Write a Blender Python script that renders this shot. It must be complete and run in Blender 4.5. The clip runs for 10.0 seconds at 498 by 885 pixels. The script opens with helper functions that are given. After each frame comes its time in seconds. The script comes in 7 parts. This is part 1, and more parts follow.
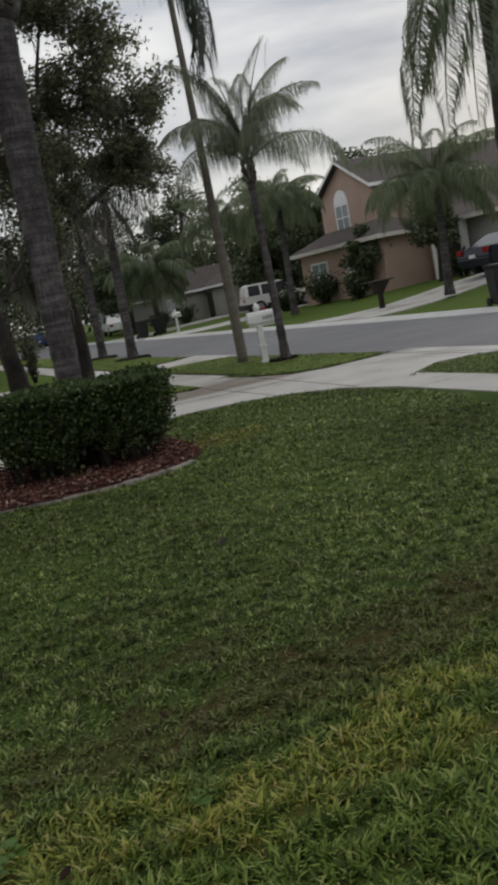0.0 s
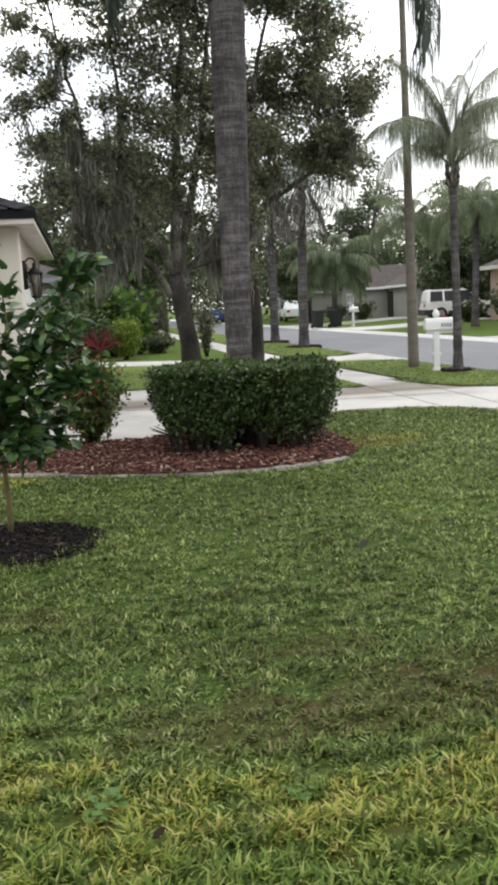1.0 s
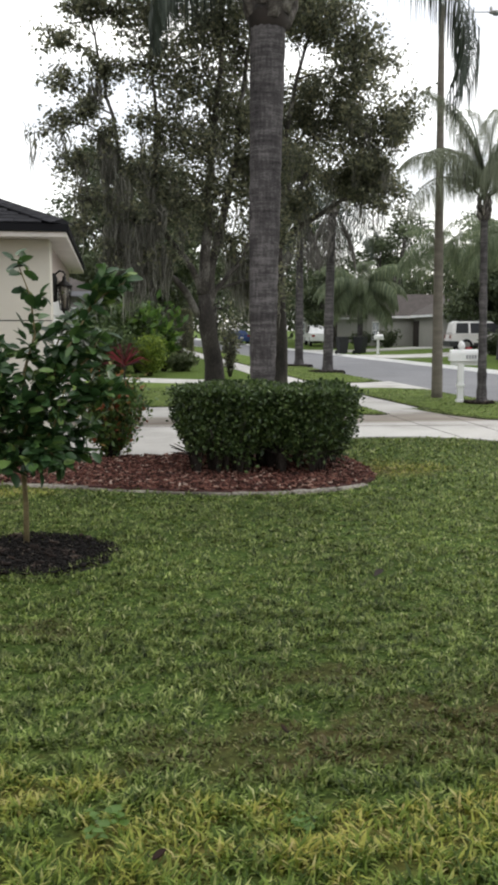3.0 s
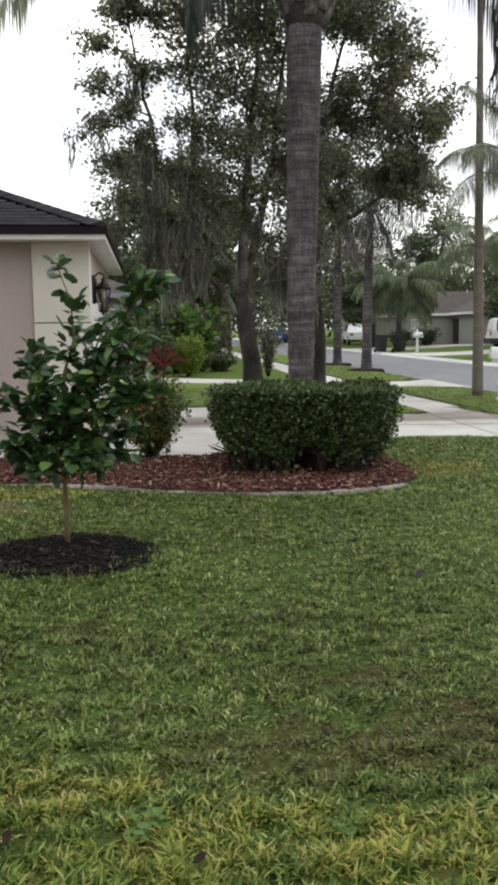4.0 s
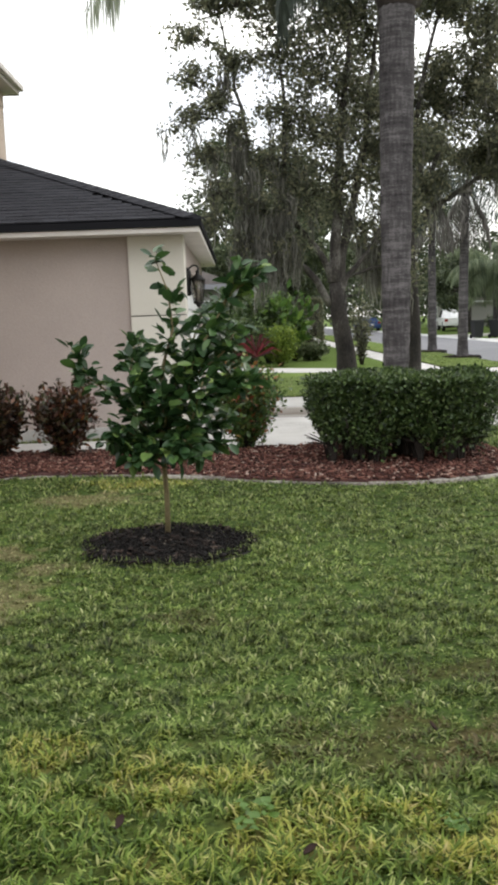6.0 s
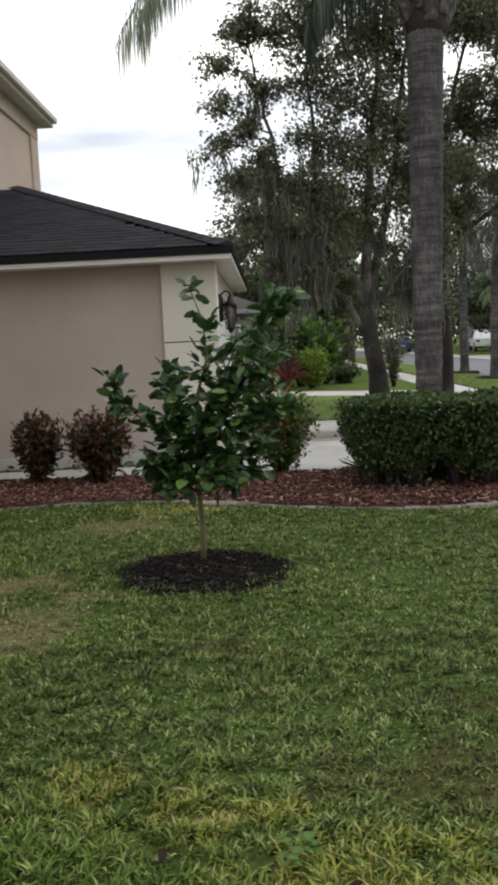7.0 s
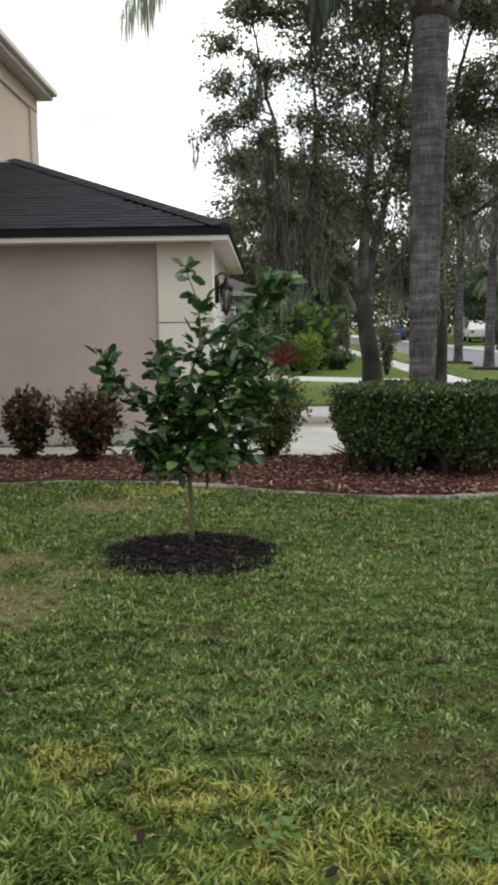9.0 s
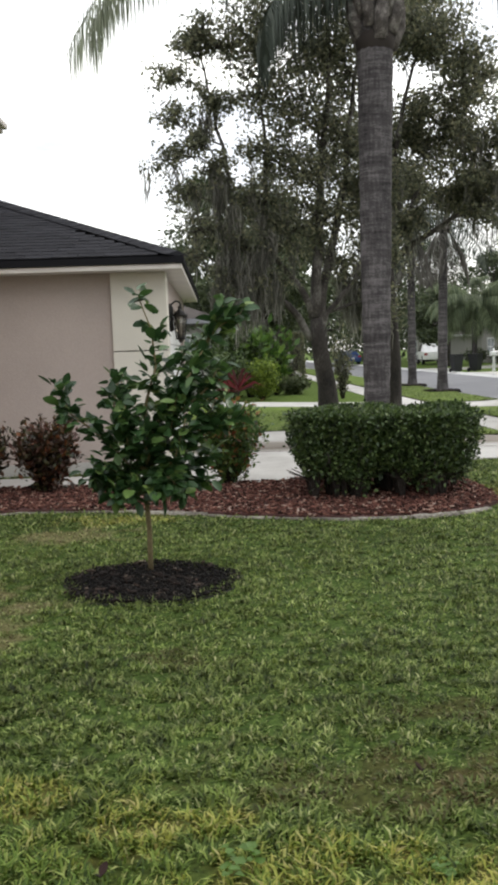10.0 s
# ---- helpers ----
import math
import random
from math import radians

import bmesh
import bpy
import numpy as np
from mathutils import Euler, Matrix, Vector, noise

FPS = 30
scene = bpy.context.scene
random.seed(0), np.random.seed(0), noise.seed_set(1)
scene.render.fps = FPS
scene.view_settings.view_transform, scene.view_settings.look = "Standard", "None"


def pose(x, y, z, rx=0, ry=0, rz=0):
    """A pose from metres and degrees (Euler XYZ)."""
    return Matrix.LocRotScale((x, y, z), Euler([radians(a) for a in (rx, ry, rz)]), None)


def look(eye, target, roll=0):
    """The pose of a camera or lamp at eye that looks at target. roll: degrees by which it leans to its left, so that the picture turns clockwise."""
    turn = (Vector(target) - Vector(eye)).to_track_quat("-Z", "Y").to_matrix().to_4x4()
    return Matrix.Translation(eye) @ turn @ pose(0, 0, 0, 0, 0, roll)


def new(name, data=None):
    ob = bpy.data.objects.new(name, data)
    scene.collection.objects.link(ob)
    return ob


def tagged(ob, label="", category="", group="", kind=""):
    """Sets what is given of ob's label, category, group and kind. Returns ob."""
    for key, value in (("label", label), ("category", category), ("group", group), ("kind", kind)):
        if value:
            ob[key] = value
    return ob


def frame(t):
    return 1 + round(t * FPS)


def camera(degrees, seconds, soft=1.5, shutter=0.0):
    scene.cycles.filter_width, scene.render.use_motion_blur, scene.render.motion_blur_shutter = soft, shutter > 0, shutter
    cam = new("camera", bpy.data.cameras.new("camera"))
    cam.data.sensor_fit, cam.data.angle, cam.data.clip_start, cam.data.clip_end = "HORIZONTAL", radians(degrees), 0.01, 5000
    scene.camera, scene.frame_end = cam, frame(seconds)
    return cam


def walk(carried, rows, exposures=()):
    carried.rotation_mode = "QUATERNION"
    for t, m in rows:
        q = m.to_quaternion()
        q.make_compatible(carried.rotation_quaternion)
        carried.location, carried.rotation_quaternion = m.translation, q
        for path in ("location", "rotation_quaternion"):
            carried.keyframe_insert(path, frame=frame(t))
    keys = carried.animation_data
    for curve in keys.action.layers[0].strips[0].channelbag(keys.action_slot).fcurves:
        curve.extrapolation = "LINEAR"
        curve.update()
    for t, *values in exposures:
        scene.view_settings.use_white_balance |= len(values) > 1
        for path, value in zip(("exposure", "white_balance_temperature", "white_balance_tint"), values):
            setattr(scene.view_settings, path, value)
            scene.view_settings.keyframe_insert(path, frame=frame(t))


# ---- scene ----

# ---------------------------------------------------------------- camera
cam = camera(31.8, 10.0, soft=3.6, shutter=0.1)
# seconds, x, y, z, yaw to the left, pitch up, roll
PATH = [
    (0.0, 0.039, -0.035, 1.481, -20.39, -9.54, -10.80), (0.5, 0.042, -0.010, 1.484, -12.37, -11.85, -6.27),
    (1.0, 0.032, -0.024, 1.486, -10.16, -8.82, -2.78), (1.5, 0.033, -0.022, 1.486, -7.34, -5.65, -1.78),
    (2.0, 0.030, -0.026, 1.487, -11.91, -5.93, 0.91), (2.5, 0.025, -0.022, 1.484, -10.50, -6.20, 0.19),
    (2.7, 0.025, -0.022, 1.485, -10.05, -6.93, 0.15), (3.8, 0.027, 0.003, 1.486, -6.22, -7.67, -0.59),
    (4.0, 0.027, -0.003, 1.491, -6.39, -7.40, -0.66), (4.5, 0.020, 0.011, 1.485, -1.43, -7.68, -2.55),
    (5.0, 0.011, 0.023, 1.484, 0.77, -9.13, -2.65), (5.5, 0.008, 0.023, 1.484, 0.13, -9.26, -1.92),
    (5.7, 0.002, 0.019, 1.484, -0.39, -8.94, -1.81), (6.8, -0.035, 0.019, 1.518, 0.80, -5.81, -3.17),
    (7.0, -0.034, 0.016, 1.518, 1.73, -6.37, -2.78), (7.5, -0.031, 0.008, 1.521, 2.05, -6.29, -3.36),
    (8.0, -0.038, 0.028, 1.515, 0.87, -5.77, -0.77), (8.5, -0.040, 0.033, 1.518, 1.79, -6.30, -0.76),
    (9.0, -0.037, 0.030, 1.521, 1.16, -7.50, -0.78), (9.5, -0.034, 0.034, 1.523, -1.10, -7.71, -0.67),
    (10.0, -0.020, 0.007, 1.517, -1.58, -5.82, -1.97)]


def aim(x, y, z, yaw, pitch, roll):
    a, p = radians(yaw), radians(pitch)
    way = Vector((-math.sin(a) * math.cos(p), math.cos(a) * math.cos(p), math.sin(p)))
    return look((x, y, z), Vector((x, y, z)) + way, roll)


EXPOSURES = [(0.0, -0.78), (0.3, -0.03), (0.5, 0.64), (1.0, 0.62), (1.5, 0.6), (2.0, 0.4), (2.5, 0.37), (4.0, 0.37), (4.5, 0.35), (5.0, 0.43), (5.5, 0.84), (5.7, 0.84), (6.8, 0.08), (7.0, 0.12), (7.5, 0.35), (8.0, 0.37), (9.0, 0.45), (10.0, 0.47)]
walk(cam, [(row[0], aim(*row[1:])) for row in PATH], EXPOSURES)

# ---------------------------------------------------------------- light
SUN_AZ, SUN_EL = 52.0, 16.0  # degrees to the right of +y, and up
world = bpy.data.worlds.new("overcast_evening")
scene.world = world
world.use_nodes = True
wt = world.node_tree
wt.nodes.clear()


def wnode(kind, **kw):
    n = wt.nodes.new(kind)
    for k, val in kw.items():
        n.inputs[k].default_value = val
    return n


w_out = wnode("ShaderNodeOutputWorld")
w_bg = wnode("ShaderNodeBackground", Strength=1.0)
w_tc = wnode("ShaderNodeTexCoord")
w_map = wnode("ShaderNodeMapping", Scale=(1.0, 1.0, 5.0))
w_n = wnode("ShaderNodeTexNoise", Scale=1.9, Detail=6.0, Roughness=0.55)
w_r = wnode("ShaderNodeValToRGB")
w_r.color_ramp.elements[0].position, w_r.color_ramp.elements[0].color = 0.36, (0.60, 0.63, 0.71, 1)
w_r.color_ramp.elements[1].position, w_r.color_ramp.elements[1].color = 0.66, (1.42, 1.40, 1.34, 1)
w_sky = wt.nodes.new("ShaderNodeTexSky")
w_sky.sky_type, w_sky.sun_disc = "NISHITA", False
w_sky.sun_elevation, w_sky.sun_rotation = radians(SUN_EL), radians(SUN_AZ)
w_mul = wt.nodes.new("ShaderNodeVectorMath")
w_mul.operation = "SCALE"
w_mul.inputs["Scale"].default_value = 0.022
w_add = wt.nodes.new("ShaderNodeVectorMath")
w_add.operation = "ADD"
wt.links.new(w_tc.outputs["Generated"], w_map.inputs["Vector"])
wt.links.new(w_map.outputs["Vector"], w_n.inputs["Vector"])
wt.links.new(w_n.outputs["Fac"], w_r.inputs["Fac"])
wt.links.new(w_sky.outputs["Color"], w_mul.inputs[0])
w_sep, w_mr, w_ov = wt.nodes.new("ShaderNodeSeparateXYZ"), wt.nodes.new("ShaderNodeMapRange"), wt.nodes.new("ShaderNodeVectorMath")
w_mr.inputs["To Min"].default_value, w_mr.inputs["To Max"].default_value = 0.85, 1.75
w_ov.operation = "SCALE"
wt.links.new(w_tc.outputs["Generated"], w_sep.inputs["Vector"])
wt.links.new(w_sep.outputs["Z"], w_mr.inputs["Value"])
wt.links.new(w_r.outputs["Color"], w_ov.inputs[0])
wt.links.new(w_mr.outputs["Result"], w_ov.inputs["Scale"])
wt.links.new(w_ov.outputs["Vector"], w_add.inputs[0])
wt.links.new(w_mul.outputs["Vector"], w_add.inputs[1])
wt.links.new(w_add.outputs["Vector"], w_bg.inputs["Color"])
wt.links.new(w_bg.outputs["Background"], w_out.inputs["Surface"])

sun = new("sun", bpy.data.lights.new("sun", "SUN"))
sun.data.energy, sun.data.angle, sun.data.color = 0.6, radians(20), (1.0, 0.93, 0.84)
sun.matrix_basis = look((0, 0, 0), (-math.sin(radians(SUN_AZ)) * math.cos(radians(SUN_EL + 14)), -math.cos(radians(SUN_AZ)) * math.cos(radians(SUN_EL + 14)), -math.sin(radians(SUN_EL + 14))))


# ---------------------------------------------------------------- materials
def ramp(nt, stops):
    r = nt.nodes.new("ShaderNodeValToRGB")
    while len(r.color_ramp.elements) < len(stops):
        r.color_ramp.elements.new(0.5)
    for e, (p, c) in zip(r.color_ramp.elements, stops):
        e.position, e.color = p, (*c, 1)
    return r


def surface(name, stops, scale=4.0, rough=0.85, bump=0.15, fine=60.0, stretch=(1, 1, 1), metal=0.0, vary=0.0, spec=0.3, detail=5.0):
    """A noise-coloured surface at two scales, with fine relief; vary: brightness changes from object to object."""
    m = bpy.data.materials.new(name)
    m.use_nodes = True
    nt = m.node_tree
    b = nt.nodes["Principled BSDF"]
    b.inputs["Roughness"].default_value, b.inputs["Metallic"].default_value, b.inputs["Specular IOR Level"].default_value = rough, metal, spec
    tc, mp = nt.nodes.new("ShaderNodeTexCoord"), nt.nodes.new("ShaderNodeMapping")
    mp.inputs["Scale"].default_value = stretch
    nt.links.new(tc.outputs["Object"], mp.inputs["Vector"])
    big, small = nt.nodes.new("ShaderNodeTexNoise"), nt.nodes.new("ShaderNodeTexNoise")
    big.inputs["Scale"].default_value, big.inputs["Detail"].default_value = scale, detail
    small.inputs["Scale"].default_value, small.inputs["Detail"].default_value = fine, 3
    for n in (big, small):
        nt.links.new(mp.outputs["Vector"], n.inputs["Vector"])
    mix = nt.nodes.new("ShaderNodeMix")
    mix.inputs["Factor"].default_value = 0.35
    nt.links.new(big.outputs["Fac"], mix.inputs["A"])
    nt.links.new(small.outputs["Fac"], mix.inputs["B"])
    r = ramp(nt, stops)
    nt.links.new(mix.outputs["Result"], r.inputs["Fac"])
    col = r.outputs["Color"]
    if vary:
        oi, hsv, mr = nt.nodes.new("ShaderNodeObjectInfo"), nt.nodes.new("ShaderNodeHueSaturation"), nt.nodes.new("ShaderNodeMapRange")
        mr.inputs["To Min"].default_value, mr.inputs["To Max"].default_value = 1 - vary, 1 + vary
        nt.links.new(oi.outputs["Random"], mr.inputs["Value"])
        nt.links.new(mr.outputs["Result"], hsv.inputs["Value"])
        nt.links.new(col, hsv.inputs["Color"])
        col = hsv.outputs["Color"]
    nt.links.new(col, b.inputs["Base Color"])
    bp = nt.nodes.new("ShaderNodeBump")
    bp.inputs["Strength"].default_value, bp.inputs["Distance"].default_value = bump, 0.02
    nt.links.new(small.outputs["Fac"], bp.inputs["Height"])
    nt.links.new(bp.outputs["Normal"], b.inputs["Normal"])
    return m


def leafy(name, stops, rough=0.5, through_light=0.3, spec=0.35, per_object=False):
    """Leaves: each island (or object) takes its own colour from the ramp; some light passes through."""
    m = bpy.data.materials.new(name)
    m.use_nodes = True
    nt = m.node_tree
    b, out = nt.nodes["Principled BSDF"], nt.nodes["Material Output"]
    b.inputs["Roughness"].default_value, b.inputs["Specular IOR Level"].default_value = rough, spec
    src = nt.nodes.new("ShaderNodeObjectInfo" if per_object else "ShaderNodeNewGeometry")
    r = ramp(nt, stops)
    nt.links.new(src.outputs["Random" if per_object else "Random Per Island"], r.inputs["Fac"])
    nt.links.new(r.outputs["Color"], b.inputs["Base Color"])
    tr, mx = nt.nodes.new("ShaderNodeBsdfTranslucent"), nt.nodes.new("ShaderNodeMixShader")
    mx.inputs["Fac"].default_value = through_light
    nt.links.new(r.outputs["Color"], tr.inputs["Color"])
    nt.links.new(b.outputs["BSDF"], mx.inputs[1])
    nt.links.new(tr.outputs["BSDF"], mx.inputs[2])
    nt.links.new(mx.outputs["Shader"], out.inputs["Surface"])
    return m


def plain(name, col, rough=0.6, metal=0.0, spec=0.4):
    return surface(name, [(0.3, tuple(c * 0.88 for c in col)), (0.7, tuple(min(1, c * 1.1) for c in col))], 3.0, rough, 0.05, 90, metal=metal, spec=spec)


def lawn_material(name, blades):
    """Turf: green with straw-yellow and bare brown stretches, the same masks for soil and blades."""
    m = bpy.data.materials.new(name)
    m.use_nodes = True
    nt = m.node_tree
    L, N = nt.links, nt.nodes
    b, out = N["Principled BSDF"], N["Material Output"]
    b.inputs["Roughness"].default_value, b.inputs["Specular IOR Level"].default_value = (0.55, 0.22) if blades else (0.9, 0.05)
    geo = N.new("ShaderNodeNewGeometry")
    n1, n2, n3 = (N.new("ShaderNodeTexNoise") for _ in range(3))
    for n, s, d in ((n1, 0.55, 3), (n2, 4.5, 5), (n3, 11.0 if blades else 30.0, 4)):
        n.inputs["Scale"].default_value, n.inputs["Detail"].default_value = s, d
        L.new(geo.outputs["Position"], n.inputs["Vector"])
    if blades:
        green = ramp(nt, [(0.0, (0.020, 0.031, 0.010)), (0.35, (0.081, 0.121, 0.023)), (0.75, (0.160, 0.208, 0.050)), (0.93, (0.25, 0.29, 0.10)), (1.0, (0.36, 0.36, 0.18))])
        fresh = ramp(nt, [(0.0, (0.030, 0.055, 0.010)), (0.4, (0.110, 0.190, 0.028)), (0.78, (0.205, 0.295, 0.050)), (1.0, (0.38, 0.40, 0.13))])
        straw = ramp(nt, [(0.0, (0.06, 0.09, 0.014)), (0.45, (0.18, 0.24, 0.035)), (0.62, (0.44, 0.42, 0.085)), (0.86, (0.48, 0.42, 0.11)), (1.0, (0.44, 0.34, 0.16))])
        brown = ramp(nt, [(0.0, (0.045, 0.030, 0.012)), (0.28, (0.15, 0.11, 0.055)), (0.42, (0.05, 0.075, 0.02)), (0.8, (0.085, 0.12, 0.026)), (1.0, (0.24, 0.19, 0.09))])
        tan = ramp(nt, [(0.0, (0.16, 0.115, 0.060)), (0.4, (0.33, 0.25, 0.15)), (0.6, (0.12, 0.145, 0.05)), (1.0, (0.42, 0.33, 0.20))])
        key = geo.outputs["Random Per Island"]
    else:
        green = ramp(nt, [(0.25, (0.012, 0.020, 0.006)), (0.5, (0.038, 0.062, 0.014)), (0.8, (0.085, 0.125, 0.030))])
        fresh = ramp(nt, [(0.25, (0.022, 0.026, 0.007)), (0.8, (0.09, 0.105, 0.025))])
        straw = ramp(nt, [(0.2, (0.045, 0.042, 0.012)), (0.8, (0.15, 0.12, 0.035))])
        brown = ramp(nt, [(0.2, (0.020, 0.014, 0.007)), (0.8, (0.075, 0.052, 0.022))])
        tan = ramp(nt, [(0.2, (0.08, 0.058, 0.030)), (0.8, (0.22, 0.165, 0.095))])
        key = n3.outputs["Fac"]
    for r in (green, fresh, straw, brown, tan):
        L.new(key, r.inputs["Fac"])
    bright = ramp(nt, [(0.25, (0.036, 0.060, 0.012)), (0.5, (0.078, 0.118, 0.025)), (0.8, (0.135, 0.178, 0.046))])
    L.new(key, bright.inputs["Fac"])
    sep = N.new("ShaderNodeSeparateXYZ")
    L.new(geo.outputs["Position"], sep.inputs["Vector"])

    def math_(op, a, c):
        q = N.new("ShaderNodeMath")
        q.operation = op
        q.use_clamp = False
        for i, v in enumerate((a, c)):
            if hasattr(v, "node"):
                L.new(v, q.inputs[i])
            else:
                q.inputs[i].default_value = v
        return q.outputs[0]

    def spot(cx, cy, rx, ry, ragged):
        """1 inside an uneven patch, falling to 0 at its edge."""
        sub, sc, ln = N.new("ShaderNodeVectorMath"), N.new("ShaderNodeVectorMath"), N.new("ShaderNodeVectorMath")
        sub.operation, sc.operation, ln.operation = "SUBTRACT", "MULTIPLY", "LENGTH"
        sub.inputs[1].default_value, sc.inputs[1].default_value = (cx, cy, 0), (1 / rx, 1 / ry, 0)
        L.new(geo.outputs["Position"], sub.inputs[0])
        L.new(sub.outputs["Vector"], sc.inputs[0])
        L.new(sc.outputs["Vector"], ln.inputs[0])
        v = math_("SUBTRACT", 1.25, ln.outputs["Value"])
        v = math_("ADD", v, math_("MULTIPLY", math_("SUBTRACT", n2.outputs["Fac"], 0.5), ragged))
        mr = N.new("ShaderNodeMapRange")
        mr.inputs["From Min"].default_value, mr.inputs["From Max"].default_value = 0.0, 0.55
        L.new(v, mr.inputs["Value"])
        return mr.outputs["Result"]

    def over(base, top, fac):
        mx = N.new("ShaderNodeMix")
        mx.data_type = "RGBA"
        L.new(fac, mx.inputs["Factor"])
        L.new(base, mx.inputs["A"])
        L.new(top, mx.inputs["B"])
        return mx.outputs["Result"]

    col = green.outputs["Color"]
    tone = N.new("ShaderNodeHueSaturation")
    mr = N.new("ShaderNodeMapRange")
    mr.inputs["From Min"].default_value, mr.inputs["From Max"].default_value = 0.3, 0.7
    mr.inputs["To Min"].default_value, mr.inputs["To Max"].default_value = 0.72, 1.25
    L.new(n1.outputs["Fac"], mr.inputs["Value"])
    L.new(mr.outputs["Result"], tone.inputs["Value"])
    L.new(col, tone.inputs["Color"])
    col = tone.outputs["Color"]
    # fine tone noise puts the shade between tufts and blade glints into the colour
    if blades:
        fine, fr = N.new("ShaderNodeHueSaturation"), N.new("ShaderNodeMapRange")
        fr.inputs["From Min"].default_value, fr.inputs["From Max"].default_value = 0.32, 0.68
        fr.inputs["To Min"].default_value, fr.inputs["To Max"].default_value = 0.5, 1.5
        L.new(n3.outputs["Fac"], fr.inputs["Value"])
        L.new(fr.outputs["Result"], fine.inputs["Value"])
        L.new(col, fine.inputs["Color"])
        col = fine.outputs["Color"]
    # the lusher yellow-green stretch before the worn line
    line = math_("ADD", math_("MULTIPLY", math_("ABSOLUTE", math_("SUBTRACT", sep.outputs["X"], FRESH_X), 0.0), FRESH_SLOPE), FRESH_Y)
    gap = math_("ADD", math_("SUBTRACT", line, sep.outputs["Y"]), math_("MULTIPLY", math_("SUBTRACT", n2.outputs["Fac"], 0.5), 1.1))
    fm = N.new("ShaderNodeMapRange")
    fm.inputs["From Min"].default_value, fm.inputs["From Max"].default_value = -0.35, 0.4
    L.new(gap, fm.inputs["Value"])
    col = over(col, fresh.outputs["Color"], math_("MULTIPLY", fm.outputs["Result"], 0.62))
    if not blades:
        # the closer-mown lawns past the drive
        bm_ = N.new("ShaderNodeMapRange")
        bm_.inputs["From Min"].default_value, bm_.inputs["From Max"].default_value = 11.5, 13.0
        L.new(sep.outputs["Y"], bm_.inputs["Value"])
        col = over(col, bright.outputs["Color"], bm_.outputs["Result"])
    for args in PATCHES_TAN:
        col = over(col, tan.outputs["Color"], math_("MULTIPLY", spot(*args), 0.5))
    for args in PATCHES_BROWN:
        col = over(col, brown.outputs["Color"], math_("MULTIPLY", spot(*args), 0.5))
    for args in PATCHES_STRAW:
        col = over(col, straw.outputs["Color"], math_("MULTIPLY", spot(*args), 0.55))
    L.new(col, b.inputs["Base Color"])
    if blades:
        tr, mx = N.new("ShaderNodeBsdfTranslucent"), N.new("ShaderNodeMixShader")
        mx.inputs["Fac"].default_value = 0.3
        L.new(col, tr.inputs["Color"])
        L.new(b.outputs["BSDF"], mx.inputs[1])
        L.new(tr.outputs["BSDF"], mx.inputs[2])
        L.new(mx.outputs["Shader"], out.inputs["Surface"])
    else:
        bp = N.new("ShaderNodeBump")
        bp.inputs["Strength"].default_value, bp.inputs["Distance"].default_value = 0.6, 0.03
        L.new(n3.outputs["Fac"], bp.inputs["Height"])
        L.new(bp.outputs["Normal"], b.inputs["Normal"])
    return m


# x, y, half-width, half-depth, raggedness of the worn stretches of turf
PATCHES_BROWN = [(0.45, 2.88, 0.45, 0.22, 3.4), (1.15, 2.92, 0.55, 0.26, 3.2), (1.85, 3.08, 0.55, 0.28, 3.2), (2.5, 3.25, 0.45, 0.25, 3.4), (0.9, 3.5, 0.3, 0.12, 4.2), (-0.2, 4.3, 0.25, 0.12, 4.0), (2.75, 8.75, 0.3, 0.35, 1.8)]
PATCHES_STRAW = [(0.95, 2.25, 0.5, 0.16, 5.0), (0.1, 2.35, 0.3, 0.22, 5.0), (-0.3, 2.68, 0.3, 0.14, 4.5), (0.5, 2.3, 0.2, 0.2, 5.5), (1.5, 2.5, 0.5, 0.14, 4.5), (-0.7, 2.9, 0.25, 0.12, 4.5), (3.0, 8.9, 0.55, 0.5, 2.4), (-1.0, 8.1, 0.5, 0.25, 3.0)]
PATCHES_TAN = [(-1.5, 4.7, 0.30, 0.40, 2.6), (-1.8, 5.65, 0.40, 0.22, 2.8), (-1.3, 5.3, 0.2, 0.15, 3.2), (-1.4, 7.45, 0.45, 0.28, 3.4), (-2.3, 4.9, 0.6, 0.5, 2.4)]
FRESH_X, FRESH_SLOPE, FRESH_Y = 0.6, 0.33, 2.42

GRASS_SOIL, GRASS_BLADE = lawn_material("turf", False), lawn_material("grass_blades", True)
CONCRETE = surface("weathered_concrete", [(0.3, (0.20, 0.185, 0.165)), (0.46, (0.40, 0.385, 0.36)), (0.72, (0.54, 0.53, 0.50))], 0.9, 0.9, 0.25, 45, detail=8.0)
EDGING = surface("stained_edging", [(0.36, (0.035, 0.030, 0.024)), (0.5, (0.11, 0.098, 0.08)), (0.64, (0.30, 0.28, 0.24))], 1.6, 0.95, 0.4, 40)
KERB = surface("kerb_concrete", [(0.3, (0.40, 0.40, 0.39)), (0.7, (0.52, 0.52, 0.50))], 2.0, 0.9, 0.2, 50)
ASPHALT = surface("asphalt", [(0.3, (0.135, 0.135, 0.142)), (0.7, (0.185, 0.185, 0.192))], 0.7, 0.88, 0.35, 70)
STUCCO = surface("greige_stucco", [(0.3, (0.345, 0.293, 0.265)), (0.7, (0.435, 0.37, 0.335))], 0.9, 0.95, 0.22, 55)
STUCCO_PALE = surface("cream_stucco", [(0.3, (0.56, 0.53, 0.46)), (0.7, (0.63, 0.60, 0.53))], 1.5, 0.95, 0.12, 60)
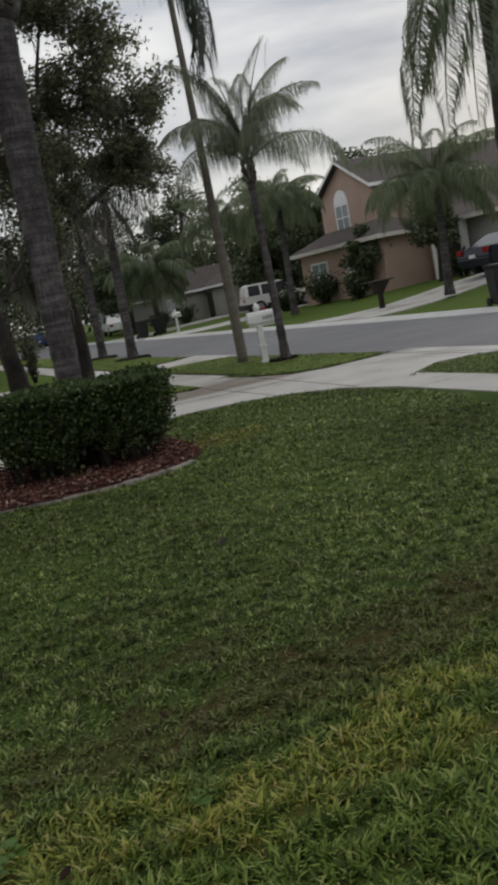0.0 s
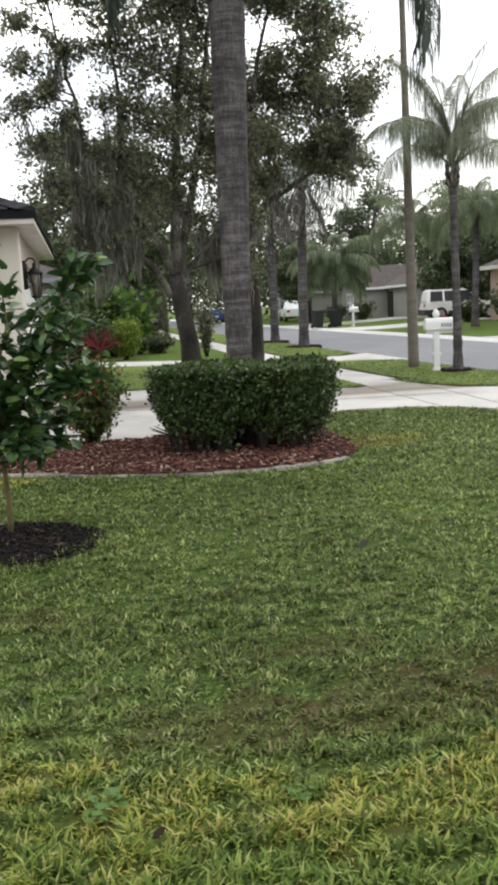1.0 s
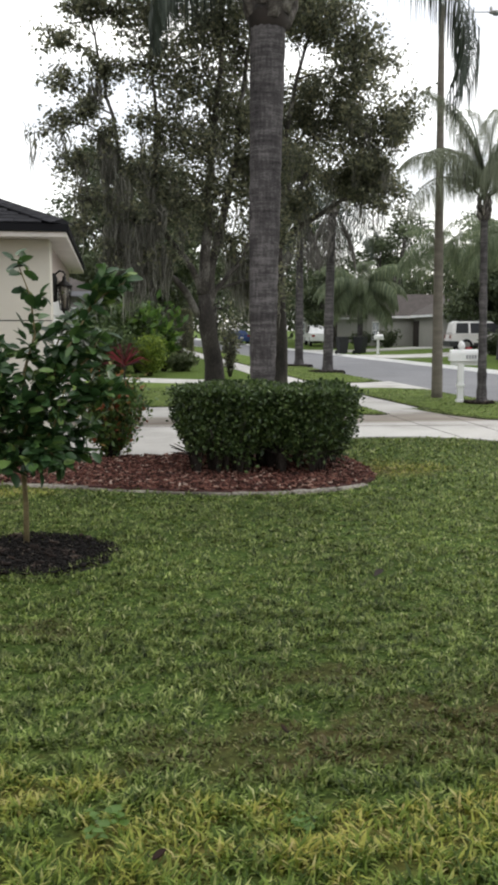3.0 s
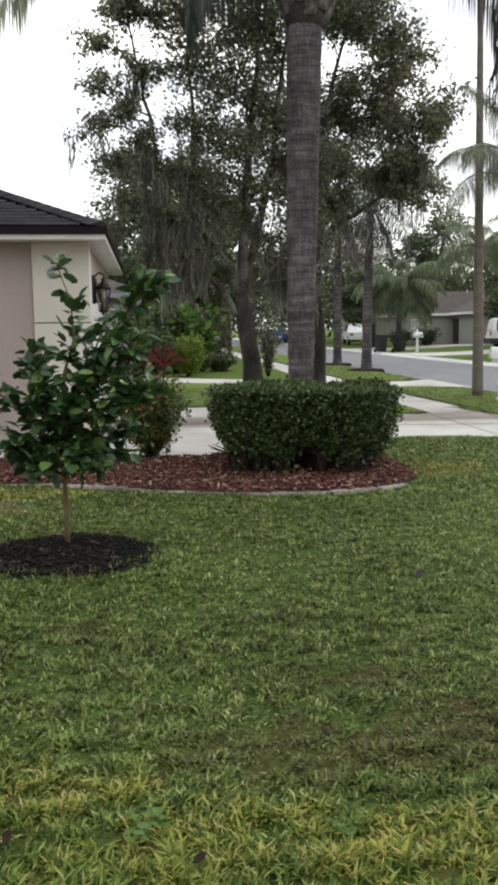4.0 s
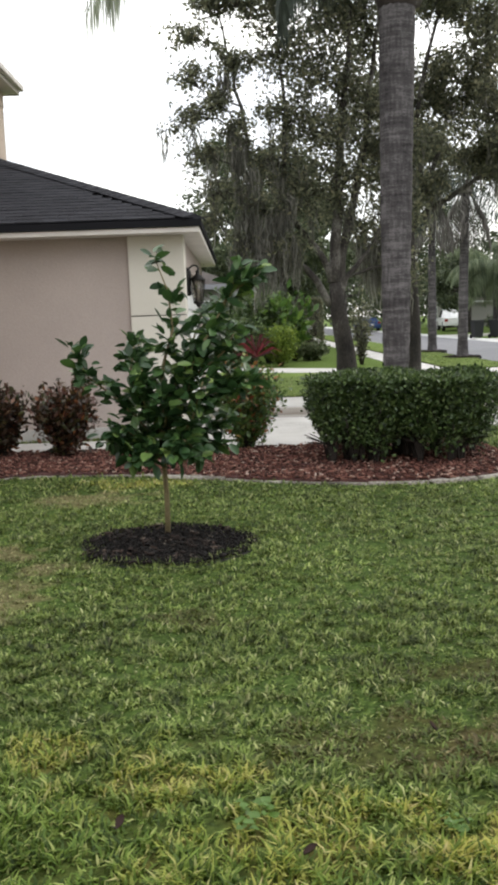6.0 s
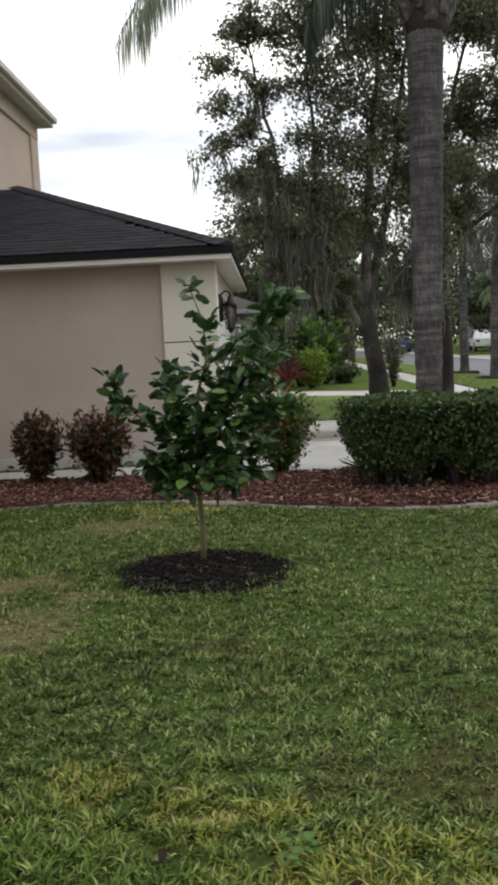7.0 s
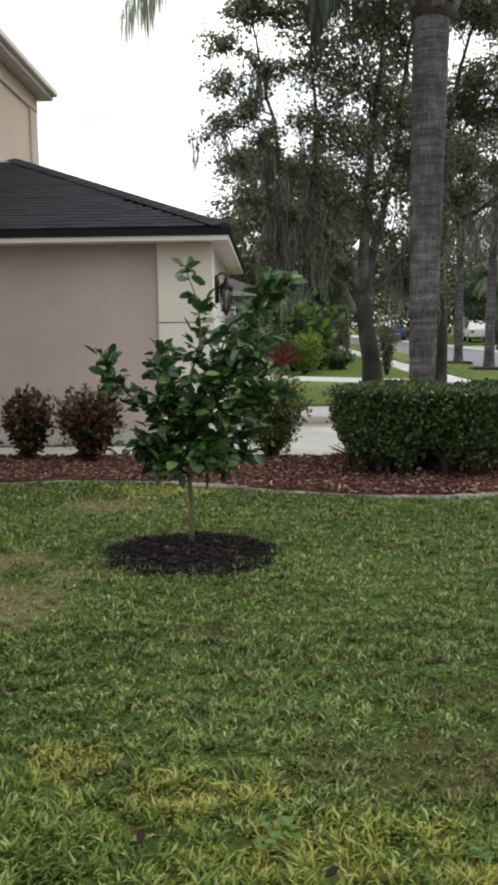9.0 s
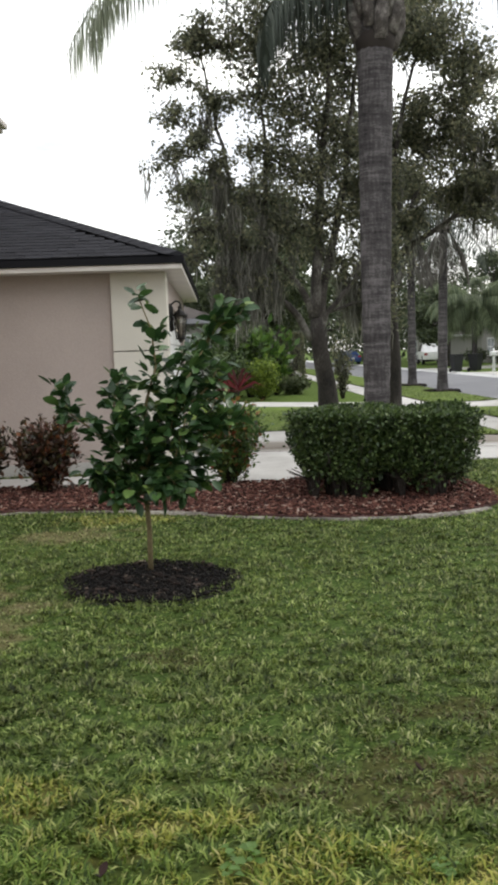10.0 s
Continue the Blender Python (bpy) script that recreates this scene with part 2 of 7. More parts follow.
STUCCO_UP = surface("beige_stucco", [(0.3, (0.47, 0.39, 0.32)), (0.7, (0.54, 0.45, 0.37))], 1.5, 0.95, 0.4, 40)
TRIM = plain("painted_trim", (0.60, 0.56, 0.52), 0.7)
SHINGLE = surface("dark_shingle", [(0.3, (0.016, 0.016, 0.019)), (0.7, (0.036, 0.036, 0.041))], 9.0, 0.95, 0.5, 130, vary=0.2, spec=0.15)
EDGE_DARK = plain("drip_edge", (0.012, 0.012, 0.014), 0.9, spec=0.1)
BLACK_METAL = plain("black_iron", (0.015, 0.014, 0.013), 0.45, 0.6)
WARM_GLASS = plain("lantern_glass", (0.22, 0.20, 0.17), 0.15)
WARM_GLASS.node_tree.nodes["Principled BSDF"].inputs["Transmission Weight"].default_value = 0.95
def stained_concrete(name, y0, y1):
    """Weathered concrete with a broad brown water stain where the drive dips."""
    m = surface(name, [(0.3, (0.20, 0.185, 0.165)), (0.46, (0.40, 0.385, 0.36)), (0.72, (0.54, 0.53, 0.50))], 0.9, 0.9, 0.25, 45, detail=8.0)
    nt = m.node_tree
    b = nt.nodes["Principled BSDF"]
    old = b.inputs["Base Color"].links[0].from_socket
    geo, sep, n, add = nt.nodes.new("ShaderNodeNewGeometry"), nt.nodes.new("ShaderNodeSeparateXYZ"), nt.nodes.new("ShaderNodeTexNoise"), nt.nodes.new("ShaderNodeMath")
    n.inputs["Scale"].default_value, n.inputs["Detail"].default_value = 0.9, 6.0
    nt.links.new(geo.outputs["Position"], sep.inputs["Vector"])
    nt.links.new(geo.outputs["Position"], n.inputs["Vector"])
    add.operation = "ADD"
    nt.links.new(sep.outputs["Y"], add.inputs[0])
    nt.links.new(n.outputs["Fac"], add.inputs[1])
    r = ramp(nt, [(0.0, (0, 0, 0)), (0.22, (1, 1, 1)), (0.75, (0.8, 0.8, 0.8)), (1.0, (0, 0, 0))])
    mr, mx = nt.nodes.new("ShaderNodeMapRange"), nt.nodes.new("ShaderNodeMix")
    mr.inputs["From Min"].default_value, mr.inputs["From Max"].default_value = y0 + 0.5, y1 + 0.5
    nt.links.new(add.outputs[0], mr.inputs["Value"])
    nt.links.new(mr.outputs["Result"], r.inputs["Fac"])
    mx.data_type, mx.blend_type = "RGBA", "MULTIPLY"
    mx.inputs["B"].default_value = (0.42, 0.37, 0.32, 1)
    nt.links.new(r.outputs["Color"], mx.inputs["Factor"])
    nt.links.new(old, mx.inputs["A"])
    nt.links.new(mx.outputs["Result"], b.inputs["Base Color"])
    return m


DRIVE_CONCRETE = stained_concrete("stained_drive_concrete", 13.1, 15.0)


def ringed_bark(name, dark, mid, pale):
    """Palm trunk: thin leaf-scar rings, upright cracks and pale lichen."""
    m = bpy.data.materials.new(name)
    m.use_nodes = True
    nt = m.node_tree
    b = nt.nodes["Principled BSDF"]
    b.inputs["Roughness"].default_value, b.inputs["Specular IOR Level"].default_value = 0.95, 0.2
    tc = nt.nodes.new("ShaderNodeTexCoord")
    facs = []
    for scale, stretch in ((2.2, (1, 1, 9.0)), (14.0, (1.6, 1.6, 0.3)), (3.0, (1, 1, 0.8)), (26.0, (0.7, 0.7, 3.0))):
        mp, n = nt.nodes.new("ShaderNodeMapping"), nt.nodes.new("ShaderNodeTexNoise")
        mp.inputs["Scale"].default_value = stretch
        n.inputs["Scale"].default_value, n.inputs["Detail"].default_value = scale, 6.0
        nt.links.new(tc.outputs["Object"], mp.inputs["Vector"])
        nt.links.new(mp.outputs["Vector"], n.inputs["Vector"])
        facs.append(n.outputs["Fac"])
    total = facs[0]
    for f, w in zip(facs[1:], (0.4, 0.35, 0.25)):
        mx = nt.nodes.new("ShaderNodeMix")
        mx.inputs["Factor"].default_value = w
        nt.links.new(total, mx.inputs["A"])
        nt.links.new(f, mx.inputs["B"])
        total = mx.outputs["Result"]
    r = ramp(nt, [(0.38, dark), (0.49, mid), (0.62, pale)])
    nt.links.new(total, r.inputs["Fac"])
    nt.links.new(r.outputs["Color"], b.inputs["Base Color"])
    bp = nt.nodes.new("ShaderNodeBump")
    bp.inputs["Strength"].default_value, bp.inputs["Distance"].default_value = 0.8, 0.02
    nt.links.new(total, bp.inputs["Height"])
    nt.links.new(bp.outputs["Normal"], b.inputs["Normal"])
    return m


BARK_PALM = ringed_bark("palm_bark", (0.022, 0.0195, 0.020), (0.060, 0.055, 0.055), (0.15, 0.139, 0.138))
BARK_TAN = surface("tan_palm_bark", [(0.3, (0.11, 0.097, 0.078)), (0.7, (0.20, 0.178, 0.148))], 3.0, 0.95, 0.6, 30, (1, 1, 4.0))
BARK_OAK = surface("oak_bark", [(0.34, (0.022, 0.019, 0.017)), (0.5, (0.06, 0.053, 0.046)), (0.68, (0.22, 0.21, 0.185))], 3.5, 0.95, 0.9, 35, (1, 1, 0.5))
# darker bark for the oak trunks below the fork
BARK_TRUNK = surface("dark_oak_bark", [(0.34, (0.014, 0.012, 0.011)), (0.55, (0.04, 0.035, 0.03)), (0.74, (0.14, 0.13, 0.115))], 3.0, 0.95, 0.9, 35, (1, 1, 0.5))
BOOT = surface("palm_boots", [(0.36, (0.04, 0.034, 0.03)), (0.5, (0.12, 0.107, 0.098)), (0.64, (0.34, 0.315, 0.29))], 7, 0.95, 0.6, 60)
STEM = surface("citrus_stem", [(0.3, (0.105, 0.082, 0.040)), (0.7, (0.20, 0.165, 0.085))], 20, 0.8, 0.3, 90)
TWIG = plain("dark_twigs", (0.026, 0.020, 0.016), 0.9)
LEAF_OAK = leafy("oak_leaves", [(0.0, (0.070, 0.075, 0.052)), (0.5, (0.14, 0.15, 0.095)), (0.85, (0.23, 0.235, 0.14)), (1.0, (0.28, 0.265, 0.16))], 0.5, 0.52)
LEAF_HEDGE = leafy("hedge_leaves", [(0.0, (0.016, 0.030, 0.009)), (0.5, (0.042, 0.072, 0.020)), (0.9, (0.085, 0.125, 0.036)), (1.0, (0.14, 0.18, 0.065))], 0.42, 0.2, 0.33)
LEAF_CITRUS = leafy("citrus_leaves", [(0.0, (0.016, 0.040, 0.014)), (0.6, (0.034, 0.076, 0.024)), (0.9, (0.072, 0.135, 0.036)), (1.0, (0.16, 0.23, 0.06))], 0.38, 0.25, 0.36, True)
LEAF_CITRUS_IN = leafy("inner_citrus_leaves", [(0.0, (0.016, 0.040, 0.014)), (0.6, (0.034, 0.076, 0.024)), (0.9, (0.072, 0.135, 0.036)), (1.0, (0.16, 0.23, 0.06))], 0.38, 0.25, 0.36)
LEAF_CROTON = leafy("croton_leaves", [(0.0, (0.016, 0.020, 0.008)), (0.4, (0.048, 0.026, 0.015)), (0.65, (0.080, 0.028, 0.019)), (0.8, (0.040, 0.052, 0.016)), (0.94, (0.11, 0.045, 0.02)), (1.0, (0.28, 0.10, 0.035))], 0.4, 0.2, 0.45)
LEAF_CROTON_G = leafy("green_croton_leaves", [(0.0, (0.03, 0.06, 0.018)), (0.5, (0.07, 0.13, 0.03)), (0.8, (0.13, 0.18, 0.04)), (1.0, (0.25, 0.06, 0.03))], 0.4, 0.25, 0.45)
LEAF_LIME = leafy("bright_shrub_leaves", [(0.0, (0.06, 0.10, 0.015)), (0.5, (0.15, 0.225, 0.032)), (1.0, (0.31, 0.38, 0.06))], 0.5, 0.3)
LEAF_GINGER = leafy("ginger_leaves", [(0.0, (0.030, 0.065, 0.014)), (0.5, (0.070, 0.14, 0.026)), (1.0, (0.18, 0.28, 0.05))], 0.4, 0.35)
LEAF_PALE = leafy("pale_tuft_leaves", [(0.0, (0.05, 0.065, 0.03)), (0.5, (0.10, 0.125, 0.06)), (1.0, (0.18, 0.20, 0.11))], 0.6, 0.3)
LEAF_RED = leafy("cordyline_leaves", [(0.0, (0.035, 0.010, 0.014)), (0.7, (0.09, 0.02, 0.025)), (1.0, (0.2, 0.03, 0.04))], 0.4, 0.3)
LEAF_FAR = leafy("far_leaves", [(0.0, (0.028, 0.040, 0.018)), (0.5, (0.052, 0.072, 0.03)), (1.0, (0.095, 0.115, 0.05))], 0.6, 0.2)
# one frond in three tones: shade and backlight are put into the colours
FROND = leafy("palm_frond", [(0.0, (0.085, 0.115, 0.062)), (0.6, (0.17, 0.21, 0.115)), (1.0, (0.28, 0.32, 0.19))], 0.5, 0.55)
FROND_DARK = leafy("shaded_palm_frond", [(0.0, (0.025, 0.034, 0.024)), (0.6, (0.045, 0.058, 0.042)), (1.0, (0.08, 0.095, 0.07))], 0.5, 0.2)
FROND_BACKLIT = leafy("backlit_palm_frond", [(0.0, (0.14, 0.16, 0.11)), (0.6, (0.25, 0.275, 0.19)), (1.0, (0.37, 0.39, 0.30))], 0.5, 0.65)
FROND_DRY = leafy("dry_palm_frond", [(0.0, (0.075, 0.07, 0.06)), (0.6, (0.14, 0.13, 0.115)), (1.0, (0.22, 0.21, 0.18))], 0.8, 0.2)
MOSS = leafy("spanish_moss", [(0.0, (0.10, 0.098, 0.08)), (0.6, (0.19, 0.185, 0.155)), (1.0, (0.30, 0.295, 0.255))], 0.9, 0.45, 0.1)
MULCH_BASE = surface("mulch_base", [(0.3, (0.03, 0.014, 0.012)), (0.7, (0.10, 0.04, 0.034))], 14, 0.95, 0.8, 60)
MULCH = leafy("mulch_chips", [(0.0, (0.022, 0.011, 0.009)), (0.45, (0.084, 0.036, 0.027)), (0.82, (0.165, 0.072, 0.054)), (0.94, (0.25, 0.145, 0.11)), (1.0, (0.36, 0.29, 0.24))], 0.85, 0.0, 0.15)
MULCH_DARK = leafy("dark_mulch_bits", [(0.0, (0.008, 0.006, 0.005)), (0.7, (0.022, 0.015, 0.012)), (0.95, (0.05, 0.034, 0.026)), (1.0, (0.16, 0.13, 0.10))], 0.9, 0.0, 0.2)
SOIL = surface("black_soil", [(0.3, (0.006, 0.006, 0.0055)), (0.7, (0.022, 0.02, 0.018))], 9, 0.95, 0.9, 50)
SOIL_BIT = leafy("soil_clods", [(0.0, (0.004, 0.0036, 0.0033)), (0.85, (0.011, 0.009, 0.008)), (0.97, (0.026, 0.019, 0.015)), (1.0, (0.16, 0.14, 0.11))], 0.9, 0.0, 0.2)
WHITE_PAINT = plain("white_paint", (0.78, 0.78, 0.77), 0.45)
GREY_MARK = plain("grey_marking", (0.25, 0.25, 0.27), 0.6)
PEACH = surface("peach_stucco", [(0.3, (0.38, 0.275, 0.225)), (0.7, (0.45, 0.33, 0.27))], 1.0, 0.95, 0.3, 20)
GREY_WALL = surface("grey_stucco", [(0.3, (0.27, 0.26, 0.24)), (0.7, (0.34, 0.33, 0.30))], 1.0, 0.95, 0.3, 20)
FAR_ROOF = surface("brown_roof", [(0.3, (0.05, 0.042, 0.038)), (0.7, (0.085, 0.072, 0.065))], 3.0, 0.9, 0.4, 30)
GLASS = plain("window_glass", (0.03, 0.035, 0.04), 0.06, spec=0.8)
GLASS_PALE = plain("pale_window_glass", (0.25, 0.28, 0.29), 0.08, spec=0.8)
CAR_GLASS = plain("car_glass", (0.012, 0.013, 0.015), 0.2, spec=0.2)
CAR_SILVER = plain("silver_paint", (0.66, 0.65, 0.63), 0.3, 0.1)
CAR_DARK = plain("dark_blue_paint", (0.018, 0.02, 0.035), 0.2, 0.2)
CAR_BLUE = plain("blue_paint", (0.03, 0.06, 0.17), 0.3, 0.1)
RUBBER = plain("tyre_rubber", (0.014, 0.014, 0.014), 0.85)
RIM = plain("alloy_rim", (0.4, 0.4, 0.4), 0.35, 0.8)
RED_LIGHT = plain("red_lens", (0.30, 0.02, 0.02), 0.2)
BIN_BLACK = plain("bin_plastic", (0.02, 0.021, 0.022), 0.55)


# ---------------------------------------------------------------- mesh helpers
def mesh_of(name, verts, faces, mat, smooth=False):
    me = bpy.data.meshes.new(name)
    me.from_pydata([tuple(v) for v in verts], [], [tuple(f) for f in faces])
    me.materials.append(mat)
    if smooth:
        me.polygons.foreach_set("use_smooth", [True] * len(me.polygons))
    me.update()
    return me


def tri_mesh(name, verts, tris, mat):
    """A large triangle mesh from arrays."""
    me = bpy.data.meshes.new(name)
    verts, tris = np.asarray(verts, np.float32), np.asarray(tris, np.int32)
    me.vertices.add(len(verts))
    me.vertices.foreach_set("co", verts.ravel())
    me.loops.add(tris.size)
    me.loops.foreach_set("vertex_index", tris.ravel())
    me.polygons.add(len(tris))
    me.polygons.foreach_set("loop_start", np.arange(0, tris.size, 3, dtype=np.int32))
    me.polygons.foreach_set("loop_total", np.full(len(tris), 3, np.int32))
    me.materials.append(mat)
    me.update(calc_edges=True)
    return me


def child(name, me, parent, label="", m=None):
    ob = new(name, me)
    ob.parent = parent
    if m is not None:
        ob.matrix_basis = m
    if label:
        ob["label"] = label
    return ob


def part(name, bm, mat, parent, label="", m=None):
    me = bpy.data.meshes.new(name)
    bm.to_mesh(me)
    bm.free()
    me.materials.append(mat)
    return child(name, me, parent, label, m)


def thing(name, label, category, m=None, group="", kind=""):
    ob = tagged(new(name), label, category, group, kind)
    if m is not None:
        ob.matrix_basis = m
    return ob


def box_bm(boxes, bevel=0.0):
    """A bmesh of boxes (x0, y0, z0, x1, y1, z1), bevelled."""
    bm = bmesh.new()
    for x0, y0, z0, x1, y1, z1 in boxes:
        bmesh.ops.create_cube(bm, size=1.0, matrix=Matrix.Translation(((x0 + x1) / 2, (y0 + y1) / 2, (z0 + z1) / 2)) @ Matrix.Diagonal((x1 - x0, y1 - y0, z1 - z0, 1)))
    if bevel:
        bmesh.ops.bevel(bm, geom=bm.edges[:], offset=bevel, segments=2, affect="EDGES")
    return bm


def poly_bm(points, z0, z1, bevel=0.0):
    """A slab over an outline in plan."""
    bm = bmesh.new()
    vs = [bm.verts.new((x, y, z1)) for x, y in points]
    f = bm.faces.new(vs)
    bm.normal_update()
    if f.normal.z < 0:
        f.normal_flip()
    r = bmesh.ops.extrude_face_region(bm, geom=[f])
    bmesh.ops.translate(bm, verts=[v for v in r["geom"] if isinstance(v, bmesh.types.BMVert)], vec=(0, 0, 0))
    for v in vs:
        v.co.z = z0
    bmesh.ops.recalc_face_normals(bm, faces=bm.faces[:])
    if bevel:
        top = [e for e in bm.edges if all(abs(v.co.z - z1) < 1e-6 for v in e.verts)]
        bmesh.ops.bevel(bm, geom=top, offset=bevel, segments=2, affect="EDGES")
    bmesh.ops.triangulate(bm, faces=[q for q in bm.faces if len(q.verts) > 4])
    return bm


def lathe_bm(profile, n=16, centre=(0, 0)):
    """A turned form from (radius, z)."""
    bm = bmesh.new()
    rings = [[bm.verts.new((centre[0] + r * math.cos(6.2832 * i / n), centre[1] + r * math.sin(6.2832 * i / n), z)) for i in range(n)] for r, z in profile]
    for a, c in zip(rings, rings[1:]):
        for i in range(n):
            bm.faces.new((a[i], a[(i + 1) % n], c[(i + 1) % n], c[i]))
    bm.faces.new(rings[0][::-1])
    bm.faces.new(rings[-1])
    for f in bm.faces:
        f.smooth = True
    return bm


def tube(points, radii, n=8, verts=None, faces=None):
    """Adds a tapered tube along points to the lists."""
    verts, faces = ([] if verts is None else verts), ([] if faces is None else faces)
    base, pts = len(verts), [Vector(p) for p in points]
    ref = Vector((0.31, 0.95, 0.07))
    for i, p in enumerate(pts):
        d = (pts[min(i + 1, len(pts) - 1)] - pts[max(i - 1, 0)]).normalized()
        u = d.cross(ref if abs(d.dot(ref)) < 0.95 else Vector((1, 0, 0))).normalized()
        w = d.cross(u)
        for k in range(n):
            a = 6.2832 * k / n
            verts.append(p + (u * math.cos(a) + w * math.sin(a)) * radii[i])
    for i in range(len(pts) - 1):
        for k in range(n):
            faces.append((base + i * n + k, base + i * n + (k + 1) % n, base + (i + 1) * n + (k + 1) % n, base + (i + 1) * n + k))
    faces.append(tuple(base + k for k in range(n))[::-1])
    faces.append(tuple(base + (len(pts) - 1) * n + k for k in range(n)))
    return verts, faces


RNG = np.random.default_rng(7)


def unit(v):
    return v / np.maximum(np.linalg.norm(v, axis=-1, keepdims=True), 1e-9)


def leaf_arrays(P, D, N, length, width, fold=0.18):
    """Pointed leaves: base, two sides, tip, with a fold along the middle. Arrays of places, ways and normals."""
    D = unit(D)
    S = unit(np.cross(D, N))
    U = np.cross(S, D)
    length, width = np.asarray(length)[:, None], np.asarray(width)[:, None]
    v = np.stack([P, P + D * length * 0.45 + S * width * 0.5 + U * width * fold, P + D * length, P + D * length * 0.45 - S * width * 0.5 + U * width * fold, ], 1)
    k = np.arange(len(P))[:, None, None] * 4
    t = np.array([[0, 1, 2], [0, 2, 3]])[None] + k
    return v.reshape(-1, 3), t.reshape(-1, 3)


def joined(parts):
    vs, ts, n = [], [], 0
    for v, t in parts:
        vs.append(v)
        ts.append(t + n)
        n += len(v)
    return np.concatenate(vs), np.concatenate(ts)


def random_leaves(P, length, width, up=0.3, droop=0.0, out=None, away=0.0):
    """Leaves at the places P, turned at random; up: how far they face the sky; out: a way per leaf to lean to."""
    n = len(P)
    D = unit(RNG.normal(size=(n, 3)))
    if out is not None:
        D = unit(D + away * unit(out))
    D[:, 2] -= droop
    N = unit(RNG.normal(size=(n, 3)) + [0, 0, up * 3])
    s = RNG.uniform(0.7, 1.25, n)
    return leaf_arrays(P, unit(D), N, length * s, width * s)


# ---------------------------------------------------------------- ground, road and paving
def smooth(a, b, t):
    t = min(1, max(0, (t - a) / (b - a)))
    return t * t * (3 - 2 * t)


def bend(y):
    """The street's sideways drift as it comes nearer."""
    return 0.5 * (1 - smooth(8, 22, y))


def rise(u, y):
    """The lots across the street lie a little higher."""
    return 0.55 * smooth(15.5, 22, u) * (1 - 0.6 * smooth(32, 46, y))


ROAD0, ROAD1 = 7.95, 13.35


def land(u, y):
    if ROAD0 - 0.42 < u < ROAD1 + 0.42:
        return -0.22
    return rise(u, y) - 0.03 * smooth(60, 120, abs(y))


US = [-900, -300, -120, -60, -30, -16, -8, -4, 0, 2, 4, 5.5, ROAD0 - 0.44, ROAD0 - 0.41, 10.5, ROAD1 + 0.41, ROAD1 + 0.44, 14.5, 15.5, 17, 18.5, 20, 22, 26, 32, 45, 70, 120, 300, 900]
YS = [-900, -300, -100, -40, -15, -5, 0, 4, 8, 10, 12, 14, 16, 18, 20, 22, 26, 30, 34, 38, 42, 46, 52, 60, 75, 100, 150, 300, 900]
gv = [(u + bend(y), y, land(u, y)) for y in YS for u in US]
gf = [(j * len(US) + i, j * len(US) + i + 1, (j + 1) * len(US) + i + 1, (j + 1) * len(US) + i) for j in range(len(YS) - 1) for i in range(len(US) - 1)]
ground = tagged(new("ground", mesh_of("ground", gv, gf, GRASS_SOIL)), "mown green turf with yellow and worn brown stretches", "lawn", kind="structure")


def street_strip(name, profile, mat, y0=-60, y1=400):
    """A ribbon along the street with a cross section of (u, z)."""
    ys = [y0, -30, -10, 0, 4, 6, 8, 10, 12, 14, 16, 18, 20, 22, 26, 30, 40, 55, 80, 120, 200, y1]
    n = len(profile)
    v = [(u + bend(y), y, z) for y in ys for u, z in profile]
    f = [(j * n + i, j * n + i + 1, (j + 1) * n + i + 1, (j + 1) * n + i) for j in range(len(ys) - 1) for i in range(n - 1)]
    return mesh_of(name, v, f, mat, True)


mid = (ROAD0 + ROAD1) / 2
tagged(new("road", street_strip("road", [(ROAD0 - 0.02, -0.075), (mid - 1.3, -0.045), (mid, -0.035), (mid + 1.3, -0.045), (ROAD1 + 0.02, -0.075)], ASPHALT)), "worn grey asphalt residential street", "road", kind="structure")
for nm, a, s in (("kerb_near", ROAD0, -1), ("kerb_far", ROAD1, 1)):
    prof = [(a, -0.2), (a, -0.07), (a + s * 0.15, -0.06), (a + s * 0.3, 0.0), (a + s * 0.43, 0.03), (a + s * 0.45, -0.2)]
    tagged(new(nm, street_strip(nm, prof if s > 0 else prof[::-1], KERB)), "pale rolled concrete kerb beside the asphalt", "kerb", kind="structure")

# driveway with its apron, and the garage court
DRIVE = [(-4.4, 10.45), (-0.6, 10.15), (0.5, 10.1), (1.6, 10.55), (2.6, 11.25), (3.5, 11.55), (4.3, 11.45), (4.95, 11.05), (5.4, 10.35), (5.62, 9.4), (6.25, 10.1), (7.1, 10.75), (7.75, 10.6),
         (8.4, 9.9), (8.32, 13.3), (7.5, 13.25), (6.6, 13.15), (6.05, 13.5), (5.75, 14.3), (5.55, 15.4), (4.72, 16.0), (4.85, 14.6), (4.55, 14.45), (3.6, 15.0), (2.6, 15.8), (1.4, 16.6), (-0.9, 16.6), (-0.9, 11.2), (-4.4, 11.2)]
drive = new("driveway")
tagged(drive, "pale weathered concrete driveway and apron", "driveway", kind="structure")
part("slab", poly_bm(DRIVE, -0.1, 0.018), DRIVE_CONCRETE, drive)
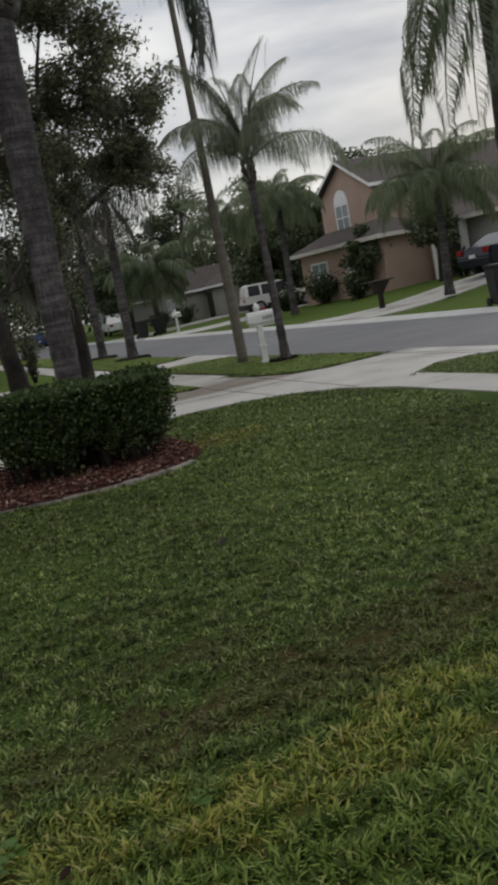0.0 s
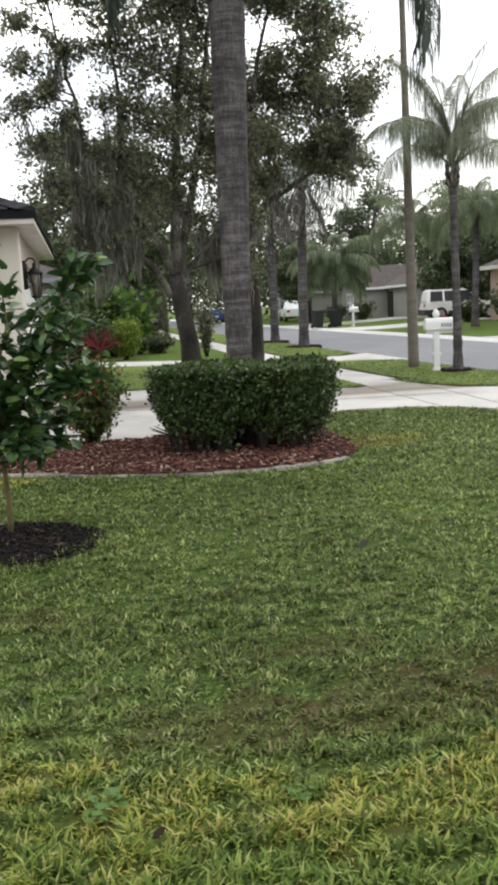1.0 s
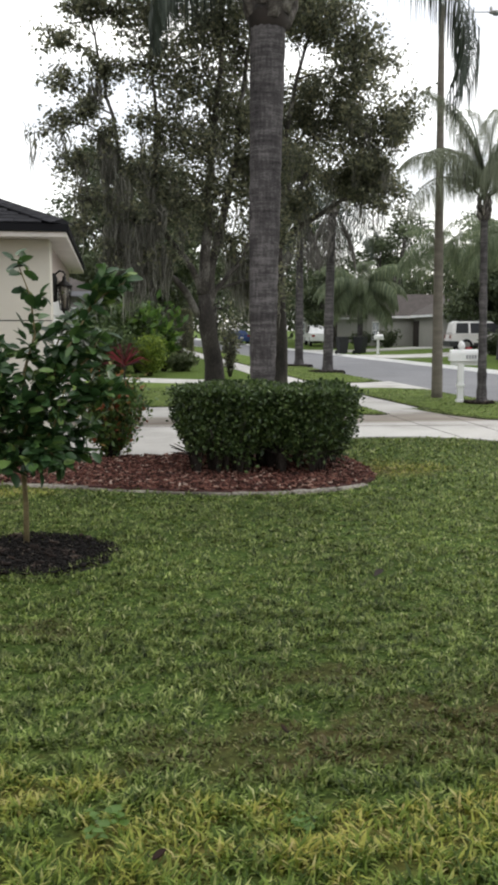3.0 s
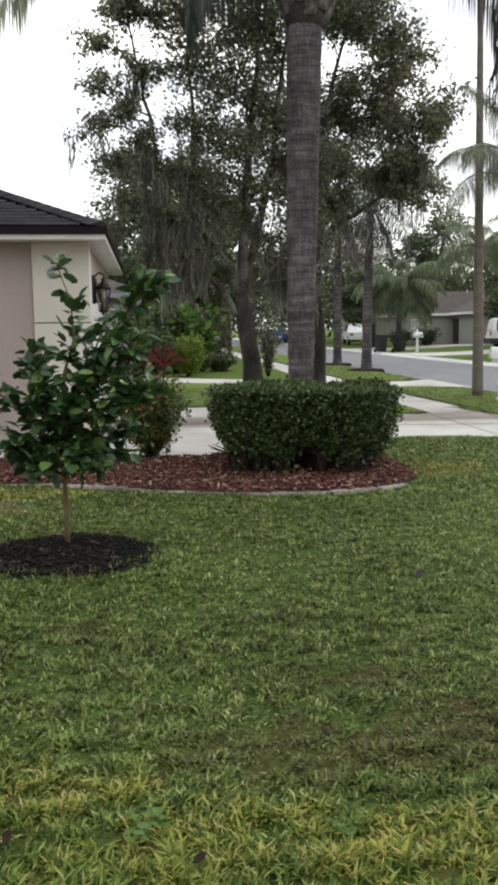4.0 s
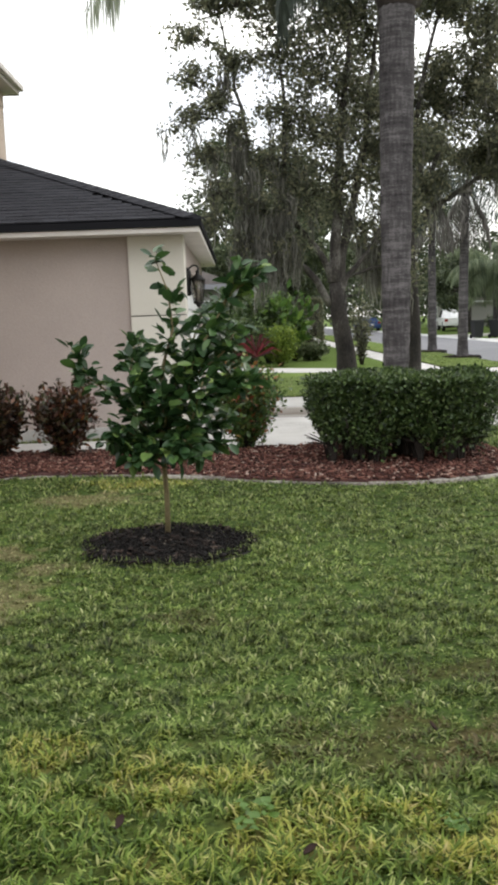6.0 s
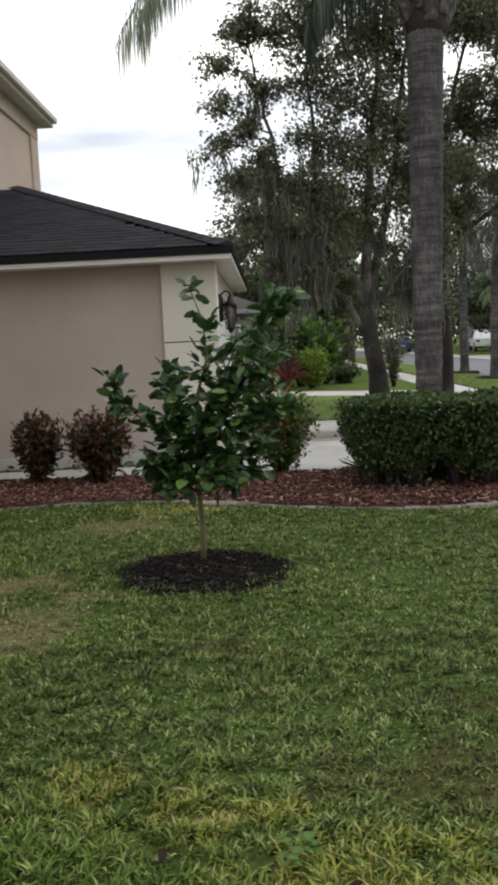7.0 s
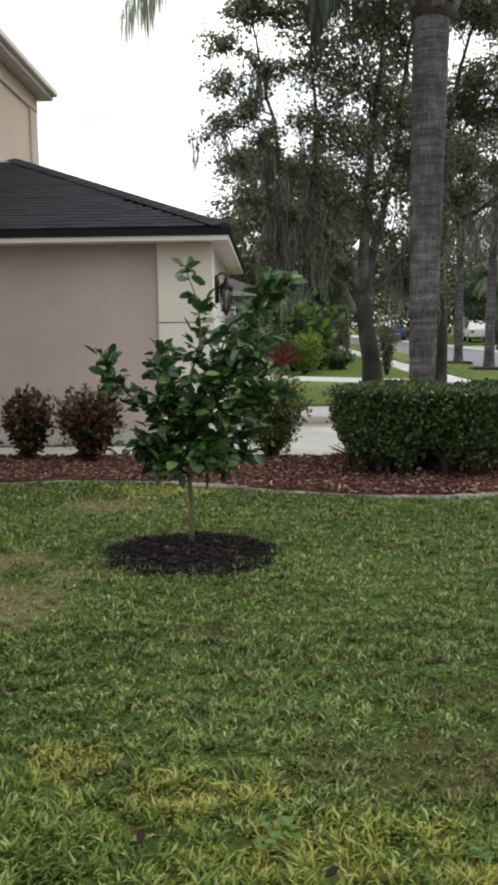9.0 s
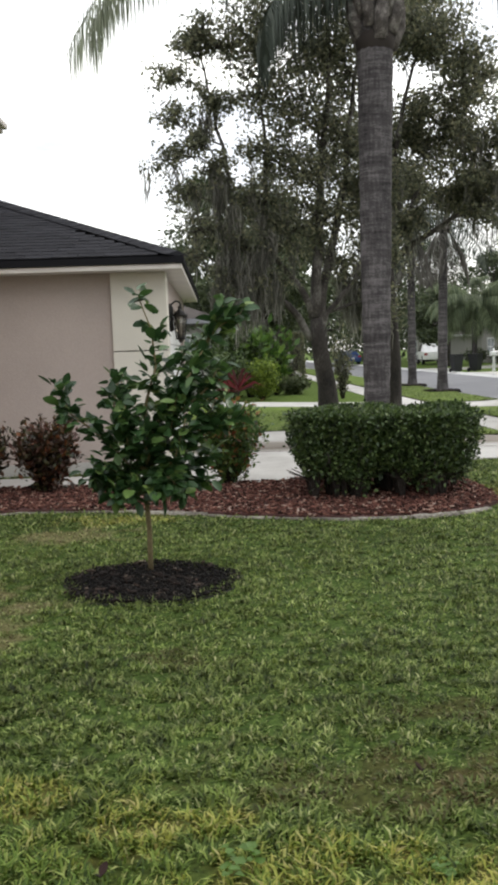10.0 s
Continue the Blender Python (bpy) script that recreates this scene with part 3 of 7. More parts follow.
for x0, y0, x1, y1 in ((2.2, 11.0, 2.9, 15.6), (4.75, 11.2, 4.75, 14.4), (0.2, 10.15, 0.2, 16.5), (5.5, 10.2, 5.7, 14.4), (7.8, 10.6, 7.8, 13.25), (0.25, 13.3, 5.4, 12.7)):
    d = Vector((x1 - x0, y1 - y0, 0)).normalized()
    nrm = Vector((-d.y, d.x, 0)) * 0.008
    bm = poly_bm([(x0 + nrm.x, y0 + nrm.y), (x1 + nrm.x, y1 + nrm.y), (x1 - nrm.x, y1 - nrm.y), (x0 - nrm.x, y0 - nrm.y)], 0.0, 0.0195)
    part("expansion_joint", bm, EDGE_DARK, drive)

def pavement(name, u0, u1, y0, y1, label):
    walk_ob = tagged(new(name), label, "pavement", kind="structure")
    y = y0
    while y < y1:
        a, c = y + 0.008, y + 1.5 - 0.008
        z = rise(u0, y) + 0.015
        pts = [(u0 + bend(a), a), (u1 + bend(a), a), (u1 + bend(c), c), (u0 + bend(c), c)]
        part("slab", poly_bm(pts, z - 0.1, z), CONCRETE, walk_ob)
        y += 1.5
    return walk_ob


pavement("pavement_near", 4.62, 5.55, 15.6, 75, "pale concrete pavement between two grass strips")
pavement("pavement_yard", 5.15, 5.95, -6, 9.6, "pale concrete pavement along the front lawn")


def paved(name, pts, z, label):
    o = tagged(new(name), label, "driveway", kind="structure")
    part("slab", poly_bm(pts, z - 0.3, z), CONCRETE, o)
    return o


paved("driveway_neighbour", [(7.85, 20.4), (7.0, 21.1), (5.6, 21.4), (4.62, 22.0), (1.3, 24.0), (-4, 27.6), (-4, 30.2), (1.5, 26.4), (4.62, 24.4), (5.6, 23.5), (7.0, 23.4), (7.85, 24.0)], 0.021, "neighbour's pale concrete drive")


def sloped(name, u0, y0, u1, y1, label):
    """A drive across the street that climbs with the lot."""
    o = tagged(new(name), label, "driveway", kind="structure")
    n = 8
    v, f = [], []
    for i in range(n + 1):
        u = u0 + (u1 - u0) * i / n
        flare = 0.9 * (1 - i / n) ** 6
        for y in (y0 - flare, y1 + flare):
            z = max(rise(u, y0), rise(u, y1)) + 0.04
            v += [(u + bend(y), y, z), (u + bend(y), y, z - 0.4)]
    for i in range(n):
        a, c = i * 4, i * 4 + 4
        f += [(a, c, c + 2, a + 2), (a + 1, c + 1, c, a), (a + 2, c + 2, c + 3, a + 3)]
    f.append((0, 2, 3, 1))
    child("slab", mesh_of("slab", v, f, CONCRETE), o)
    return o


sloped("driveway_far_1", 13.75, 24.9, 26, 28.3, "pale concrete drive across the street")
sloped("driveway_far_2", 13.75, 44, 26, 48, "pale concrete drive under the parked silver car")
sloped("driveway_far_3", 13.75, 56, 24, 60, "pale concrete drive farther along the street")


# ---------------------------------------------------------------- garage and two-storey house
GX0, GX1, GY0, GY1, GE = -4.42, -0.75, 11.5, 17.8, 2.61   # wall faces and underside of the eave
house = thing("garage_house", "greige stucco garage with dark shingle hip roof beside a two-storey wing", "house")
for w in ((GX0, GY0, 0, GX1 - 0.67, GY0 + 0.2, GE), (GX0, GY1 - 0.2, 0, GX1, GY1, GE), (GX1 - 0.2, GY0 + 0.4, 2.25, GX1, GY1 - 0.2, GE), (GX1 - 0.2, GY0 + 0.4, 0, GX1, GY0 + 0.8, 2.25), (GX1 - 0.2, GY1 - 0.8, 0, GX1, GY1 - 0.2, 2.25)):
    part("garage_wall", box_bm([w]), STUCCO, house)
pil = part("corner_pilaster", box_bm([(GX1 - 0.66, GY0 - 0.035, 0.0, GX1 + 0.025, GY0 + 0.39, GE)]), EDGE_DARK, house, "cream stucco pilaster with two scored joints")
for z0, z1 in ((0.0, 0.86), (0.872, 1.59), (1.602, GE - 0.002)):
    part("pilaster_block", box_bm([(GX1 - 0.67, GY0 - 0.05, z0, GX1 + 0.04, GY0 + 0.4, z1)], 0.006), STUCCO_PALE, pil)
gdoor = part("garage_door", box_bm([(GX1 - 0.12, GY0 + 0.8, 0.02 + 0.56 * i, GX1 - 0.06, GY1 - 0.8, 0.02 + 0.56 * i + 0.55) for i in range(4)], 0.01), WHITE_PAINT, house, "white panelled garage door")
part("footing", box_bm([(GX0, GY0 - 0.035, 0.0, GX1 - 0.67, GY0 + 0.01, 0.16)]), CONCRETE, house)
# roof: hip over the garage, eave overhang 0.42
EX1, EY0, EY1, EZ = GX1 + 0.27, GY0 - 0.42, GY1 + 0.42, GE + 0.14
half = (EY1 - EY0) / 2
PITCH = 0.418
RZ, RY, RX = EZ + half * PITCH, EY0 + half, EX1 - half
part("soffit", box_bm([(GX0, EY0 + 0.03, GE, EX1 - 0.03, GY0 - 0.001, GE + 0.03), (GX1 + 0.001, GY0 - 0.001, GE, EX1 - 0.03, EY1 - 0.03, GE + 0.03), (GX0, GY1 + 0.001, GE, GX1 + 0.001, EY1 - 0.03, GE + 0.03)]), TRIM, house)
part("fascia", box_bm([(GX0, EY0, GE - 0.01, EX1, EY0 + 0.03, EZ - 0.085), (EX1 - 0.03, EY0 + 0.03, GE - 0.01, EX1, EY1, EZ - 0.085), (GX0, EY1 - 0.03, GE - 0.01, EX1 - 0.03, EY1, EZ - 0.085)], 0.004), TRIM, house, "pale painted fascia board")
part("drip_edge", box_bm([(GX0, EY0 - 0.03, EZ - 0.085, EX1 + 0.03, EY0 + 0.03, EZ + 0.005), (EX1 - 0.03, EY0 + 0.03, EZ - 0.085, EX1 + 0.03, EY1, EZ + 0.005)], 0.004), EDGE_DARK, house)
deck = [(GX0, EY0, EZ), (EX1, EY0, EZ), (EX1, EY1, EZ), (GX0, EY1, EZ), (GX0, RY, RZ), (RX, RY, RZ)]
roof = child("roof", mesh_of("roof", deck, [(0, 1, 5, 4), (1, 2, 5), (2, 3, 4, 5), (0, 4, 3)], SHINGLE), house, "dark charcoal asphalt shingle hip roof")

# upper wing: its long wall faces the street
UX, UY0, UY1, UE = -4.42, 7.0, 17.4, 5.95
part("upper_wall", box_bm([(UX - 8, UY0, 0, UX, UY1, UE)]), STUCCO_UP, house, "beige stucco upper storey wall")
part("upper_corner_board", box_bm([(UX - 0.3, UY1 - 0.45, 2.5, UX + 0.04, UY1 + 0.04, UE - 0.3)], 0.01), STUCCO_UP, house)
part("frieze", box_bm([(UX - 0.2, UY0, UE - 0.3, UX + 0.05, UY1 + 0.05, UE)], 0.01), STUCCO_UP, house)
part("upper_soffit", box_bm([(UX - 8.4, UY0 - 0.4, UE, UX + 0.28, UY1 + 0.25, UE + 0.04)]), TRIM, house)
part("upper_fascia", box_bm([(UX + 0.28, UY0 - 0.4, UE - 0.02, UX + 0.31, UY1 + 0.28, UE + 0.15), (UX - 8.4, UY1 + 0.25, UE - 0.02, UX + 0.28, UY1 + 0.28, UE + 0.15)], 0.004), TRIM, house)
part("gutter", box_bm([(UX + 0.31, UY0 - 0.4, UE + 0.05, UX + 0.40, UY1 + 0.28, UE + 0.16)], 0.012), TRIM, house)
uz, ux1, uy0, uy1 = UE + 0.17, UX + 0.34, UY0 - 0.42, UY1 + 0.30
hw = (ux1 - (UX - 8.4)) / 2
uroof = [(UX - 8.4, uy0, uz), (ux1, uy0, uz), (ux1, uy1, uz), (UX - 8.4, uy1, uz), (ux1 - hw, uy0 + hw, uz + hw * 0.42), (ux1 - hw, uy1 - hw, uz + hw * 0.42)]
child("upper_roof", mesh_of("upper_roof", uroof, [(0, 1, 4), (1, 2, 5, 4), (2, 3, 5), (3, 0, 4, 5)], SHINGLE), house)
win = part("window", box_bm([(UX - 0.02, 12.55, 4.35, UX + 0.05, 12.65, 5.95), (UX - 0.02, 13.95, 4.35, UX + 0.05, 14.05, 5.95), (UX - 0.02, 12.55, 5.85, UX + 0.05, 14.05, 5.95), (UX - 0.02, 12.5, 4.3, UX + 0.08, 14.1, 4.4), (UX - 0.01, 12.65, 5.1, UX + 0.03, 13.95, 5.15)], 0.006), WHITE_PAINT, house, "white framed upper window")
part("pane", box_bm([(UX + 0.002, 12.65, 4.4, UX + 0.01, 13.95, 5.85)]), GLASS, win)


def lantern(m):
    """A black iron coach lamp that hangs from a scrolled arm: tapered cage, domed cap, finial and candle tube."""
    o = thing("wall_lantern", "black iron coach lantern on a scroll arm beside the garage door", "lantern", m)
    arc = [(0.0, 0, 0.30), (0.03, 0, 0.37), (0.08, 0, 0.41), (0.13, 0, 0.40), (0.155, 0, 0.36), (0.14, 0, 0.33)]
    v, f = tube(arc, [0.013] * 6, 8)
    child("arm", mesh_of("arm", v, f, BLACK_METAL, True), o)
    v, f = tube([(0.0, 0, 0.06), (0.05, 0, 0.02), (0.09, 0, 0.05), (0.08, 0, 0.10), (0.05, 0, 0.10)], [0.010] * 5, 7)
    child("scroll", mesh_of("scroll", v, f, BLACK_METAL, True), o)
    part("wall_plate", lathe_bm([(0.03, 0.0), (0.055, 0.03), (0.045, 0.12), (0.05, 0.24), (0.055, 0.32), (0.02, 0.38)], 10), BLACK_METAL, o)
    part("cap", lathe_bm([(0.105, 0.205), (0.11, 0.215), (0.075, 0.25), (0.03, 0.29), (0.022, 0.315), (0.03, 0.325), (0.008, 0.35)], 12, (0.14, 0)), BLACK_METAL, o)
    for k in range(6):
        c, sn = math.cos(k * 1.0472), math.sin(k * 1.0472)
        v, f = tube([(0.14 + 0.06 * c, 0.06 * sn, -0.10), (0.14 + 0.095 * c, 0.095 * sn, 0.21)], [0.007, 0.007], 5)
        child("cage_bar", mesh_of("cage_bar", v, f, BLACK_METAL), o)
    part("base", lathe_bm([(0.01, -0.16), (0.03, -0.14), (0.035, -0.12), (0.072, -0.10), (0.07, -0.085)], 12, (0.14, 0)), BLACK_METAL, o)
    part("glass", lathe_bm([(0.052, -0.085), (0.086, 0.205)], 6, (0.14, 0)), WARM_GLASS, o).visible_shadow = False
    part("candle_tube", lathe_bm([(0.014, -0.09), (0.014, 0.05), (0.02, 0.07), (0.004, 0.11)], 10, (0.14, 0)), STUCCO_PALE, o)
    return o


lantern(pose(GX1 + 0.04, GY0 + 0.6, 1.85))


# ---------------------------------------------------------------- palms
def leaflets(base, way, side, length, width, droop):
    """Drooping ribbon leaflets in two stretches each."""
    n = len(base)
    D = unit(way)
    down = np.zeros_like(D)
    down[:, 2] = -1
    L, droop = length[:, None], droop[:, None]
    S = unit(np.cross(D, side)) * width[:, None] * 0.5
    midp = base + D * L * 0.5 + down * L * droop * 0.15
    tip = base + D * L * (1 - 0.35 * droop) + down * L * droop * 0.75
    v = np.stack([base + S * 0.5, base - S * 0.5, midp + S, midp - S, tip], 1)
    t = np.array([[0, 1, 3], [0, 3, 2], [2, 3, 4]])[None] + np.arange(n)[:, None, None] * 5
    return v.reshape(-1, 3), t.reshape(-1, 3)


def frond_mesh(mat, length, lift, sag, n=46, leaf=0.55, wide=0.028, droop=0.9, seed=0, taper=2.6):
    """One feather frond that leaves the origin along +x: a bent midrib with two rows of leaflets."""
    rng = np.random.default_rng(seed)
    s = np.linspace(0, 1, 14)
    ang = radians(lift) - radians(sag) * s ** 1.4
    step = length / 13
    x = np.concatenate([[0], np.cumsum(np.cos(ang[:-1]) * step)])
    z = np.concatenate([[0], np.cumsum(np.sin(ang[:-1]) * step)])
    rib = np.stack([x, np.zeros(14), z], 1)
    v, f = tube(rib, list(0.022 * (1 - s) + 0.004), 5)
    rv = np.array([tuple(q) for q in v])
    rt = np.array([t for q in f[:-2] for t in ((q[0], q[1], q[2]), (q[0], q[2], q[3]))])
    t = np.linspace(0.16, 1.0, n)
    bx, bz = np.interp(t, s, x), np.interp(t, s, z)
    tx, tz = np.interp(t, s, np.cos(ang)), np.interp(t, s, np.sin(ang))
    out = [(rv, rt)]
    for sgn in (-1, 1):
        base = np.stack([bx, np.zeros(n), bz], 1)
        spread = rng.uniform(0.75, 1.15, n)
        way = np.stack([tx * 0.55, sgn * spread, tz * 0.55 + rng.uniform(-0.25, 0.35, n)], 1)
        ll = leaf * (np.sin(np.clip(t * 1.08, 0, 1) * taper + 0.35)) * rng.uniform(0.8, 1.15, n) + 0.05
        out.append(leaflets(base, way, np.tile([0.2, 0, 1.0], (n, 1)), np.maximum(ll, 0.08), np.full(n, wide), droop * rng.uniform(0.7, 1.3, n)))
    vv, tt = joined(out)
    return tri_mesh("frond", vv, tt, mat)


def palm(x, y, z0, height, r0, r1, lean, fronds, label, bark=None, boots=0.0, m_frond=None, length=2.6, leaf=0.55, wide=0.03, droop=0.9, seed=1, dry=0, kinds=((62, 70), (40, 85), (15, 80), (-15, 60)), nleaf=46, group="palms", flare=0.8, swell=1.0):
    """A feather palm: ringed trunk, boots below the crown, separate fronds."""
    o = thing("palm_tree", label, "palm", pose(x, y, z0), group)
    rng = random.Random(seed)
    n = max(14, int(height / 0.11))
    prof = []
    for i in range(n + 1):
        t = i / n
        r = r0 + (r1 - r0) * t ** swell + 0.05 * math.exp(-t * height / 0.25) + rng.uniform(-0.008, 0.008)
        prof.append((Vector((lean[0] * t ** 1.3, lean[1] * t ** 1.3, height * t - 0.05)), r))
    v, f = tube([p for p, r in prof], [r for p, r in prof], 14)
    child("trunk", mesh_of("trunk", v, f, bark or BARK_PALM, True), o)
    top = prof[-1][0]
    if boots:
        for k in range(18):
            a, h = k * 2.4, -boots * (1 - k / 18)
            p = top + Vector((math.cos(a) * r1 * 0.8, math.sin(a) * r1 * 0.8, h))
            q = p + Vector((math.cos(a) * r1 * flare, math.sin(a) * r1 * flare, boots * 0.85))
            v, f = tube([p, (p + q) / 2 + Vector((math.cos(a) * 0.05, math.sin(a) * 0.05, 0)), q], [r1 * 0.42, r1 * 0.4, r1 * 0.26], 6)
            child("boot", mesh_of("boot", v, f, BOOT, True), o)
    meshes = [frond_mesh(m_frond or FROND, length * rng.uniform(0.9, 1.1), a, s, nleaf, leaf, wide, droop, seed * 10 + i) for i, (a, s) in enumerate(kinds)]
    crown = top + Vector((0, 0, 0.1))
    for k in range(fronds):
        me = meshes[k * len(meshes) // fronds]
        child("frond", me, o, "", Matrix.Translation(crown) @ pose(0, 0, 0, rng.uniform(-12, 12), rng.uniform(-8, 8), k * 137.5 + rng.uniform(-15, 15)))
    if dry:
        me = frond_mesh(FROND_DRY, length * 0.85, -55, 35, 40, leaf * 1.1, wide, 1.0, seed + 99)
        for k in range(dry):
            child("dry_frond", me, o, "dry grey hanging frond", Matrix.Translation(crown - Vector((0, 0, 0.1))) @ pose(0, 0, 0, 0, 0, k * 360 / dry + rng.uniform(-25, 25)))
    return o


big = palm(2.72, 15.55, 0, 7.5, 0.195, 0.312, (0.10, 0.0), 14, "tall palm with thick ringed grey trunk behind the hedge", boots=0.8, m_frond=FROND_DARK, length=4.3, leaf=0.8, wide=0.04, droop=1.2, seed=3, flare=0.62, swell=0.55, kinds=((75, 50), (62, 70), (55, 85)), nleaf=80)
part("fibre_collar", lathe_bm([(0.27, 6.52), (0.325, 6.62), (0.35, 6.76), (0.30, 6.9)], 16, (0.09, 0)), TWIG, big, "dark fibrous collar under the crown")
# long outer fronds take the backlit colour, the others the shaded one
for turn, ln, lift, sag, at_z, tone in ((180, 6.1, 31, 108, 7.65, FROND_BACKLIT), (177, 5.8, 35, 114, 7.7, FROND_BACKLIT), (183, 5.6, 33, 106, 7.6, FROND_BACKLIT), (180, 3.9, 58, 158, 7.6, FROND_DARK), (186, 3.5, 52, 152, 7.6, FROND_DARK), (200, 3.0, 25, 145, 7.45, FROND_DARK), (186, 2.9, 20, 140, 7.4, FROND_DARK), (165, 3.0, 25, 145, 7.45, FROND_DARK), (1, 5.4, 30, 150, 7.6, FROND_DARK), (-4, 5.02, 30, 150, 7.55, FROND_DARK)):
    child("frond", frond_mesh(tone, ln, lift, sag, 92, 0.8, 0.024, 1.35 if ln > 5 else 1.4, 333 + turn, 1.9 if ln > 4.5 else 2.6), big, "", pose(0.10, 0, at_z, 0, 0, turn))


def street_lamp(x, y, height, top_dx, label):
    """A tapered pole with a thin arm, a flat lamp head and its light sensor."""
    o = thing("street_lamp", label, "street lamp", pose(x, y, 0))
    steps = 24
    v, f = tube([(top_dx * k / steps, 0, -0.1 + (height + 0.1) * k / steps) for k in range(steps + 1)], [0.118 - 0.062 * k / steps for k in range(steps + 1)], 16)
    child("pole", mesh_of("pole", v, f, BARK_TAN, True), o)
    part("pole_cap", lathe_bm([(0.06, height - 0.01), (0.06, height + 0.02), (0.02, height + 0.05)], 12, (top_dx, 0)), GREY_METAL, o)
    z = height - 0.12
    v, f = tube([(top_dx, 0, z - 0.08), (top_dx + 0.3, 0, z + 0.02), (top_dx + 1.05, 0, z + 0.06)], [0.018, 0.016, 0.015], 8)
    child("arm", mesh_of("arm", v, f, PALE_METAL, True), o)
    v, f = tube([(top_dx + 1.02, 0, z + 0.05), (top_dx + 1.08, 0, z + 0.055), (top_dx + 1.2, 0, z + 0.06), (top_dx + 1.36, 0, z + 0.066), (top_dx + 1.42, 0, z + 0.07)], [0.03, 0.06, 0.07, 0.06, 0.03], 12)
    child("lamp_head", mesh_of("lamp_head", [(q[0], q[1] * 1.6, z + 0.06 + (q[2] - z - 0.06) * 0.55) for q in v], f, GREY_METAL, True), o)
    part("lens", lathe_bm([(0.02, z - 0.005), (0.08, z + 0.01), (0.10, z + 0.03)], 14, (top_dx + 1.18, 0)), GLASS_PALE, o)
    part("light_sensor", lathe_bm([(0.028, z + 0.09), (0.028, z + 0.15), (0.015, z + 0.165)], 10, (top_dx + 1.05, 0)), GREY_METAL, o)
    part("base_plate", lathe_bm([(0.17, -0.02), (0.17, 0.02), (0.125, 0.05)], 16), BARK_TAN, o)
    return o


GREY_METAL, PALE_METAL = plain("grey_lamp_metal", (0.48, 0.47, 0.46), 0.6), plain("pale_lamp_metal", (0.75, 0.75, 0.75), 0.6)
street_lamp(6.88, 17.75, 7.95, -0.12, "slim tan street lamp pole with a short arm and flat head")
palm(7.18, 16.15, 0, 3.85, 0.088, 0.065, (-0.12, -0.1), 17, "queen palm with arching feathery crown beside the white mailbox", BARK_PALM, 0.3, FROND_BACKLIT, 2.3, 0.56, 0.012, 1.3, 8, kinds=((86, 70), (78, 105), (66, 130), (44, 135)), nleaf=150)
right_palm = palm(6.60, 7.90, 0, 5.10, 0.17, 0.15, (0, 0), 10, "palm on the near grass strip with long hanging fronds", BARK_PALM, 0.3, FROND, 2.6, 0.6, 0.016, 1.2, 32, kinds=((80, 40), (70, 50)), nleaf=90)
for turn, ln, lift, sag in ((190, 2.9, -42, 50), (203, 2.8, -48, 42), (216, 2.8, -52, 38), (196, 2.5, -36, 54)):
    child("frond", frond_mesh(FROND, ln, lift, sag, 120, 0.5, 0.017, 1.3, 336 + turn), right_palm, "", pose(0, 0, 5.15, 0, 0, turn))
palm(7.35, 29.2, 0, 5.6, 0.17, 0.13, (0.1, 0), 12, "street palm with drooping crown and dry skirt", BARK_PALM, 0.3, FROND_DARK, 2.6, 0.6, 0.035, 1.1, 11, dry=6)
palm(7.45, 34.3, 0, 6.0, 0.17, 0.13, (0.0, 0), 12, "street palm with drooping crown and dry skirt", BARK_PALM, 0.3, FROND_DARK, 2.6, 0.6, 0.035, 1.1, 12, dry=6)
palm(17.2, 24.7, 0.25, 3.6, 0.15, 0.12, (0.1, 0), 26, "palm with hanging fronds on the lawn across the street", BARK_PALM, 0.3, FROND, 2.9, 0.75, 0.022, 1.3, 14, nleaf=90, kinds=((60, 90), (30, 120), (5, 110)))
palm(17.0, 36.5, 0.2, 4.9, 0.16, 0.12, (0.1, 0), 24, "palm in front of the houses across the street", BARK_PALM, 0.3, FROND, 2.8, 0.7, 0.024, 1.2, 15, nleaf=80, kinds=((60, 90), (30, 120), (5, 110)))
palm(15.6, 40.5, 0.0, 5.0, 0.14, 0.11, (0, 0), 24, "palm in front of the houses across the street", BARK_PALM, 0.3, FROND, 2.6, 0.7, 0.024, 1.2, 16, nleaf=80, kinds=((60, 90), (30, 120), (5, 110)))
palm(16.8, 58, 0.1, 3.9, 0.2, 0.14, (0, 0), 36, "full green palm beside the distant grey house", BARK_PALM, 0.3, FROND, 3.6, 1.0, 0.05, 1.2, 17, nleaf=80, kinds=((60, 90), (35, 120), (10, 110), (-15, 70)))


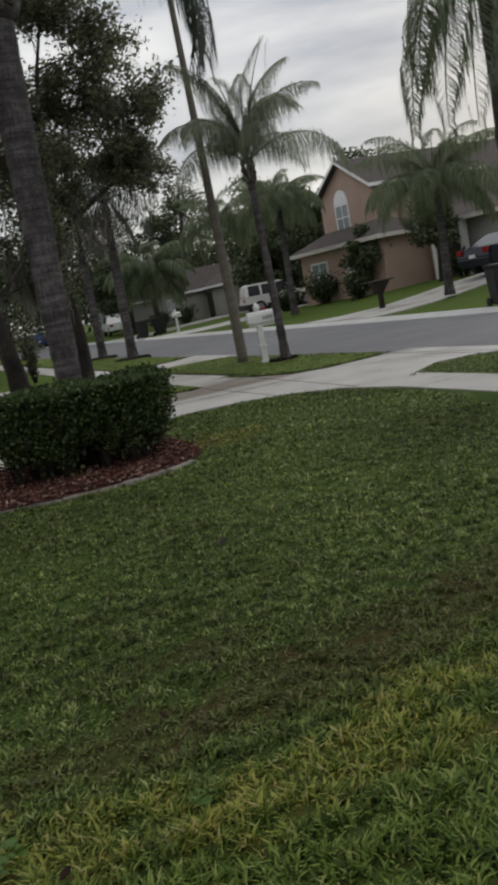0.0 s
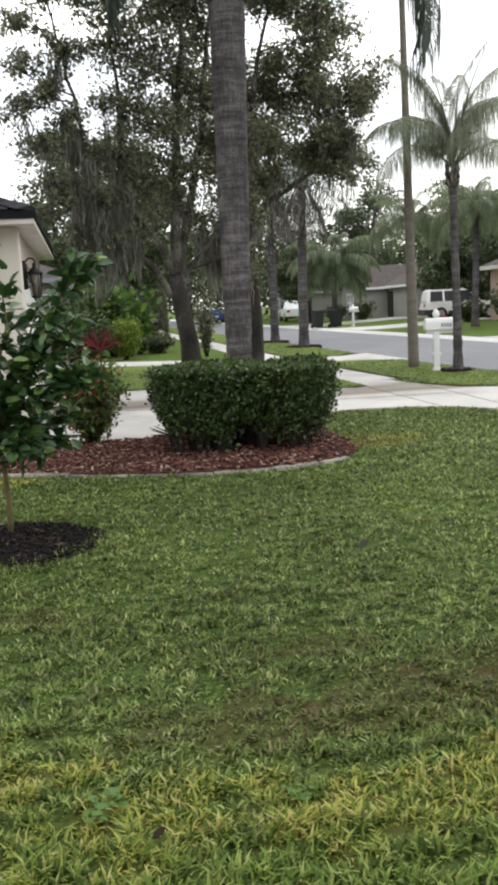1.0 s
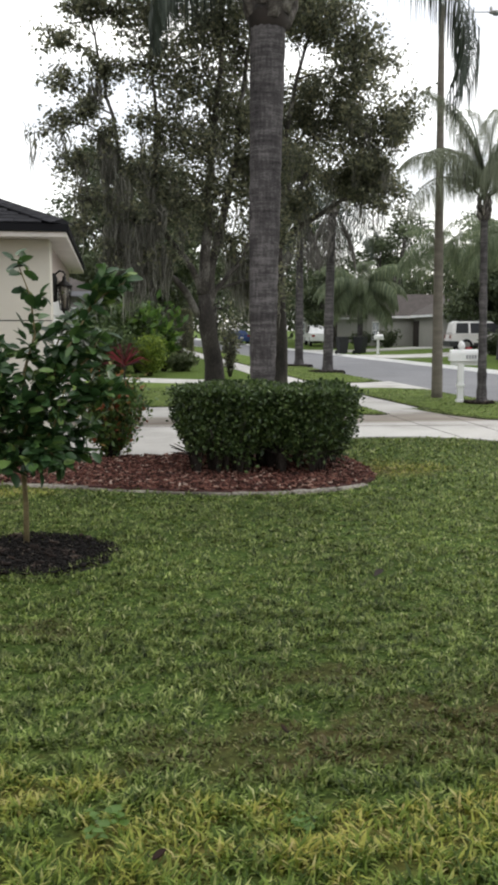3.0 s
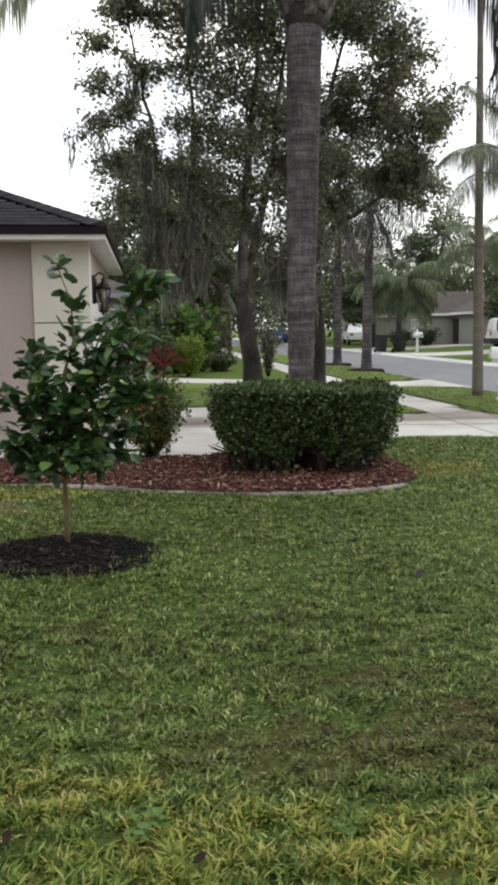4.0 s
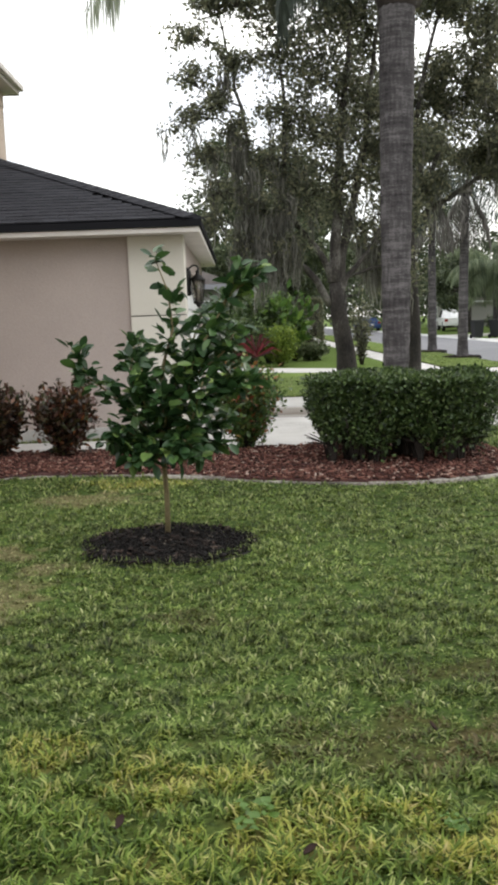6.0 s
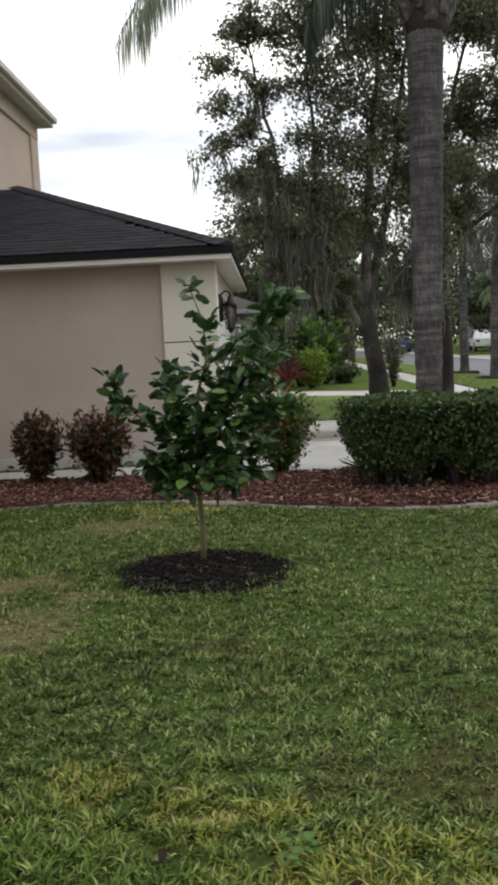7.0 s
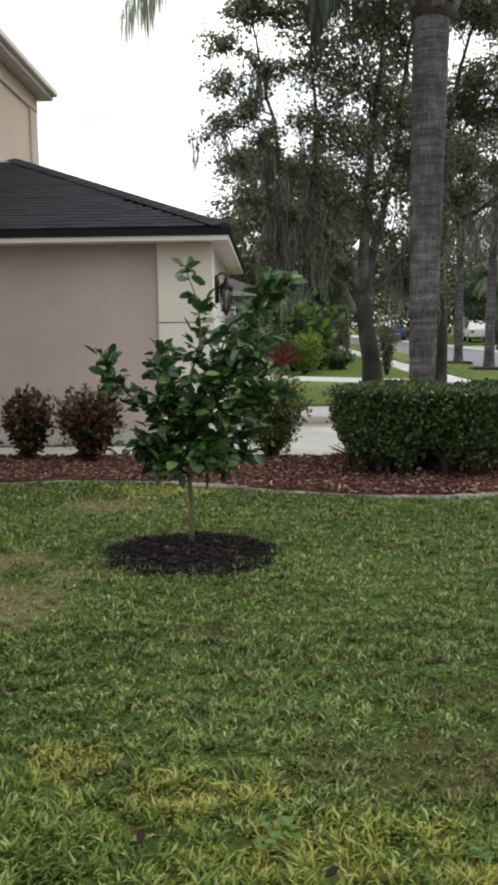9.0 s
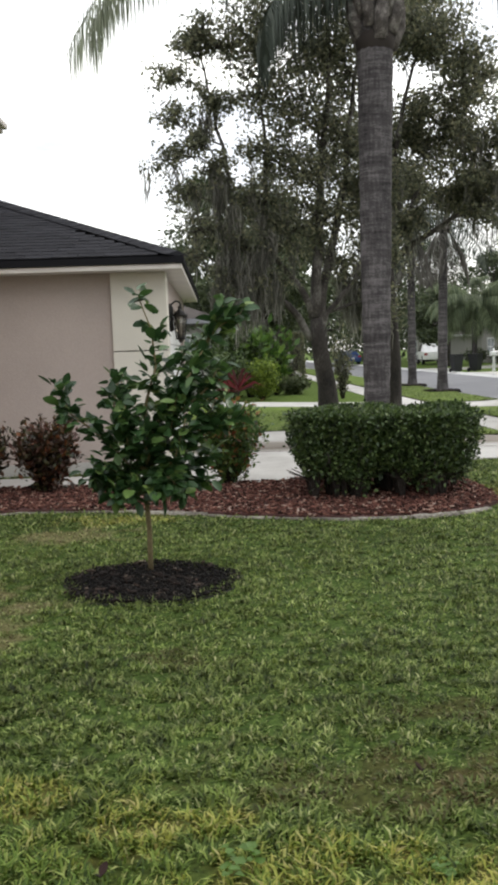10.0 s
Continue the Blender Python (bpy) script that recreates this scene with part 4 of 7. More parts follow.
# ---------------------------------------------------------------- broad-leaved trees
def limb_tree(name, root, fork, blobs, r0, label, leaves, leaf, moss, seed, mat=None, spread=0.27, mains=(), drape=()):
    """A tree whose limbs run from the fork out to each clump (x, y, z, radius); mains: its large limbs, point by point; drape: where moss hangs in thick beards."""
    global RNG
    RNG = np.random.default_rng(seed)
    rng = random.Random(seed)
    o = thing(name, label, "tree", pose(*root), "broad-leaved trees")
    R, F = Vector(root), Vector(fork) - Vector(root)
    v, f = tube([(0, 0, -0.1), (0, 0, 0.06), F * 0.35 + Vector((0.05, 0, 0)), F * 0.7, F], [r0 * 1.5, r0 * 1.25, r0, r0 * 0.88, r0 * 0.62], 12)
    child("trunk", mesh_of("trunk", v, f, BARK_TRUNK, True), o)
    tv, tf, P, tips = [], [], [], []
    weight = sum(b[3] ** 2 for b in blobs)
    paths = []
    for run, thick in mains:
        pts = [Vector(q) - R for q in run]
        fine = [pts[0]]
        for i in range(len(pts) - 1):
            p0, p1, p2, p3 = pts[max(i - 1, 0)], pts[i], pts[i + 1], pts[min(i + 2, len(pts) - 1)]
            for t in (0.33, 0.67, 1.0):
                q = 0.5 * ((2 * p1) + (p2 - p0) * t + (2 * p0 - 5 * p1 + 4 * p2 - p3) * t * t + (3 * p1 - p0 - 3 * p2 + p3) * t ** 3)
                fine.append(q + Vector((rng.gauss(0, 0.03), rng.gauss(0, 0.05), 0)))
        rad = [thick * (1 - 0.85 * i / (len(fine) - 1)) for i in range(len(fine))]
        lv, lf = tube(fine, rad, 9)
        child("limb", mesh_of("limb", lv, lf, BARK_OAK, True), o)
        paths.append(list(zip(fine[2:], rad[2:])))
    order = sorted(range(len(blobs)), key=lambda k: (k % 3 != 0, k))
    for k in order:
        bx, by, bz, br = blobs[k]
        B = Vector((bx, by, bz)) - R
        main = k % 3 == 0 and not mains
        if main or not paths:
            a, ra = F * rng.uniform(0.72, 0.98), r0 * 0.55
        else:
            near = min((q for path in paths for q in path), key=lambda q: (q[0] - B).length + max(0, q[0].z - B.z + 0.3) * 2)
            a, ra = near[0], min(near[1] * 0.6, 0.05 if mains else 1.0)
        bend_ = Vector((rng.uniform(-0.35, 0.35), rng.uniform(-0.35, 0.35), rng.uniform(-0.1, 0.5))) * (1.0 if main else 0.5)
        pts = [a] + [a.lerp(B, t) + bend_ * math.sin(t * 3.1) + Vector((rng.uniform(-0.08, 0.08), rng.uniform(-0.08, 0.08), 0)) for t in (0.2, 0.4, 0.6, 0.8)] + [B]
        rad = [ra, ra * 0.85, ra * 0.68, ra * 0.5, ra * 0.34, ra * 0.14]
        if main:
            paths.append(list(zip(pts[1:5], rad[1:5])))
        m2 = pts[3]
        lv, lf = [], []
        tube(pts, rad, 8, lv, lf)
        child("limb", mesh_of("limb", lv, lf, BARK_OAK, True), o)
        for _ in range(int(9 + br * 7)):
            d = Vector((rng.gauss(0, 1), rng.gauss(0, 1), rng.gauss(0, 0.8))).normalized() * br * rng.uniform(0.5, 1.05)
            s = m2.lerp(B, rng.uniform(0.1, 1.0))
            e = B + d
            k = s.lerp(e, 0.5) + Vector((rng.uniform(-0.15, 0.15), rng.uniform(-0.15, 0.15), 0.08))
            tube([s, k, e], [r0 * 0.07, r0 * 0.05, 0.006], 4, tv, tf)
            tips += [np.array(e), np.array(k), np.array(k.lerp(e, 0.5))]
            cnt = int(leaves * br ** 2 / weight / (9 + br * 7) / 3)
            for c, w in ((e, 1.0), (k.lerp(e, 0.6), 0.9), (k, 0.8)):
                P.append(np.array(c) + RNG.normal(size=(cnt, 3)) * [spread * w * br * 0.62, spread * w * br * 0.62, spread * w * br * 0.42])
    child("twig_growth", mesh_of("twig_growth", tv, tf, BARK_OAK, True), o)["kind"] = "stuff"
    P = np.concatenate(P)
    vv, tt = random_leaves(P, leaf, leaf * 0.5, 0.25, 0.35)
    crown = child("crown", tri_mesh("crown", vv, tt, mat or LEAF_OAK), o)
    crown["kind"] = "stuff"
    if moss:
        tips = np.array(tips)
        low = tips[np.argsort(tips[:, 2])[: int(len(tips) * 0.5)]]
        parts_ = []
        spots = [(low[RNG.integers(len(low))], 14, 0.07, 0.2, 0.8) for _ in range(moss)]
        spots += [(np.array(q) - np.array(root), 70, 0.075, 0.2, RNG.uniform(0.7, 1.2)) for q in drape]
        for c0, many, loose, short, long_ in spots:
            for _ in range(many):
                p = c0 + RNG.normal(size=3) * [loose, loose, 0.08]
                ln = RNG.uniform(short, long_)
                n = 6
                pull = (c0 - p)[:2, None] * np.linspace(0, 0.7, n)[None]
                pts = np.stack([p[0] + pull[0] + np.cumsum(RNG.normal(0, 0.026, n)), p[1] + pull[1] + np.cumsum(RNG.normal(0, 0.026, n)), p[2] - np.linspace(0, ln, n)], 1)
                w = RNG.uniform(0.005, 0.018) * np.array([0.6, 1, 1.0, 0.8, 0.6, 0.1])
                a = RNG.uniform(0, 3.14)
                S = np.array([math.cos(a), math.sin(a), 0])[None] * w[:, None]
                vs = np.concatenate([pts + S, pts - S])
                ts = np.array([t for i in range(n - 1) for t in ((i, i + 1, n + i), (i + 1, n + i + 1, n + i))])
                parts_.append((vs, ts))
        vv, tt = joined(parts_)
        mo = child("spanish_moss", tri_mesh("spanish_moss", vv, tt, MOSS), o, "grey hanging Spanish moss")
        mo["kind"] = "stuff"
    return o


OAK_CLUMPS = [(-0.85, 17.4, 6.77, 0.42), (-0.38, 17.5, 7.33, 0.4), (-0.86, 17.4, 6.1, 0.42), (-0.55, 17.4, 5.54, 0.5), (-1.0, 17.3, 5.26, 0.38), (-0.74, 17.4, 4.64, 0.42), (-0.37, 17.4, 3.95, 0.42), (-0.08, 17.5, 6.43, 0.5), (0.05, 17.6, 5.05, 0.45), (-0.53, 17.5, 3.42, 0.32), (-0.13, 17.5, 7.76, 0.5)]
OAK_CLUMPS += [(0.87, 17.9, 7.66, 0.75), (0.84, 17.9, 6.6, 0.65), (1.02, 17.9, 5.48, 0.7), (0.75, 17.8, 4.47, 0.7), (0.52, 17.7, 3.64, 0.55), (1.77, 18.3, 7.63, 1.0), (1.69, 18.2, 6.29, 0.9), (1.74, 18.2, 5.08, 0.9), (1.35, 18.0, 3.92, 0.75), (2.2, 18.4, 4.16, 0.75), (2.66, 18.8, 7.18, 0.95), (2.78, 18.8, 5.81, 0.9)]
OAK_CLUMPS += [(2.86, 18.9, 4.73, 0.8), (2.4, 18.7, 3.39, 0.55), (2.31, 18.5, 9.16, 1.2), (1.09, 18.0, 8.86, 1.1), (0.25, 17.6, 7.41, 0.55), (3.13, 18.9, 8.37, 1.1), (3.31, 19.2, 3.65, 0.8), (3.51, 19.6, 2.44, 0.7), (3.01, 19.3, 2.67, 0.5), (3.56, 19.2, 4.98, 1.0), (0.13, 17.5, 2.96, 0.5), (1.0, 17.6, 2.87, 0.45)]
OAK_LIMBS = [([(1.93, 18.35, 2.2), (2.05, 18.34, 3.52), (2.1, 18.33, 4.66), (2.25, 18.32, 6.13), (2.34, 18.31, 7.78), (2.37, 18.3, 9.72)], 0.125),
             ([(1.98, 18.35, 1.9), (2.26, 18.46, 3.2), (2.55, 18.57, 4.6), (2.78, 18.68, 6.01), (2.97, 18.79, 7.53), (3.07, 18.9, 9.38)], 0.11),
             ([(1.89, 18.35, 2.3), (1.62, 18.27, 2.93), (1.16, 18.2, 3.49), (1.0, 18.12, 4.65), (0.97, 18.05, 6.11), (0.83, 17.97, 7.68), (0.89, 17.9, 9.11)], 0.075),
             ([(1.86, 18.35, 1.75), (1.36, 18.24, 2.49), (0.75, 18.14, 2.91), (0.45, 18.03, 3.89), (0.23, 17.92, 4.96), (0.07, 17.81, 5.95), (-0.15, 17.71, 7.01), (-0.3, 17.6, 7.78)], 0.08),
             ([(2.05, 18.35, 1.9), (2.42, 18.51, 2.52), (2.81, 18.68, 3.01), (3.19, 18.84, 3.84), (3.52, 19.0, 5.3)], 0.07)]
OAK_BEARDS = [(0.02, 17.5, 3.38), (0.19, 17.5, 3.6), (0.35, 17.5, 3.39), (0.51, 17.5, 3.07), (0.62, 17.5, 3.4), (0.72, 17.5, 2.97), (-0.09, 17.5, 2.74), (0.12, 17.5, 2.74), (0.39, 17.5, 2.74), (0.61, 17.5, 2.64), (0.05, 17.5, 4.87), (-0.05, 17.5, 5.18), (-0.01, 17.5, 4.56), (0.78, 17.5, 3.51), (0.95, 17.5, 3.41), (-0.14, 17.5, 6.12), (1.11, 17.5, 2.97)]
OAK_BEARDS += [(1.06, 17.5, 3.84), (0.14, 17.5, 4.03), (0.31, 17.5, 4.35), (2.6, 18.9, 3.2), (2.8, 19.0, 3.0), (3.0, 19.1, 3.3), (3.2, 19.2, 3.0), (2.95, 19.2, 2.6)]
limb_tree("moss_oak", (2.2, 18.35, 0), (1.97, 18.35, 2.2), OAK_CLUMPS, 0.2, "dark leaning oak hung with grey Spanish moss", 56000, 0.098, 60, 21, spread=0.40, mains=OAK_LIMBS, drape=OAK_BEARDS)
OAK2_CLUMPS = [(4.8, 20.4, 8.7, 1.2), (5.8, 20.2, 7.4, 1.1), (6.35, 20.0, 6.3, 0.9), (5.3, 21.3, 6.9, 1.1), (5.6, 20.2, 5.2, 1.0), (4.8, 21.4, 5.4, 0.9), (6.3, 20.0, 4.7, 0.8), (4.3, 20.5, 4.3, 0.7), (4.3, 20.5, 10.0, 1.3), (3.8, 21.0, 6.5, 1.0)]
limb_tree("moss_oak", (4.05, 20.8, 0), (4.0, 20.8, 3.6), OAK2_CLUMPS, 0.16, "dark oak behind the thick palm trunk", 44000, 0.112, 50, 22, spread=0.31)


def far_tree(x, y, z0, height, radius, seed, n=8000, leaf=0.24, mat=None, label="dark green broad-leaved tree in the distance"):
    global RNG
    RNG = np.random.default_rng(seed)
    rng = random.Random(seed)
    o = thing("distant_tree", label, "tree", pose(x, y, z0), "distant trees")
    v, f = tube([(0, 0, -0.2), (0.1, 0, height * 0.3), (0.0, 0.1, height * 0.6)], [radius * 0.09, radius * 0.07, radius * 0.04], 8)
    P = []
    k = 14
    for i in range(k):
        a, h = rng.uniform(0, 6.28), rng.uniform(0.32, 0.95)
        rr = radius * rng.uniform(0.25, 0.85) * math.sin(min(1, (1.08 - h) * 1.6) * 1.57)
        c = np.array([math.cos(a) * rr, math.sin(a) * rr, height * h])
        tube([(0.05, 0.05, height * (0.25 + 0.3 * h)), tuple(c)], [radius * 0.035, 0.02], 5, v, f)
        s = radius * rng.uniform(0.25, 0.4)
        q = unit(RNG.normal(size=(n // k, 3))) * RNG.uniform(0.5, 1.1, (n // k, 1)) * s
        P.append(c + q * [1, 1, 0.7])
    child("trunk", mesh_of("trunk", v, f, BARK_OAK, True), o)
    vv, tt = random_leaves(np.concatenate(P), leaf, leaf * 0.6, 0.3, 0.3)
    c = child("crown", tri_mesh("crown", vv, tt, mat or LEAF_FAR), o)
    c["kind"] = "stuff"
    return o


FAR_TREES = [(-1, 52, 8, 4), (2.5, 47, 7, 3.2), (-12, 58, 11, 5), (-3, 75, 10, 5), (5, 85, 9, 5), (11, 95, 10, 6), (15, 78, 9, 4.5), (20, 84, 12, 5), (26, 78, 12, 5.5), (31, 70, 11, 5),
             (25, 55, 7, 3.2), (34, 58, 10, 5), (38, 46, 9, 4.5), (22, 50, 5.5, 2.4), (42, 36, 8, 4.5), (44, 24, 7, 4), (17, 66, 7, 3), (-20, 40, 10, 5), (46, 12, 8, 5), (2.3, 40, 9, 3.6), (6.0, 70, 12, 4.5), (1.6, 33.5, 6.5, 2.2), (0.0, 48, 11, 4.2), (4.0, 60, 11, 4.5), (24.5, 46.5, 6.5, 2.6), (26.5, 52, 8, 3.2), (36, 32, 8, 3.5), (23.2, 74, 9.5, 3.4), (29, 60, 8.5, 3.2)]
for i, (x, y, h, r) in enumerate(FAR_TREES):
    far_tree(x, y, 0, h, r, 100 + i)


# ---------------------------------------------------------------- hedge, shrubs, young tree
def on_box(n, sx, sy, sz, rng):
    """Places near the skin of a rounded block standing on z = 0, and their outward ways."""
    p = rng.uniform(-1, 1, (n, 3))
    ax = rng.choice(3, n, p=[sy * sz, sx * sz, sx * sy] / np.sum([sy * sz, sx * sz, sx * sy]))
    sg = np.where(rng.random(n) < 0.5, -1.0, 1.0)
    sg = np.where((ax == 2) & (rng.random(n) < 0.9), 1.0, sg)
    p[np.arange(n), ax] = sg
    q = np.sign(p) * np.abs(p)
    r = np.linalg.norm(np.abs(q) ** 5, axis=1) ** 0.2
    q = q / np.maximum(r, 1e-6)[:, None] ** 0.35
    out = np.sign(q) * np.abs(q) ** 5
    depth = 1 - 0.10 * rng.random(n)[:, None] ** 2 + 0.03 * rng.normal(size=(n, 1))
    q = q * depth
    return np.stack([q[:, 0] * sx / 2, q[:, 1] * sy / 2, (q[:, 2] + 1) * sz / 2], 1), out


def hedge(x0, y0, x1, y1, h):
    global RNG
    RNG = np.random.default_rng(31)
    cx, cy, sx, sy = (x0 + x1) / 2, (y0 + y1) / 2, x1 - x0, y1 - y0
    o = thing("clipped_hedge", "clipped dark green box-shaped hedge in the mulch bed", "hedge", pose(cx, cy, 0.03, 0, 0, -8))
    P, out = on_box(30000, sx, sy, h, RNG)
    lump = np.array([noise.noise(Vector((p[0] * 2.5, p[1] * 2.5, p[2] * 2.5))) for p in P])
    P = P + unit(out) * (lump * 0.09)[:, None]
    P[:, :2] *= (0.78 + 0.22 * np.clip(P[:, 2:3] / h, 0, 1) ** 0.7)
    keep = P[:, 2] > 0.05 + 0.12 * RNG.random(len(P))
    keep &= RNG.random(len(P)) < np.clip((P[:, 2] + 0.3 * lump - 0.07) * 3.0, 0.08, 1.0)
    keep &= (lump > -0.34) | (P[:, 2] > 0.62 * h)
    P, out = P[keep], out[keep]
    vv, tt = random_leaves(P, 0.048, 0.028, 0.25, 0.0, out, 0.8)
    c = child("foliage", tri_mesh("foliage", vv, tt, LEAF_HEDGE), o)
    c["kind"] = "stuff"
    inner = np.stack([RNG.uniform(-0.40, 0.40, 5200) * sx, RNG.uniform(-0.40, 0.40, 5200) * sy, RNG.uniform(0.30, 0.92, 5200) * h], 1)
    vv, tt = random_leaves(inner, 0.085, 0.05, 0.25)
    c = child("inner_foliage", tri_mesh("inner_foliage", vv, tt, LEAF_HEDGE), o)
    c["kind"] = "stuff"
    v, f = [], []
    rng = random.Random(5)
    for i in range(46):
        x, y = rng.uniform(-0.42, 0.42) * sx, rng.uniform(-0.35, 0.35) * sy
        for k in range(7):
            e = Vector((x + rng.uniform(-0.3, 0.3), y + rng.uniform(-0.3, 0.3), rng.uniform(0.3, 0.8) * h))
            tube([(x, y, -0.05), (x * 0.9 + e.x * 0.1 + rng.uniform(-0.04, 0.04), y, 0.2), e], [0.016, 0.012, 0.004], 5, v, f)
    child("stem_growth", mesh_of("stem_growth", v, f, TWIG, True), o)["kind"] = "stuff"
    return o


hedge(0.71, 8.35, 2.53, 9.9, 0.825)


def shrub(x, y, w, h, mat, seed, label, n=1500, leaf=0.07, name="croton_shrub", upright=0.9, mound=0.0, boxy=False):
    """A loose shrub: stems that fan out from the root, leaves along them."""
    global RNG
    RNG = np.random.default_rng(seed)
    rng = random.Random(seed)
    o = thing(name, label, "shrub", pose(x, y, 0.03), "shrubs in the bed")
    v, f, P, O = [], [], [], []
    k = 34
    for i in range(k):
        a, r = i * 2.4, w / 2 * math.sqrt(rng.uniform(0.05, 1)) * 0.92
        top = Vector((math.cos(a) * r, math.sin(a) * r, h * rng.uniform(0.62, 1.0) * (1 - 0.22 * (2 * r / w) ** 2)))
        m = Vector((top.x * 0.45, top.y * 0.45, top.z * 0.45))
        tube([(top.x * 0.12, top.y * 0.12, -0.04), m, top], [0.011, 0.008, 0.003], 5, v, f)
        t = RNG.uniform(0.1, 1.04, n // k)[:, None] ** 0.85
        P.append(np.array(m) * 0 + np.where(t < 0.45, np.array(m) * t / 0.45, np.array(m) + (np.array(top) - np.array(m)) * (t - 0.45) / 0.55) + RNG.normal(size=(n // k, 3)) * w * 0.06)
        O.append(np.tile([math.cos(a) * 0.6, math.sin(a) * 0.6, upright], (n // k, 1)))
    child("stem_growth", mesh_of("stem_growth", v, f, TWIG, True), o)["kind"] = "stuff"
    if mound:
        m = int(n * mound)
        q = unit(RNG.normal(size=(m, 3)))
        q = q * RNG.uniform(0.6, 1.0, (m, 1)) * [w * 0.47, w * 0.47, h * 0.43] + [0, 0, h * 0.5]
        q += RNG.normal(size=(m, 3)) * w * 0.06
        P.append(q[q[:, 2] > 0.06])
        O.append(np.tile([0, 0, upright], (len(P[-1]), 1)))
    if boxy:
        q, out = on_box(n, w, w, h, RNG)
        P, O = [q[q[:, 2] > 0.08]], [out[q[:, 2] > 0.08]]
    vv, tt = random_leaves(np.concatenate(P), leaf, leaf * 0.5, 0.3, 0.0, np.concatenate(O), 0.8)
    c = child("foliage", tri_mesh("foliage", vv, tt, mat), o)
    c["kind"] = "stuff"
    return o


shrub(-2.78, 10.0, 0.62, 0.82, LEAF_CROTON, 41, "reddish brown croton shrub against the stucco wall", 1700, 0.085, mound=0.12)
shrub(-2.02, 9.85, 0.85, 0.92, LEAF_CROTON, 42, "reddish brown croton shrub with orange leaf tips", 2500, 0.085, mound=0.12)
shrub(0.02, 10.0, 0.85, 1.0, LEAF_CROTON_G, 43, "green and red croton shrub at the driveway edge", 2800, 0.075, mound=0.3)


def citrus(x, y):
    """The young grafted tree: one straight stem, a few limbs and large single leaves."""
    rng = random.Random(77)
    o = thing("young_citrus_tree", "young citrus tree with glossy dark green leaves in bare soil", "tree", pose(x, y, 0.0))
    v, f = tube([(0, 0, -0.05), (0.005, 0, 0.3), (-0.01, 0, 0.62), (0.0, 0, 1.0)], [0.021, 0.019, 0.018, 0.015], 10)
    child("trunk", mesh_of("trunk", v, f, STEM, True), o)
    limbs = [[(0, 0, 0.62), (-0.18, 0.0, 0.86), (-0.34, -0.02, 1.02), (-0.5, 0.02, 1.14), (-0.6, 0.02, 1.33)],
             [(0, 0, 0.95), (0.02, 0, 1.2), (0.1, 0, 1.45), (0.08, 0, 1.7), (0.0, 0, 1.93)],
             [(0, 0, 0.8), (0.2, -0.03, 1.1), (0.32, 0, 1.35), (0.45, 0.02, 1.6), (0.58, 0, 1.85)],
             [(0, 0, 0.66), (0.2, 0.05, 0.8), (0.36, 0.03, 0.95), (0.5, 0, 1.2)],
             [(0, 0, 0.6), (0.12, -0.12, 0.7), (0.22, -0.2, 0.85), (0.3, -0.22, 1.1)],
             [(0, 0, 0.6), (-0.15, -0.12, 0.72), (-0.25, -0.18, 0.8), (-0.34, -0.2, 0.72)],
             [(0, 0, 0.75), (-0.1, 0.15, 1.0), (-0.2, 0.22, 1.2), (-0.15, 0.2, 1.4)],
             [(0, 0, 0.85), (0.08, 0.12, 1.1), (0.22, 0.18, 1.35), (0.3, 0.16, 1.55)],
             [(0, 0, 0.7), (-0.12, -0.05, 0.95), (-0.2, -0.08, 1.15), (-0.16, -0.05, 1.35)],
             [(0, 0, 0.6), (0.1, 0.1, 0.62), (0.24, 0.12, 0.66), (0.42, 0.1, 0.62)],
             [(0, 0, 0.62), (-0.1, 0.1, 0.65), (-0.22, 0.12, 0.66), (-0.34, 0.1, 0.72)],
             [(0, 0, 0.6), (-0.12, 0.0, 0.7), (-0.22, -0.05, 0.74), (-0.3, -0.05, 0.66)],
             [(0, 0, 0.62), (0.1, -0.15, 0.72), (0.18, -0.22, 0.7), (0.26, -0.2, 0.6)],
             [(0, 0, 0.8), (-0.1, -0.12, 0.95), (-0.12, -0.18, 1.05), (-0.1, -0.2, 1.2)],
             [(0, 0, 0.8), (0.12, -0.1, 0.95), (0.2, -0.12, 1.05), (0.24, -0.1, 1.25)],
             [(0, 0, 0.72), (0.16, 0.0, 0.9), (0.34, -0.05, 1.0), (0.48, -0.05, 1.05), (0.6, 0, 1.08)],
             [(0, 0, 0.7), (0.14, 0.08, 0.78), (0.3, 0.1, 0.74), (0.44, 0.06, 0.82)],
             [(0, 0, 0.9), (0.15, -0.05, 1.15), (0.25, -0.08, 1.3), (0.36, -0.06, 1.42)],
             [(0.2, -0.03, 1.1), (0.34, -0.05, 1.2), (0.46, -0.02, 1.3), (0.52, 0, 1.42)],
             [(0, 0, 0.62), (-0.06, -0.15, 0.6), (-0.1, -0.22, 0.64), (-0.14, -0.25, 0.6)],
             [(0, 0, 0.62), (0.06, -0.12, 0.66), (0.08, -0.22, 0.66), (0.1, -0.26, 0.62)],
             [(0, 0, 0.75), (0.04, -0.14, 0.85), (0.02, -0.2, 0.92), (0.0, -0.22, 1.05)],
             [(0.45, 0.02, 1.6), (0.52, 0.02, 1.7), (0.6, 0, 1.74), (0.7, 0, 1.8)]]
    variants = []
